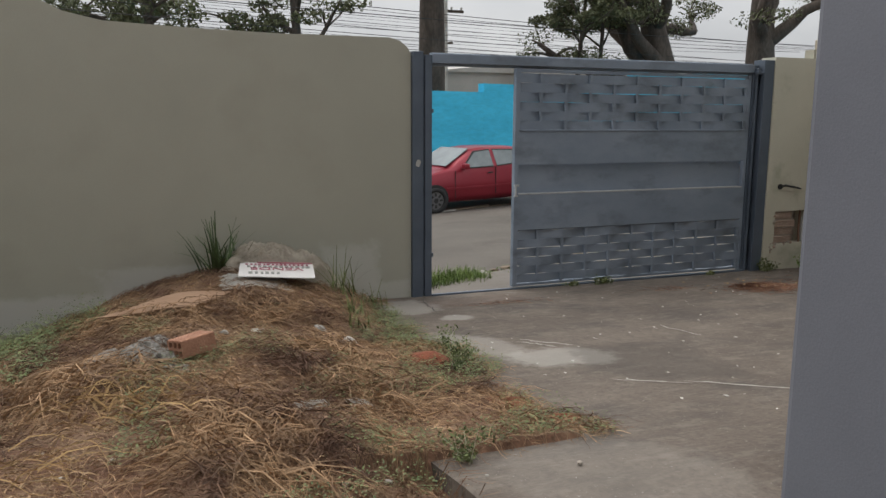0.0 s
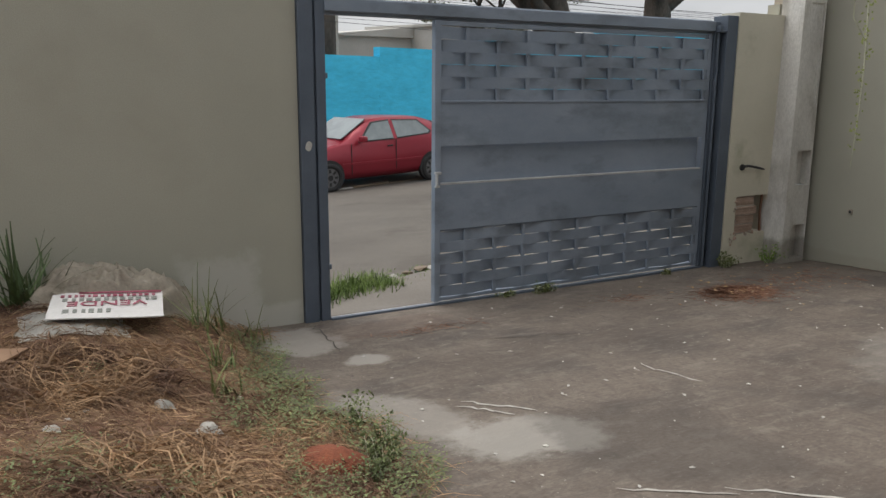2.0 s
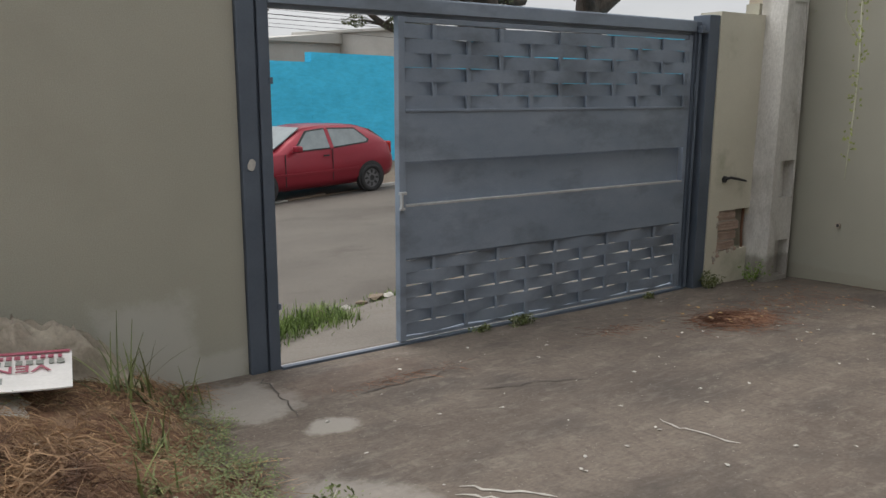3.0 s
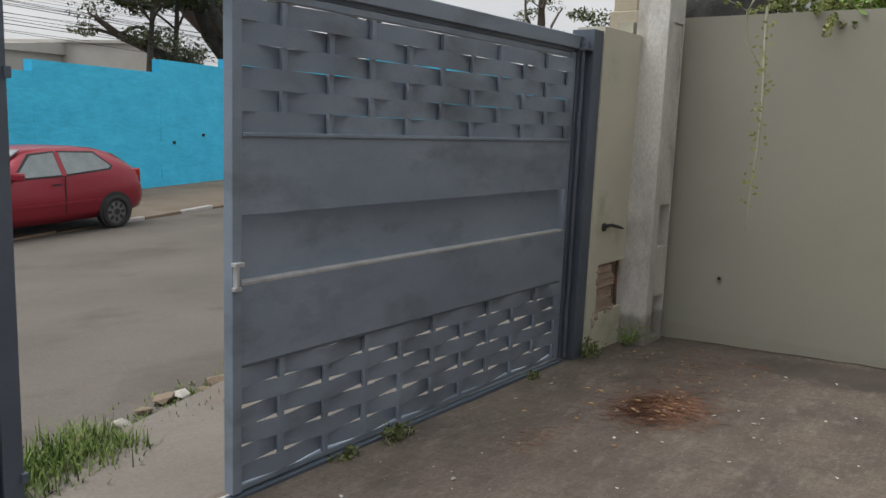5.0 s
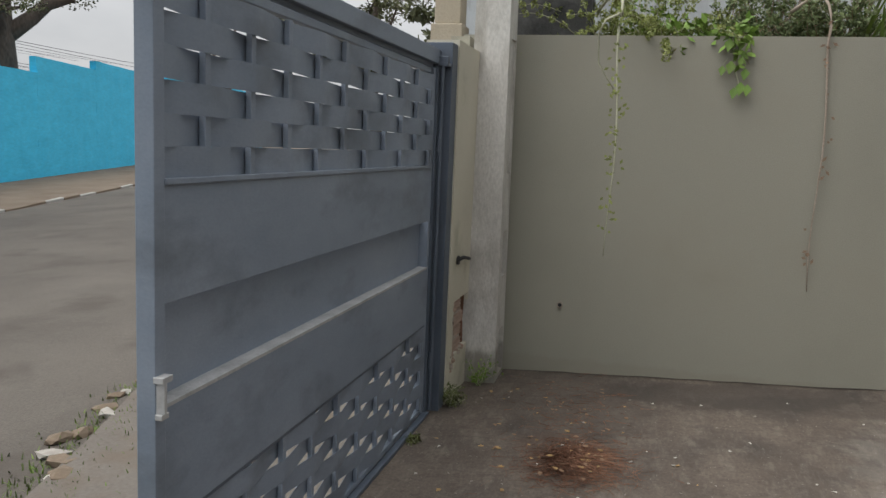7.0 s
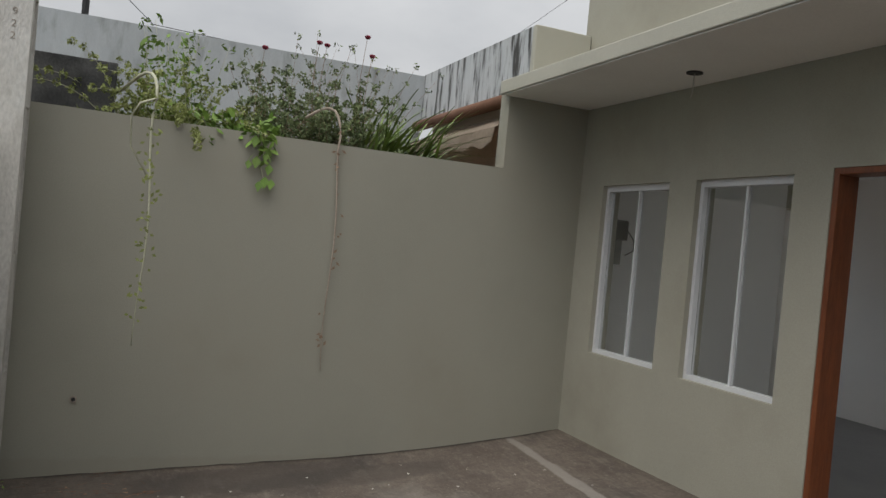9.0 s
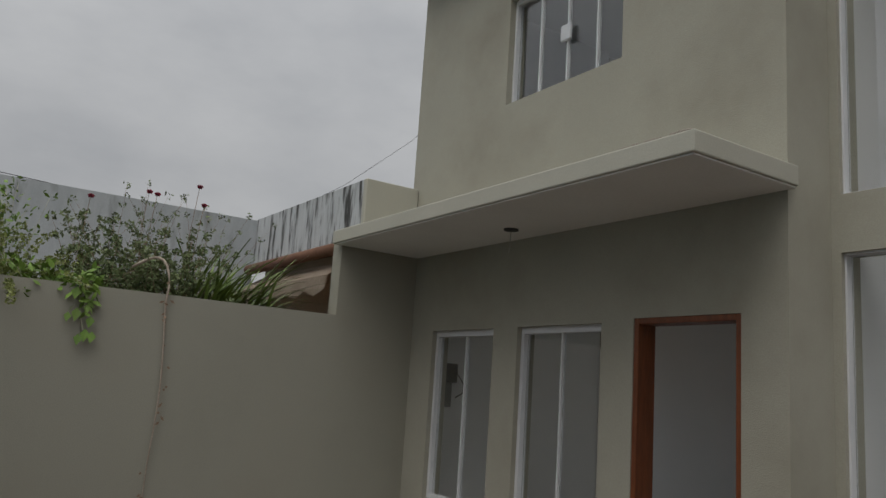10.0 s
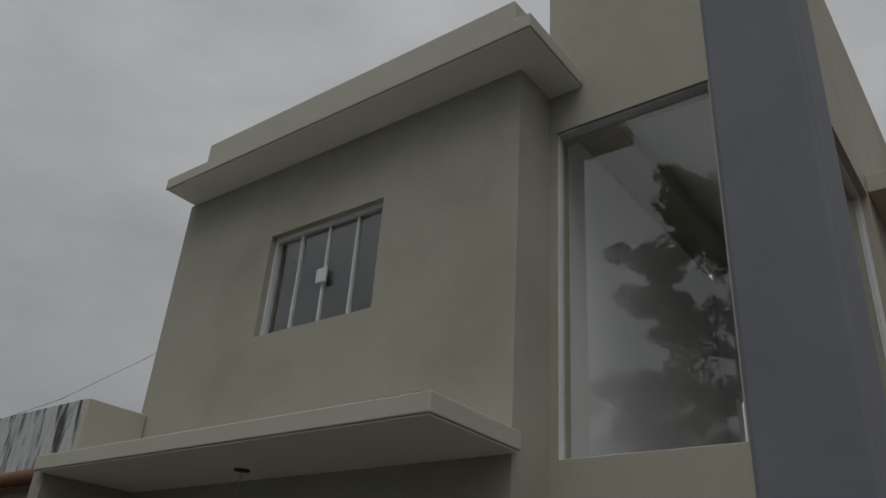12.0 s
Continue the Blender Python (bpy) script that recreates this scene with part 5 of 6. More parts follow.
tagged(part("awning", bm, AWN), "faded cloth awning with a scalloped edge", "awning")
tagged(part("neighbour_dark_wall", boxes((7.3, 7.45, 5.85, 6.55, 0.0, 2.74), bevel=0.006), DARKW), "blackened old wall stub beyond the boundary", "wall", kind="structure")
tagged(part("neighbour_pillar", boxes((6.98, 7.2, 6.72, 6.95, -0.1, 2.44), (7.0, 7.18, 6.74, 6.93, 2.44, 2.85), bevel=0.008), BEIGE), "beige pillar behind the gate pillar", "pillar", kind="structure")
tagged(part("planter_bed", boxes((7.12, 8.6, 2.95, 5.75, 0.0, 2.22)), DIRT), "raised bed of soil behind the boundary wall", "planter", kind="structure")


def arching(r, x, y, z, length, heading, rise, droop, n=7):
    pts = []
    d = Vector((math.cos(heading) * math.cos(rise), math.sin(heading) * math.cos(rise), math.sin(rise)))
    p = Vector((x, y, z))
    for i in range(n):
        pts.append(tuple(p))
        p = p + d * (length / (n - 1))
        d = (d + Vector((0, 0, -droop))).normalized()
    return pts


def leafy(name, label, mat, leaf_mat, stems, per, size, seed, stem_r=0.006):
    """A plant: thin stems with leaves along them."""
    r = np.random.default_rng(seed)
    pts0 = stems[0][0]
    t = base(name, *pts0)
    tagged(t, label, "plant")
    bm = bmesh.new()
    centres = []
    for pts in stems:
        tube(bm, pts, [stem_r * (1.3 - 0.9 * i / (len(pts) - 1)) for i in range(len(pts))], 5)
        for p in pts[1:]:
            centres.append((*p, size * 2.2))
    part("stem", bm, mat, t, smooth=True)
    v, f = leaf_cloud(r, centres, per, size, 1.0, 0.9)
    raw("foliage", v, f, leaf_mat, t)
    return t


STRAP = surface("strap_leaf_green", (0.1, 0.165, 0.03), (0.19, 0.265, 0.06), scale=4, rough=0.5, bump=0.0, fine=30, grain=0.15, random_tint=0.35)
ROSEG = surface("grey_green_rose_leaves", (0.1, 0.14, 0.055), (0.19, 0.23, 0.1), scale=5, rough=0.7, bump=0.0, fine=30, grain=0.15, random_tint=0.4)
R = np.random.default_rng(11)
# feathery shrub, fine-leaved rose bushes, broad-leaved climber, strap-leaved clump
FEATHER = surface("feathery_yellow_green", (0.17, 0.21, 0.05), (0.3, 0.33, 0.11), scale=5, rough=0.7, bump=0.0, fine=30, grain=0.15, random_tint=0.35)
st = [arching(R, 7.3 + R.uniform(-.1, .2), 5.55 + R.uniform(-.28, .3), 2.25, R.uniform(0.4, 0.85), R.uniform(0, 6.28), R.uniform(0.5, 1.4), 0.2, 9) for _ in range(60)]
leafy("shrub", "feathery yellow-green shrub spilling over the wall", VINE, FEATHER, st, 28, 0.015, 21, stem_r=0.003)
st = [arching(R, 7.5 + R.uniform(-.2, .3), R.uniform(3.95, 5.0), 2.15, R.uniform(0.4, 0.85), R.uniform(0, 6.28), R.uniform(0.6, 1.5), 0.06) for _ in range(150)]
leafy("rose_bush", "dense grey-green rose bush with thin brown stems", VINER, ROSEG, st, 26, 0.017, 22, stem_r=0.0025)
st = [arching(R, 7.5 + R.uniform(-.15, .2), R.uniform(3.95, 4.7), 2.3, R.uniform(0.7, 0.98), R.uniform(0, 6.28), R.uniform(1.0, 1.5), 0.05) for _ in range(26)]
leafy("rose_shoot", "thin rose shoots with sparse reddish leaves", VINER, ROSEG, st, 10, 0.015, 25, stem_r=0.002)
st = [arching(R, 7.45 + R.uniform(-.15, .2), R.uniform(5.25, 5.75), 2.2, R.uniform(0.7, 1.02), R.uniform(0, 6.28), R.uniform(1.1, 1.5), 0.05) for _ in range(16)]
leafy("tall_weed", "tall wiry stems with drooping light green leaves", VINE, GREENB, st, 6, 0.026, 23, stem_r=0.003)
st = [arching(R, 7.2 + R.uniform(-.05, .15), R.uniform(4.75, 5.25), 2.3, R.uniform(0.18, 0.36), R.uniform(2.2, 4.2), R.uniform(0.2, 1.1), 0.25) for _ in range(34)]
leafy("climber", "broad-leaved bright green climber over the wall top", VINE, GREENB, st, 5, 0.04, 24)
for x, y, z in ((7.4, 4.47, 3.16), (7.4, 4.41, 3.15), (7.4, 4.1, 3.27), (7.4, 4.05, 3.13), (7.4, 4.87, 3.05)):
    t = base("rose", x, y, z - 0.03)
    tagged(t, "dark red rose on a thin stem", "flower", "roses")
    bm = bmesh.new()
    for k in range(11):
        a = k * 2.4
        q = 0.004 + 0.0013 * k
        box(bm, -0.01, 0.01, -0.002, 0.002, -0.011, 0.011, m=pose(x + q * math.cos(a), y + q * math.sin(a), z, 15 * math.cos(a), 35, math.degrees(a)))
    part("bloom", bm, ROSE, t)
    part("stem", tube(bmesh.new(), [(x, y, z), (x + 0.02, y + 0.02, z - 0.3), (x + 0.1, y + 0.05, 2.3)], 0.002, 5), VINER, t)
for cy, cx, sd in ((3.98, 7.38, 1), (3.8, 7.34, 2), (3.62, 7.32, 3), (3.9, 7.55, 4)):
    r = np.random.default_rng(30 + sd)
    rows = []
    while len(rows) < 60:
        h = r.normal() * 0.9 - 1.5
        pts = arching(r, cx + r.uniform(-.06, .06), cy + r.uniform(-.12, .12), 2.28, r.uniform(0.35, 0.72), h, r.uniform(0.35, 1.3), 0.16)
        if any(p[0] < 7.13 and p[2] < 2.42 for p in pts):
            continue
        rows.append((pts, 0.016, (-math.sin(h), math.cos(h), 0)))
    ob = strips("spiky_lily", rows, STRAP, "", "")
    tagged(ob, "spiky green strap-leaved clump above the wall", "plant", "strap-leaved clumps", kind="stuff")


# hanging vines on the wall
def hanging(y0, z_end, x, seed, mat, label, sway, leaf_mat, leaves, second=None, out=0.0):
    r = np.random.default_rng(seed)
    t = base("hanging_vine", x, y0, 2.36)
    tagged(t, label, "vine")
    bm = bmesh.new()
    pts = []
    for i in range(8):
        k = i / 7
        pts.append((x - 0.02 + (out + 0.27) * (1 - k) ** 1.3, y0 + 0.2 * (1 - k) ** 2, 2.55 + 0.1 * math.sin(math.pi * k) - 0.13 * k ** 2))
    n = 16
    for i in range(1, n):
        k = i / (n - 1)
        pts.append((x - 0.025 + 0.008 * math.sin(9 * k), y0 + sway * k + 0.015 * math.sin(7 * k + seed), 2.42 + (z_end - 2.42) * k))
    tube(bm, pts, [0.0105 * (1.1 - 0.85 * i / (len(pts) - 1)) for i in range(len(pts))], 6)
    if second:
        tube(bm, [pts[7], (x - 0.03, y0 + 0.09, 2.38), (x - 0.03, y0 + 0.13, 2.3), (x - 0.03, y0 + 0.12, 2.12), (x - 0.03, y0 + 0.01, 1.95)], [0.007, 0.007, 0.006, 0.005, 0.004], 6)
    part("stem", bm, mat, t, smooth=True)
    verts, faces = [], []
    for _ in range(leaves):
        p = Vector(pts[r.integers(6, len(pts) - 2)]) + Vector((r.uniform(-.015, .005), r.uniform(-.05, .05), r.uniform(-.04, .04)))
        a = Vector((r.uniform(-.2, .2), r.uniform(-1, 1), r.uniform(-1, .4))).normalized() * r.uniform(0.02, 0.045)
        b = Vector((0.3, 0, 0)).cross(a).normalized() * 0.009
        k = len(verts)
        verts += [tuple(p), tuple(p + a * 0.5 + b), tuple(p + a), tuple(p + a * 0.5 - b)]
        faces.append((k, k + 1, k + 2, k + 3))
    raw("foliage", verts, faces, leaf_mat, t)


hanging(5.61, 0.95, EAST_X - 0.5, 1, VINE, "pale green vine hanging down the wall", 0.0, FEATHER, 90, second=True, out=0.5)
hanging(4.36, 0.75, EAST_X, 2, VINEP, "thin dry brown vine hanging down the wall", -0.02, VINER, 22)
t = base("hanging_ivy", EAST_X, 4.9, 2.36)
tagged(t, "sprig of broad green leaves hanging over the wall", "plant")
part("stem", tube(bmesh.new(), [(EAST_X + 0.1, 4.95, 2.42), (EAST_X - 0.02, 4.93, 2.34), (EAST_X - 0.02, 4.9, 2.15), (EAST_X - 0.02, 4.86, 2.02)], 0.005, 5), VINE, t)
verts, faces = [], []
rr = np.random.default_rng(3)
for y, z in ((4.98, 2.14), (4.93, 2.16), (4.87, 2.2), (4.84, 2.12), (4.86, 2.03), (4.9, 2.0), (4.82, 2.02), (4.95, 2.3), (4.88, 2.3)):
    s = rr.uniform(0.03, 0.045)
    k = len(verts)
    x = EAST_X - 0.03 - rr.uniform(0, 0.02)
    verts += [(x, y, z + s), (x - 0.01, y + s * 0.8, z + s * 0.2), (x - 0.02, y + s * 0.2, z - s * 1.2), (x - 0.01, y - s * 0.8, z + s * 0.1)]
    faces.append((k, k + 1, k + 2, k + 3))
raw("foliage", verts, faces, GREENB, t)


# ================= on the mound =================
def ground_at(x, y):
    return max(mound_h(x, y), drive_h(x, y) if x > 0.93 else -9.0) if y > 1.9 else yard_z(y)


RS = np.random.default_rng(77)
CLAY_AT = ((1.51, 4.33, 0.15, 0.05), (1.6, 3.45, 0.12, 0.03), (1.7, 3.1, 0.10, 0.02))


def on_clay(x, y):
    """Bare where the red clay shows."""
    return math.hypot((x - CLAY_AT[0][0]) / 1.2, y - CLAY_AT[0][1]) < 0.11


def straw_rows(n, xr, yr, length, width, lift, keep=None, curl=0.5):
    rows = []
    while len(rows) < n:
        x, y = RS.uniform(*xr), RS.uniform(*yr)
        if x > mound_edge(y) - 0.03 or on_clay(x, y) or (keep and not keep(x, y)):
            continue
        L = length * RS.uniform(0.4, 1.4)
        h = RS.uniform(0, math.tau)
        c = RS.uniform(-curl, curl)
        up = RS.uniform(0.0, lift)
        pts = []
        px, py = x, y
        m = 5
        for i in range(m):
            k = i / (m - 1)
            pts.append((px, py, ground_at(px, min(py, 6.59)) + 0.006 + up * math.sin(math.pi * min(1, k + 0.15))))
            px += math.cos(h) * L / (m - 1)
            py = min(py + math.sin(h) * L / (m - 1), 6.585)
            h += c
        rows.append((pts, width * RS.uniform(0.6, 1.3), (-math.sin(h) * 0.8, math.cos(h) * 0.8, 0.5)))
    return rows


def dense(x, y):
    return noise.noise(Vector((x * 1.1, y * 1.1, 9))) > -0.12 or RS.uniform() < 0.3


strips("dry_straw", straw_rows(34000, (-1.9, 1.9), (2.0, 6.58), 0.15, 0.0021, 0.045, dense), STRAW, "tangle of dry brown cut grass over the mound", "dry grass")
strips("chaff", straw_rows(30000, (-1.8, 1.92), (1.95, 6.5), 0.06, 0.0026, 0.02), CHAFF, "short broken straw and chaff on the soil", "dry grass")
strips("straw_clump", straw_rows(8000, (-1.6, 1.1), (2.6, 5.6), 0.34, 0.003, 0.12, lambda x, y: noise.noise(Vector((x * 1.6, y * 1.6, 4))) > 0.05, 0.7), STRAW, "heaped long dry stalks lying across the mound", "dry grass")
strips("yellow_straw", straw_rows(170, (-0.4, 0.05), (3.25, 3.85), 0.26, 0.0035, 0.1, None, 0.6), STRAWY, "bunch of bright yellow straw", "dry grass")
strips("yellow_straw", straw_rows(60, (-0.85, -0.25), (2.7, 3.1), 0.3, 0.003, 0.1, None, 0.6), STRAWY, "bunch of pale yellow straw", "dry grass")


def weeds(name, n, where, size, mat, label, tall=0.11):
    verts, faces = [], []
    made = 0
    while made < n:
        x, y = where()
        if y > 6.58 or on_clay(x, y):
            continue
        z = ground_at(x, y)
        made += 1
        hgt = RS.uniform(0.02, tall)
        for _ in range(7):
            a = RS.uniform(0, math.tau)
            c = np.array((x + RS.normal() * 0.02, y + RS.normal() * 0.02, z + hgt * RS.uniform(0.2, 1)))
            d = np.array((math.cos(a), math.sin(a), RS.uniform(-0.2, 0.6)))
            e = np.array((-math.sin(a), math.cos(a), RS.uniform(-0.3, 0.3)))
            s = size * RS.uniform(0.5, 1.3)
            k = len(verts)
            verts += [tuple(c), tuple(c + d * s * 0.5 + e * s * 0.3), tuple(c + d * s), tuple(c + d * s * 0.5 - e * s * 0.3)]
            faces.append((k, k + 1, k + 2, k + 3))
    ob = raw(name, verts, faces, mat)
    return tagged(ob, label, "weeds", kind="stuff")


def along_edge():
    y = RS.uniform(3.9, 6.3)
    return mound_edge(y) - abs(RS.normal()) * 0.16 + 0.03, y


def left_side():
    while True:
        x, y = RS.uniform(-2.4, -0.2), RS.uniform(3.3, 6.5)
        if x < -0.5 - 0.09 * (5.6 - y) + 0.5 * noise.noise(Vector((x * 2.0, y * 2.0, 31))):
            return x, y


def patches():
    while True:
        x, y = RS.uniform(-0.2, 1.75), RS.uniform(2.4, 5.9)
        if noise.noise(Vector((x * 1.7, y * 1.7, 21))) > 0.06 and x < mound_edge(y):
            return x, y


weeds("creeping_weeds", 650, along_edge, 0.014, WEEDG, "low green weeds along the edge of the concrete")
weeds("leafy_weeds", 5200, left_side, 0.019, WEEDG, "green weeds growing at the foot of the wall", 0.2)
weeds("scattered_weeds", 2000, patches, 0.013, WEEDG, "scattered small green weeds among dry grass")


def bristle(x, y, seed, n, hmax, mat, label):
    """A weed clump of small twiggy sprigs."""
    r = np.random.default_rng(seed)
    rows = []
    z = ground_at(x, y)
    for _ in range(n):
        h = r.uniform(0, math.tau)
        rows.append((arching(r, x + r.normal() * 0.05, y + r.normal() * 0.05, z, hmax * r.uniform(0.4, 1.0), h, r.uniform(0.7, 1.5), 0.13, 7), 0.011 if seed < 3 else 0.006, (-math.sin(h), math.cos(h), 0)))
    ob = strips("grass_tuft", rows, mat, "", "")
    tagged(ob, label, "grass", "tufts of grass")


for x, y, n, h, seed in ((0.5, 6.38, 46, 0.5, 1), (0.58, 6.42, 24, 0.42, 2), (1.42, 6.1, 30, 0.42, 3), (1.36, 5.55, 24, 0.22, 4), (1.3, 5.2, 26, 0.22, 5), (1.72, 6.3, 12, 0.24, 6), (-1.0, 6.3, 20, 0.16, 7)):
    bristle(x, y, seed, n, h, GREEN if seed > 2 else GREEND, "tuft of long green grass by the wall" if seed in (1, 2, 6, 7) else "tuft of green grass on the mound")
for x, y, seed in ((1.68, 4.25, 31), (1.72, 4.4, 32), (1.6, 4.15, 33), (1.74, 4.7, 34), (1.05, 2.72, 35)):
    r = np.random.default_rng(seed)
    z = ground_at(x, y)
    st = [arching(r, x + r.normal() * 0.03, y + r.normal() * 0.03, z, r.uniform(0.06, 0.17), r.uniform(0, 6.28), r.uniform(0.6, 1.4), 0.06, 5) for _ in range(9)]
    leafy("weed", "small leafy green weed at the edge of the slab", VINE, WEEDG, st, 7, 0.011, seed, stem_r=0.0015)

# red clay where the soil is bare
for cx, cy, rad, h in CLAY_AT:
    bm = bmesh.new()
    for i in range(13):
        for j in range(13):
            u, v = (i - 6) / 6, (j - 6) / 6
            x, y = cx + u * rad * 1.2, cy + v * rad
            k = max(0.0, 1 - (u * u + v * v))
            bm.verts.new((x, y, ground_at(x, y) + h * k + 0.012 * noise.noise(Vector((x * 18, y * 18, 2))) * k - 0.01 * (1 - k)))
    bm.verts.ensure_lookup_table()
    for i in range(12):
        for j in range(12):
            bm.faces.new([bm.verts[i * 13 + j], bm.verts[i * 13 + 13 + j], bm.verts[i * 13 + 14 + j], bm.verts[i * 13 + 1 + j]])
    tagged(part("clay_clod", bm, REDDIRT, smooth=True), "bare bright red clay soil", "soil", "clay patches")


# hollow clay brick
def hollow_brick(x, y, z, rx, ry, rz, L=0.24, W=0.14, H=0.09):
    b = base("hollow_brick", x, y, z)
    tagged(b, "orange hollow clay brick with grooved faces", "brick")
    bm = bmesh.new()
    holes = [(-0.055 + 0.04 * i + (0.004 if i else 0), -0.021 + 0.04 * i, z0, z0 + 0.03) for i in range(3) for z0 in (-0.036, 0.006)]
    tmp = pierced('y', -W / 2, W / 2, -H / 2, H / 2, -L / 2, L / 2, holes)
    me = bpy.data.meshes.new("tmp")
    tmp.to_mesh(me)
    tmp.free()
    bm.from_mesh(me)
    bpy.data.meshes.remove(me)
    for i in range(6):
        xx = -W / 2 + W * (i + 0.5) / 6
        box(bm, xx - 0.007, xx + 0.007, -L / 2, L / 2, H / 2, H / 2 + 0.004)
    part("body", bm, CLAY, b, local=True)
    b.matrix_basis = pose(x, y, z, rx, ry, rz)
    return b


hollow_brick(0.15, 4.2, ground_at(0.15, 4.2) + 0.07, 4, -8, -62, 0.19, 0.14, 0.085)

# sale board, lying upside down to the walker
sx, sy = 0.90, 6.05
board = base("sale_sign", sx, sy, ground_at(sx, sy))
SIGN = pose(0.9, 6.08, 0.425, -5, -3, 180 - 9)
tagged(board, "white sale sign with crimson lettering lying on the mound", "sign")
bm = bmesh.new()
box(bm, -0.28, 0.28, -0.2, 0.2, -0.006, 0.0)
bmesh.ops.subdivide_edges(bm, edges=bm.edges[:], cuts=6, use_grid_fill=True)
for v in bm.verts:
    v.co.z += 0.003 * math.sin(v.co.x * 9) + 0.003 * math.sin(v.co.y * 8 + 1)
bmesh.ops.transform(bm, verts=bm.verts, matrix=SIGN)
sheet_ob = part("board", bm, BOARD, board)
tagged(sheet_ob, "white printed board")


def lettering(text, size, m, mat, parent, name="lettering"):
    cu = bpy.data.curves.new(name, 'FONT')
    cu.body = text
    cu.size = size
    cu.align_x = 'CENTER'
    cu.extrude = 0.0015
    ob = bpy.data.objects.new(name, cu)
    scene.collection.objects.link(ob)
    dg = bpy.context.evaluated_depsgraph_get()
    me = bpy.data.meshes.new_from_object(ob.evaluated_get(dg))
    bpy.data.objects.remove(ob)
    me.transform(m)
    me.materials.clear()
    me.materials.append(mat)
    o = new(name, me)
    o.parent = parent
    o.matrix_parent_inverse = parent.matrix_basis.inverted()
    return o


lettering("VENDE", 0.098, SIGN @ pose(0, -0.032, 0.009) @ Matrix.Diagonal((1.3, 1, 1, 1)), SIGNINK, board)


def print_line(x0, x1, y0, y1, n, mat, seed, label):
    """A line of print too small to read: bars of uneven width."""
    r = random.Random(seed)
    bm = bmesh.new()
    step = (x1 - x0) / n
    for k in range(n):
        xx = x0 + step * k
        box(bm, xx, xx + step * r.uniform(0.45, 0.75), y0 + r.uniform(0, 0.006), y1, 0.004, 0.0075)
    bmesh.ops.transform(bm, verts=bm.verts, matrix=SIGN)
    part("print_line", bm, mat, board, label)


bm = bmesh.new()
box(bm, -0.272, 0.15, -0.195, -0.172, 0.004, 0.0075)
bmesh.ops.transform(bm, verts=bm.verts, matrix=SIGN)
part("stripe", bm, SIGNINK, board, "crimson printed stripe")
print_line(-0.24, 0.25, -0.15, -0.115, 15, SIGNINK, 1, "line of unreadable crimson print")
print_line(-0.25, 0.24, -0.095, -0.05, 12, INKGREY, 2, "line of unreadable grey-green print")
print_line(-0.02, 0.22, 0.075, 0.13, 6, INKGREY, 3, "line of unreadable grey print")


GREYPAPER = surface("dirty_grey_paper", (0.2, 0.185, 0.165), (0.42, 0.4, 0.37), scale=22, rough=0.9, bump=0.4, fine=70, grain=0.2, stain=(0.09, 0.075, 0.062), stain_scale=14, stain_edge=(0.5, 0.6))


def crumpled(name, x, y, sxz, syz, height, mat, label, category, seed, cells=18, z=None):
    """A rumpled sheet lying on the ground."""
    bm = bmesh.new()
    g = []
    for i in range(cells + 1):
        row = []
        for j in range(cells + 1):
            u, v = i / cells - 0.5, j / cells - 0.5
            k = max(0.0, 1 - (2 * u) ** 4) * max(0.0, 1 - (2 * v) ** 4)
            px = x + u * sxz * (1 + 0.2 * noise.noise(Vector((v * 4, seed, 0))))
            py = min(y + v * syz * (1 + 0.2 * noise.noise(Vector((u * 4, seed, 5)))), 6.585)
            f = 1 - abs(noise.noise(Vector((u * 4 + seed, v * 4, seed)))) * 1.6 - abs(noise.noise(Vector((u * 11 + seed, v * 11, seed + 3)))) * 0.9
            row.append(bm.verts.new((px, py, (ground_at(px, py) if z is None else z) + 0.008 + height * k * (0.4 + 0.6 * f))))
        g.append(row)
    for i in range(cells):
        for j in range(cells):
            bm.faces.new((g[i][j], g[i + 1][j], g[i + 1][j + 1], g[i][j + 1]))
    bmesh.ops.solidify(bm, geom=bm.faces[:], thickness=0.004)
    return tagged(part(name, bm, mat, smooth=True), label, category)


crumpled("cement_sack", 1.0, 6.42, 0.95, 0.34, 0.26, CLOTH, "crumpled dusty cement sack against the wall", "sack", 3, 34)
crumpled("paper_sheet", 0.72, 5.98, 0.5, 0.35, 0.02, PAPER, "pale torn paper under the sign", "paper", 8)
bm = bmesh.new()
card = [(-0.42, -0.18), (0.08, 0.2), (0.44, 0.12), (0.16, -0.28)]
vs = [bm.verts.new((0.07 + u, 5.52 + v, 0)) for u, v in card]
bm.faces.new(vs)
bmesh.ops.subdivide_edges(bm, edges=bm.edges[:], cuts=5, use_grid_fill=True)
for v in bm.verts:
    v.co.z = ground_at(v.co.x, v.co.y) * 0.3 + 0.275 + 0.012 * math.sin(v.co.x * 7)
bmesh.ops.solidify(bm, geom=bm.faces[:], thickness=0.008)
tagged(part("cardboard_sheet", bm, CARDB), "flat sheet of brown cardboard on the mound", "cardboard")
for x, y, s, h, seed in ((-0.1, 4.3, 0.24, 0.07, 11), (0.02, 4.2, 0.15, 0.06, 12), (-0.28, 4.42, 0.22, 0.04, 13), (0.06, 4.02, 0.13, 0.03, 14), (-0.4, 4.3, 0.12, 0.03, 24), (-0.05, 4.47, 0.2, 0.04, 25)):
    crumpled("crumpled_paper", x, y, s, s * 0.8, h, GREYPAPER, "crumpled grey-white paper beside the brick", "paper", seed, 22)
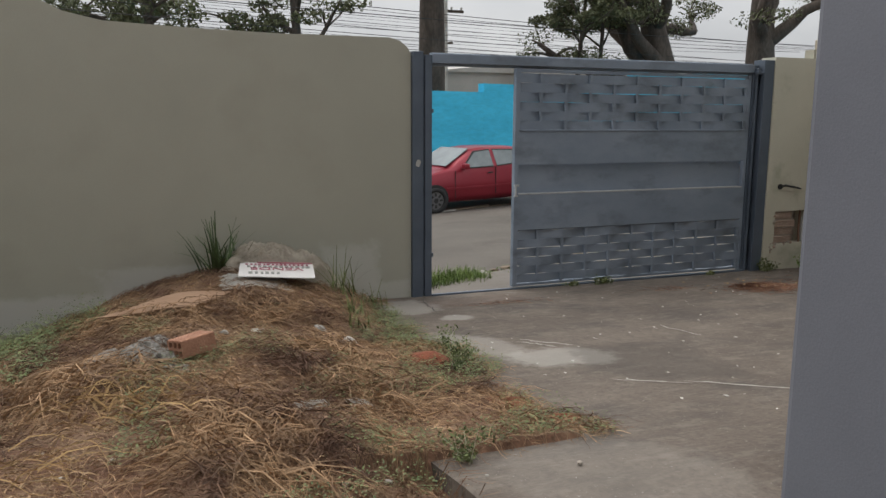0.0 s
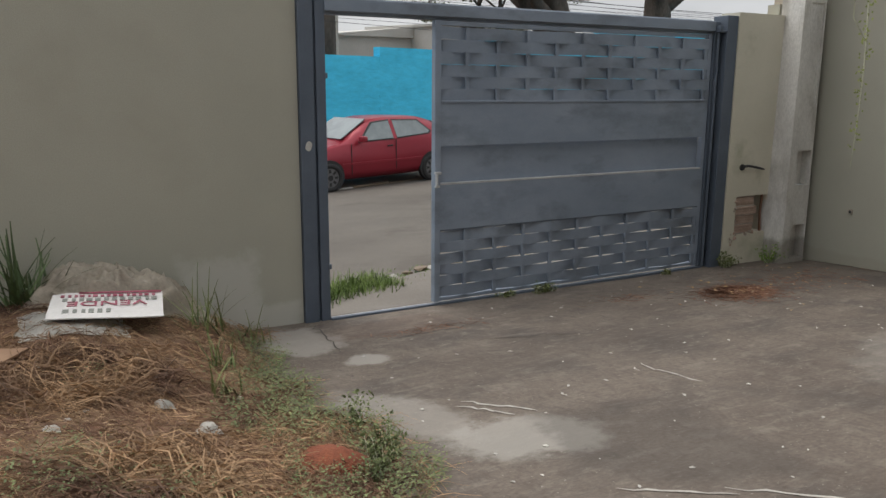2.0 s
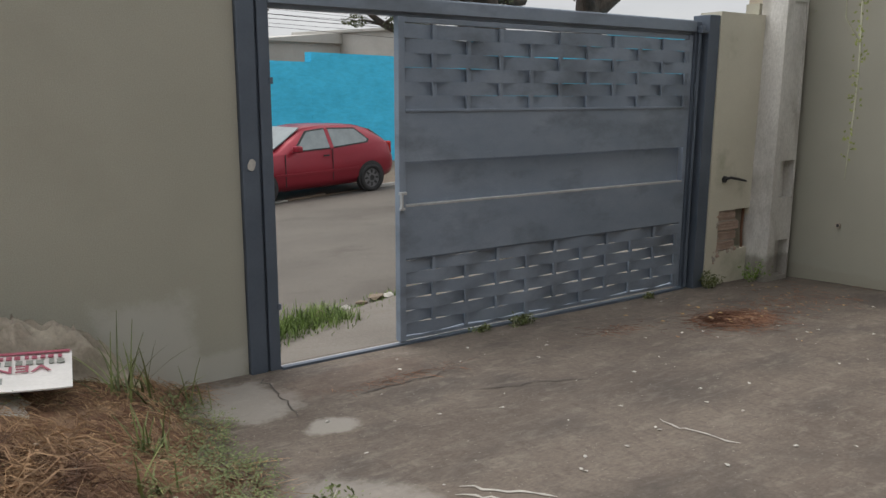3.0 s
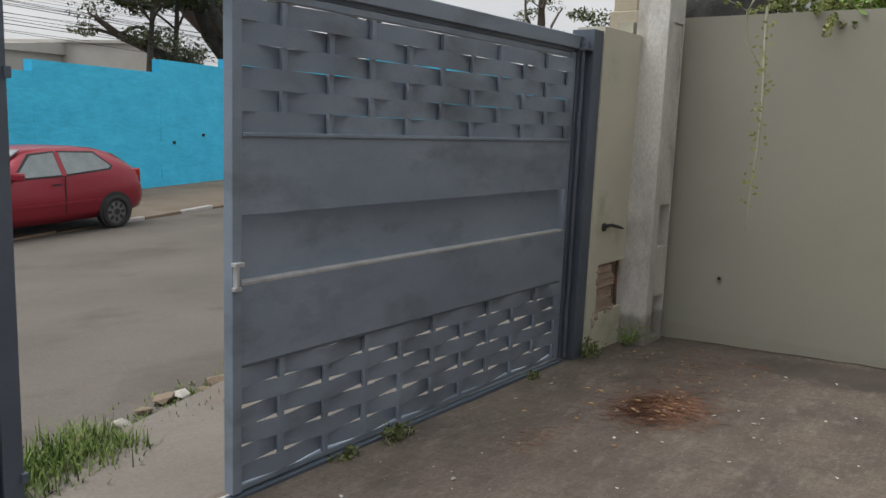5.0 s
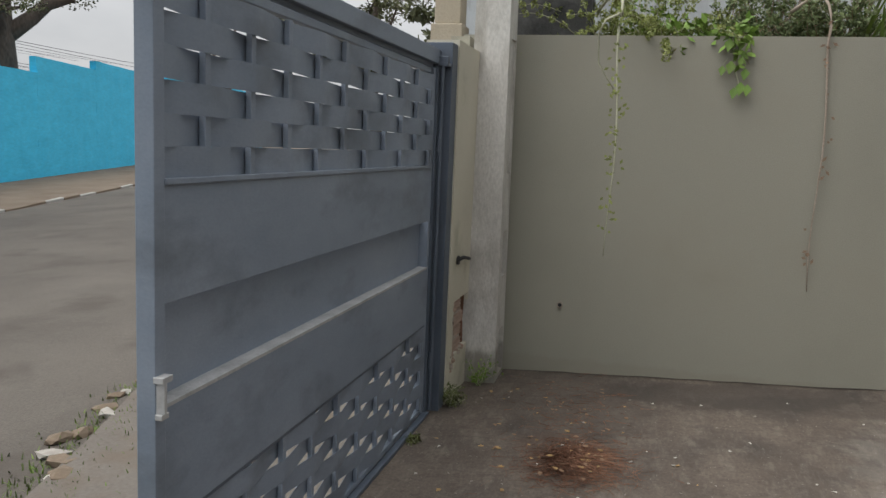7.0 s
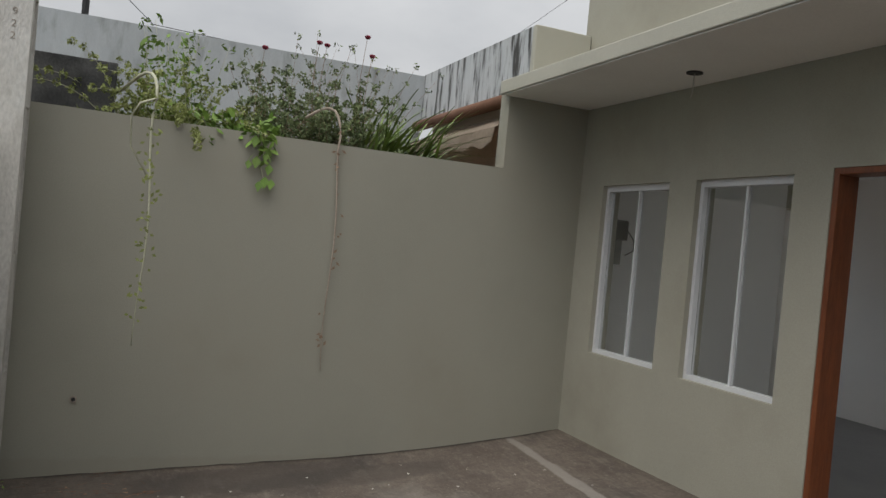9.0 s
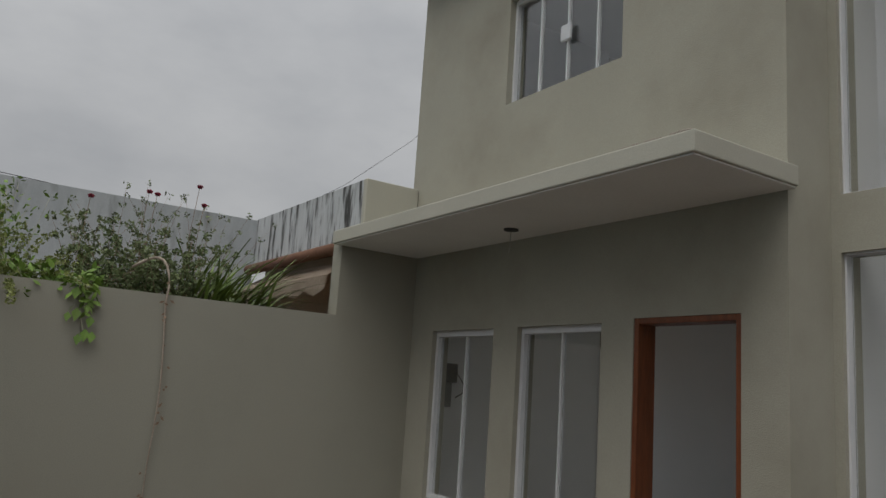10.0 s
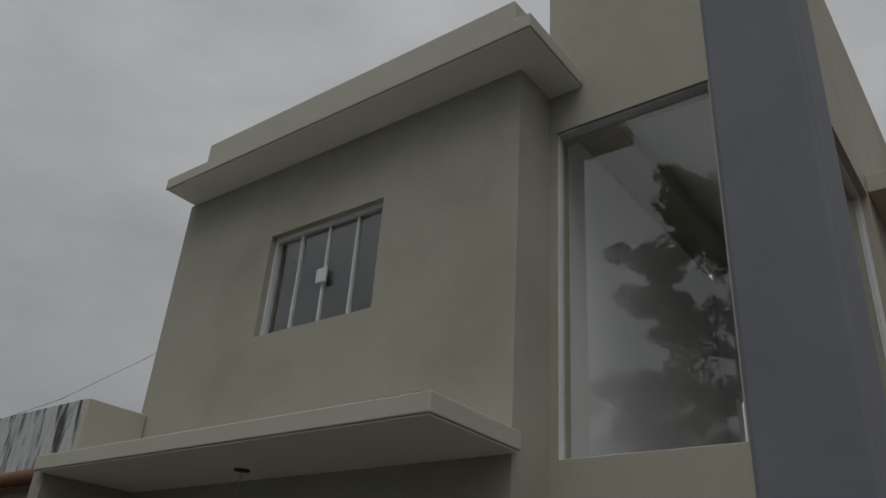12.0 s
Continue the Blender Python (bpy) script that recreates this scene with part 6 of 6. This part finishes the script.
for x, y, s, h, seed in ((0.8, 3.95, 0.11, 0.05, 15), (0.62, 3.5, 0.16, 0.02, 16), (0.85, 3.5, 0.14, 0.02, 17), (0.55, 4.75, 0.06, 0.02, 18), (1.12, 4.75, 0.1, 0.05, 19), (0.35, 4.6, 0.05, 0.02, 20), (1.0, 5.05, 0.08, 0.03, 21)):
    crumpled("litter_scrap", x, y, s, s * 0.7, h, PAPER, "small pale scrap of plastic litter", "litter", seed, 8)
# plank splinter
bm = bmesh.new()
box(bm, -0.15, 0.15, -0.016, 0.016, -0.006, 0.006, bevel=0.003, m=pose(0.5, 3.17, ground_at(0.5, 3.17) + 0.02, 0, 0, 22))
tagged(part("wood_splinter", bm, CARDB), "pale splinter of wood on the soil", "wood scrap")
for k in range(40):
    x, y = RS.uniform(-0.5, 1.7), RS.uniform(2.4, 6.0)
    s = RS.uniform(0.006, 0.016)
    bm = bmesh.new()
    bmesh.ops.create_icosphere(bm, subdivisions=1, radius=s, matrix=pose(x, y, ground_at(x, y) + 0.012, 0, 0, 30 * k) @ Matrix.Diagonal((1.3, 1, 0.6, 1)))
    tagged(part("pebble", bm, MORTAR if k % 3 else PATCHC), "small pale stone on the soil", "stone", "pebbles")


# ================= on the concrete =================
DAMP = surface("damp_dark_joint", (0.05, 0.042, 0.036), (0.08, 0.068, 0.058), scale=2.5, rough=0.85, bump=0.3, fine=45, grain=0.2)


def ribbon(name, pts, width, mat, label, category, lift=0.004, kind="structure"):
    bm = bmesh.new()
    prev = None
    for i, (x, y) in enumerate(pts):
        a = pts[max(i - 1, 0)]
        b = pts[min(i + 1, len(pts) - 1)]
        d = Vector((b[0] - a[0], b[1] - a[1])).normalized()
        w = width * (0.4 + 0.6 * abs(math.sin(i * 1.9 + 1))) * (0.3 if i in (0, len(pts) - 1) else 1)
        cur = (bm.verts.new((x - d.y * w, y + d.x * w, drive_h(x, y) + lift)), bm.verts.new((x + d.y * w, y - d.x * w, drive_h(x, y) + lift)))
        if prev:
            bm.faces.new((prev[0], prev[1], cur[1], cur[0]))
        prev = cur
    return tagged(part(name, bm, mat), label, category, kind=kind)


def wander(p, q, n, amp, seed):
    r = np.random.default_rng(seed)
    out = []
    for i in range(n + 1):
        k = i / n
        out.append((p[0] + (q[0] - p[0]) * k + r.normal() * amp, p[1] + (q[1] - p[1]) * k + r.normal() * amp))
    return out


ribbon("cement_streak", wander((2.3, 3.62), (2.62, 3.35), 8, 0.008, 1), 0.008, PATCHC, "pale scratched streak on the concrete", "floor mark")
ribbon("cement_streak", wander((2.62, 3.42), (2.98, 3.0), 8, 0.006, 2), 0.008, PATCHC, "pale scratched streak on the concrete", "floor mark")
ribbon("cement_streak", wander((3.42, 4.76), (3.48, 4.33), 8, 0.012, 3), 0.007, PATCHC, "pale scratched streak on the concrete", "floor mark")
ribbon("cement_streak", wander((2.30, 4.72), (2.55, 4.42), 8, 0.008, 4), 0.009, PATCHC, "pale scratched streak on the concrete", "floor mark")
ribbon("cement_streak", wander((2.25, 4.68), (2.42, 4.45), 8, 0.008, 5), 0.008, PATCHC, "pale scratched streak on the concrete", "floor mark")
ribbon("floor_crack", wander((2.19, 6.45), (2.12, 5.8), 12, 0.012, 6), 0.006, DAMP, "dark crack in the concrete by the gate", "floor mark")
ribbon("floor_gap", wander((6.93, 2.4), (6.925, 6.25), 30, 0.006, 8), 0.012, DAMP, "dark open joint along the foot of the wall", "floor mark", lift=0.005)
ribbon("floor_crack", wander((3.0, 5.6), (3.6, 5.35), 10, 0.02, 9), 0.005, DAMP, "dark scuffed line in the concrete", "floor mark")
ribbon("floor_crack", wander((2.5, 5.9), (3.1, 5.95), 10, 0.015, 10), 0.006, DAMP, "dark scuffed line in the concrete", "floor mark")


# pine needle heap and litter
def needles(name, n, cx, cy, sx_, sy_, lift, label):
    rows = []
    for _ in range(n):
        x, y = cx + RS.normal() * sx_, cy + RS.normal() * sy_
        h = RS.uniform(0, math.tau)
        L = RS.uniform(0.05, 0.13)
        c = RS.uniform(-0.5, 0.5)
        up = lift * math.exp(-((x - cx) / sx_) ** 2 / 2 - ((y - cy) / sy_) ** 2 / 2) * RS.uniform(0.2, 1)
        pts = []
        for i in range(4):
            pts.append((x, y, drive_h(x, y) + 0.006 + up))
            x += math.cos(h) * L / 3
            y += math.sin(h) * L / 3
            h += c
        rows.append((pts, 0.0022, (-math.sin(h) * 0.8, math.cos(h) * 0.8, 0.4)))
    strips(name, rows, NEEDLE, label, "pine needles")


needles("pine_needles", 2200, 5.26, 5.64, 0.15, 0.11, 0.04, "small heap of red-brown pine needles on the concrete")
needles("scattered_needles", 420, 5.95, 5.75, 0.45, 0.18, 0.004, "thin scatter of pine needles and dry leaves")
needles("scattered_needles", 90, 4.45, 5.98, 0.14, 0.05, 0.004, "thin scatter of dry needles on the concrete")
needles("scattered_needles", 120, 2.85, 6.0, 0.2, 0.04, 0.004, "thin scatter of dry needles by the gate")
for k in range(230):
    if k < 60:
        x, y = 5.9 + RS.normal() * 0.45, 5.8 + RS.normal() * 0.25
    elif k < 90:
        x, y = 5.26 + RS.normal() * 0.15, 5.64 + RS.normal() * 0.11
    else:
        x, y = RS.uniform(2.0, 6.8), RS.uniform(2.6, 6.4)
    if x < mound_edge(y) + 0.05 or x > 6.9:
        continue
    s = RS.uniform(0.006, 0.02) * (0.7 if k > 90 else 1)
    a = RS.uniform(0, 6.28)
    z = drive_h(x, y) + 0.004 + (0.03 if 60 <= k < 90 else 0)
    bm = bmesh.new()
    pts = [(1.2, 0, 0), (0.3, 0.6, 0.25), (-1, 0.35, 0), (-0.8, -0.5, 0.2), (0.4, -0.6, 0)]
    bm.faces.new([bm.verts.new((x + s * (u * math.cos(a) - v * math.sin(a)), y + s * (u * math.sin(a) + v * math.cos(a)), z + s * w)) for u, v, w in pts])
    bmesh.ops.solidify(bm, geom=bm.faces[:], thickness=0.002)
    tagged(part("dry_leaf" if k < 90 else "debris_chip", bm, (CARDB if k % 2 else STRAWY) if k < 90 else (PAPER if k % 3 else PATCHC)), "small curled dry leaf on the concrete" if k < 90 else "pale crumb of mortar on the concrete", "leaf" if k < 90 else "debris", "fallen leaves" if k < 90 else "crumbs")

# weeds at pillar, pole and gate track
for x, y, n, h, seed in ((6.06, 6.46, 26, 0.13, 41), (6.56, 6.40, 30, 0.2, 42), (4.08, 6.5, 22, 0.07, 43), (3.72, 6.53, 10, 0.04, 44), (5.4, 6.52, 8, 0.04, 45), (4.35, 2.5, 4, 0.03, 46)):
    r = np.random.default_rng(seed)
    z = drive_h(x, y)
    st = [arching(r, x + r.normal() * 0.05, y + r.normal() * 0.02, z, h * r.uniform(0.4, 1), r.uniform(0, 6.28), r.uniform(0.6, 1.5), 0.1, 4) for _ in range(n)]
    leafy("weed", "small green weed growing from the joint", VINE, GREENB if seed == 42 else GREEN, st, 5, 0.013, seed, stem_r=0.002)

# grass strip at the kerb outside the gate
rows = []
for _ in range(15000):
    u, n = RS.uniform(1.5, 8.0), 6.5 + RS.normal() * 0.13
    p = along(u, n)
    if u > 5.3 and RS.uniform() < 0.8 or p.y < 6.95:
        continue
    h = RS.uniform(0, math.tau)
    dens = 1.0 if u < 5.3 else 0.35
    rows.append((arching(RS, p.x, p.y, max(street_z(p.x, p.y), -0.11), RS.uniform(0.05, 0.14) * dens, h, RS.uniform(0.7, 1.5), 0.16, 5), 0.005, (-math.sin(h), math.cos(h), 0)))
strips("kerb_grass", rows, KERBG, "strip of green grass along the street edge", "grass")
for k in range(26):
    p = along(5.0 + 0.16 * k + RS.normal() * 0.05, 6.6 + RS.normal() * 0.06)
    bm = bmesh.new()
    s = RS.uniform(0.02, 0.07)
    bmesh.ops.create_icosphere(bm, subdivisions=1, radius=s, matrix=pose(p.x, p.y, max(street_z(p.x, p.y), -0.1) + 0.01, 0, 0, 40 * k) @ Matrix.Diagonal((1.5, 1, 0.5, 1)))
    for v in bm.verts:
        v.co += Vector(RS.normal(size=3)) * s * 0.12
    tagged(part("rubble_stone", bm, EARTHP if k % 3 else PATCHC), "broken lump of earth and cement at the street edge", "stone", "rubble at the kerb")

# ================= pillar niche, wires, fittings =================
nic = base("exposed_bricks", 6.3, PY + 0.1, 0.285)
tagged(nic, "exposed hollow clay bricks in the broken niche", "bricks")
for r_ in range(4):
    z0 = 0.292 + r_ * 0.083
    w = 0.235 + 0.02 * ((r_ * 7) % 3)
    face = PY + 0.004 + 0.007 * (r_ % 2)
    bm = bmesh.new()
    box(bm, 6.17, 6.17 + w, face + 0.006, PY + 0.14, z0, z0 + 0.07, bevel=0.004)
    for i in range(3):
        box(bm, 6.17, 6.17 + w, face, face + 0.008, z0 + 0.004 + i * 0.023, z0 + 0.018 + i * 0.023)
    part("brick", bm, CLAYD, nic)
    part("joint", boxes((6.168, 6.168 + w - 0.012, face + 0.012, PY + 0.13, z0 + 0.07, z0 + 0.083)), MORTAR, nic)
# chipped render round the opening
rc = random.Random(5)
for k in range(26):
    side = k % 3
    if side == 0:
        x, z = 6.165 + rc.uniform(-0.03, 0.012), rc.uniform(0.24, 0.62)
    elif side == 1:
        x, z = rc.uniform(6.17, 6.4), 0.285 + rc.uniform(-0.03, 0.012)
    else:
        x, z = rc.uniform(6.11, 6.17), rc.uniform(0.16, 0.3)
    s_ = rc.uniform(0.008, 0.02)
    bm = bmesh.new()
    bmesh.ops.create_icosphere(bm, subdivisions=1, radius=s_, matrix=pose(x, PY, z, 0, 0, 40 * k) @ Matrix.Diagonal((1.3, 0.35, 1, 1)))
    for v in bm.verts:
        v.co += Vector((rc.uniform(-1, 1), 0, rc.uniform(-1, 1))) * s_ * 0.3
    part("render_chip", bm, CLAYD if k % 2 else MORTAR, nic)
tagged(part("conduit", tube(bmesh.new(), [(6.535, PY + 0.03, 0.66), (6.53, PY + 0.035, 0.45), (6.545, PY + 0.03, 0.2)], 0.012, 7), PIPEB), "rusty conduit standing in the niche", "pipe")
ws = base("cable_stub", 6.2, PY, 0.887)
tagged(ws, "black cable stub sticking out of the pillar", "cable")
bm = bmesh.new()
bmesh.ops.create_cone(bm, segments=14, radius1=0.028, radius2=0.028, depth=0.02, cap_ends=True, matrix=pose(6.2, PY - 0.004, 0.887, 90))
part("hole_rim", bm, BLACKP, ws)
part("wire", tube(bmesh.new(), [(6.2, PY, 0.887), (6.25, PY - 0.03, 0.9), (6.34, PY - 0.04, 0.885), (6.42, PY - 0.03, 0.87), (6.47, PY - 0.02, 0.86)], [0.012, 0.012, 0.011, 0.01, 0.008], 7), CABLE, ws, smooth=True)
wh = base("pipe_outlet", EAST_X, 5.923, 0.519)
tagged(wh, "small pipe outlet in the boundary wall", "pipe")
part("ring", tube(bmesh.new(), [(EAST_X + 0.01, 5.923, 0.519), (EAST_X - 0.012, 5.923, 0.519)], 0.022, 12), MORTAR, wh)
part("bore", tube(bmesh.new(), [(EAST_X, 5.923, 0.519), (EAST_X - 0.0135, 5.923, 0.519)], 0.013, 12), BLACKP, wh)
# lamp point in the canopy, its wires hanging
lp = base("ceiling_lamp_point", 5.36, 2.6, 2.917)
tagged(lp, "empty round lamp point with loose wires under the canopy", "lamp point")
bm = bmesh.new()
bmesh.ops.create_cone(bm, segments=20, radius1=0.05, radius2=0.05, depth=0.012, cap_ends=True, matrix=pose(5.36, 2.6, 2.914))
part("box_rim", bm, BLACKP, lp)
part("wire", tube(bmesh.new(), [(5.36, 2.6, 2.91), (5.365, 2.6, 2.85), (5.35, 2.61, 2.80), (5.375, 2.6, 2.76)], 0.003, 5), PAPER, lp)
# wiring box on the inner wall
wb = base("wiring_box", 6.88, 2.0, 1.72)
tagged(wb, "black intercom box with loose wires on the inner wall", "wiring box")
part("case", boxes((6.80, 6.879, 1.94, 2.08, 1.9, 2.06), bevel=0.01), BLACKP, wb)
part("cover", boxes((6.83, 6.879, 1.97, 2.05, 1.70, 1.90), bevel=0.008), HUB, wb)
part("wire", tube(bmesh.new(), [(6.80, 1.95, 1.98), (6.77, 1.9, 1.9), (6.8, 1.88, 1.82), (6.84, 1.93, 1.78)], 0.005, 6), CABLE, wb)

# wire strung from the house to the neighbour's parapet
tagged(part("roof_wire", tube(bmesh.new(), [(9.45, 2.7, 3.55), (9.48, 1.85, 4.12), (9.5, 1.0, 4.85), (9.5, -0.4, 6.3)], 0.0025, 5), CABLE), "thin wire rising from the neighbour's roof", "cable")

# stairs behind the glass
stair = base("staircase", 2.8, 0.6, 0.36)
tagged(stair, "concrete staircase with a white handrail behind the glass", "staircase")
for k in range(13):
    z = 0.36 + 0.175 * (k + 1)
    y = 1.45 - 0.2 * k
    part("step", boxes((2.5, 3.5, y - 0.22, y, z - 0.175, z), bevel=0.004), INFLOOR, stair)
part("handrail", tube(bmesh.new(), [(2.5, 1.5, 1.35), (2.5, -1.0, 3.55)], 0.025, 8), ALU, stair)
for k in range(5):
    y = 1.4 - 0.55 * k
    part("baluster", tube(bmesh.new(), [(2.5, y, 0.5 + 0.88 * (1.5 - y)), (2.5, y, 1.35 + 0.88 * (1.5 - y))], 0.014, 6), ALU, stair)

# number cast into the pole, and a mast beyond the neighbour's parapet
for k, digit in enumerate("922"):
    zd = 2.80 - 0.07 * k
    xw = pole_ring(zd)[0]
    m = Matrix.Translation((xw - 0.001, 6.405, zd)) @ Matrix(((0, 0, -1, 0), (-1, 0, 0, 0), (0, 1, 0, 0), (0, 0, 0, 1)))
    lettering(digit, 0.06, m, MORTAR, pole, "cast_digit")
tagged(part("mast", tube(bmesh.new(), [(10.5, 6.25, -0.6), (10.5, 6.26, 4.6)], 0.035, 8), CABLE), "thin dark mast beyond the white parapet", "mast")
tagged(part("mast_wire", tube(bmesh.new(), [(10.5, 6.25, 4.3), (10.2, 5.6, 3.7), (9.6, 4.9, 3.54)], 0.004, 5), CABLE), "thin wire stayed to the parapet", "cable")
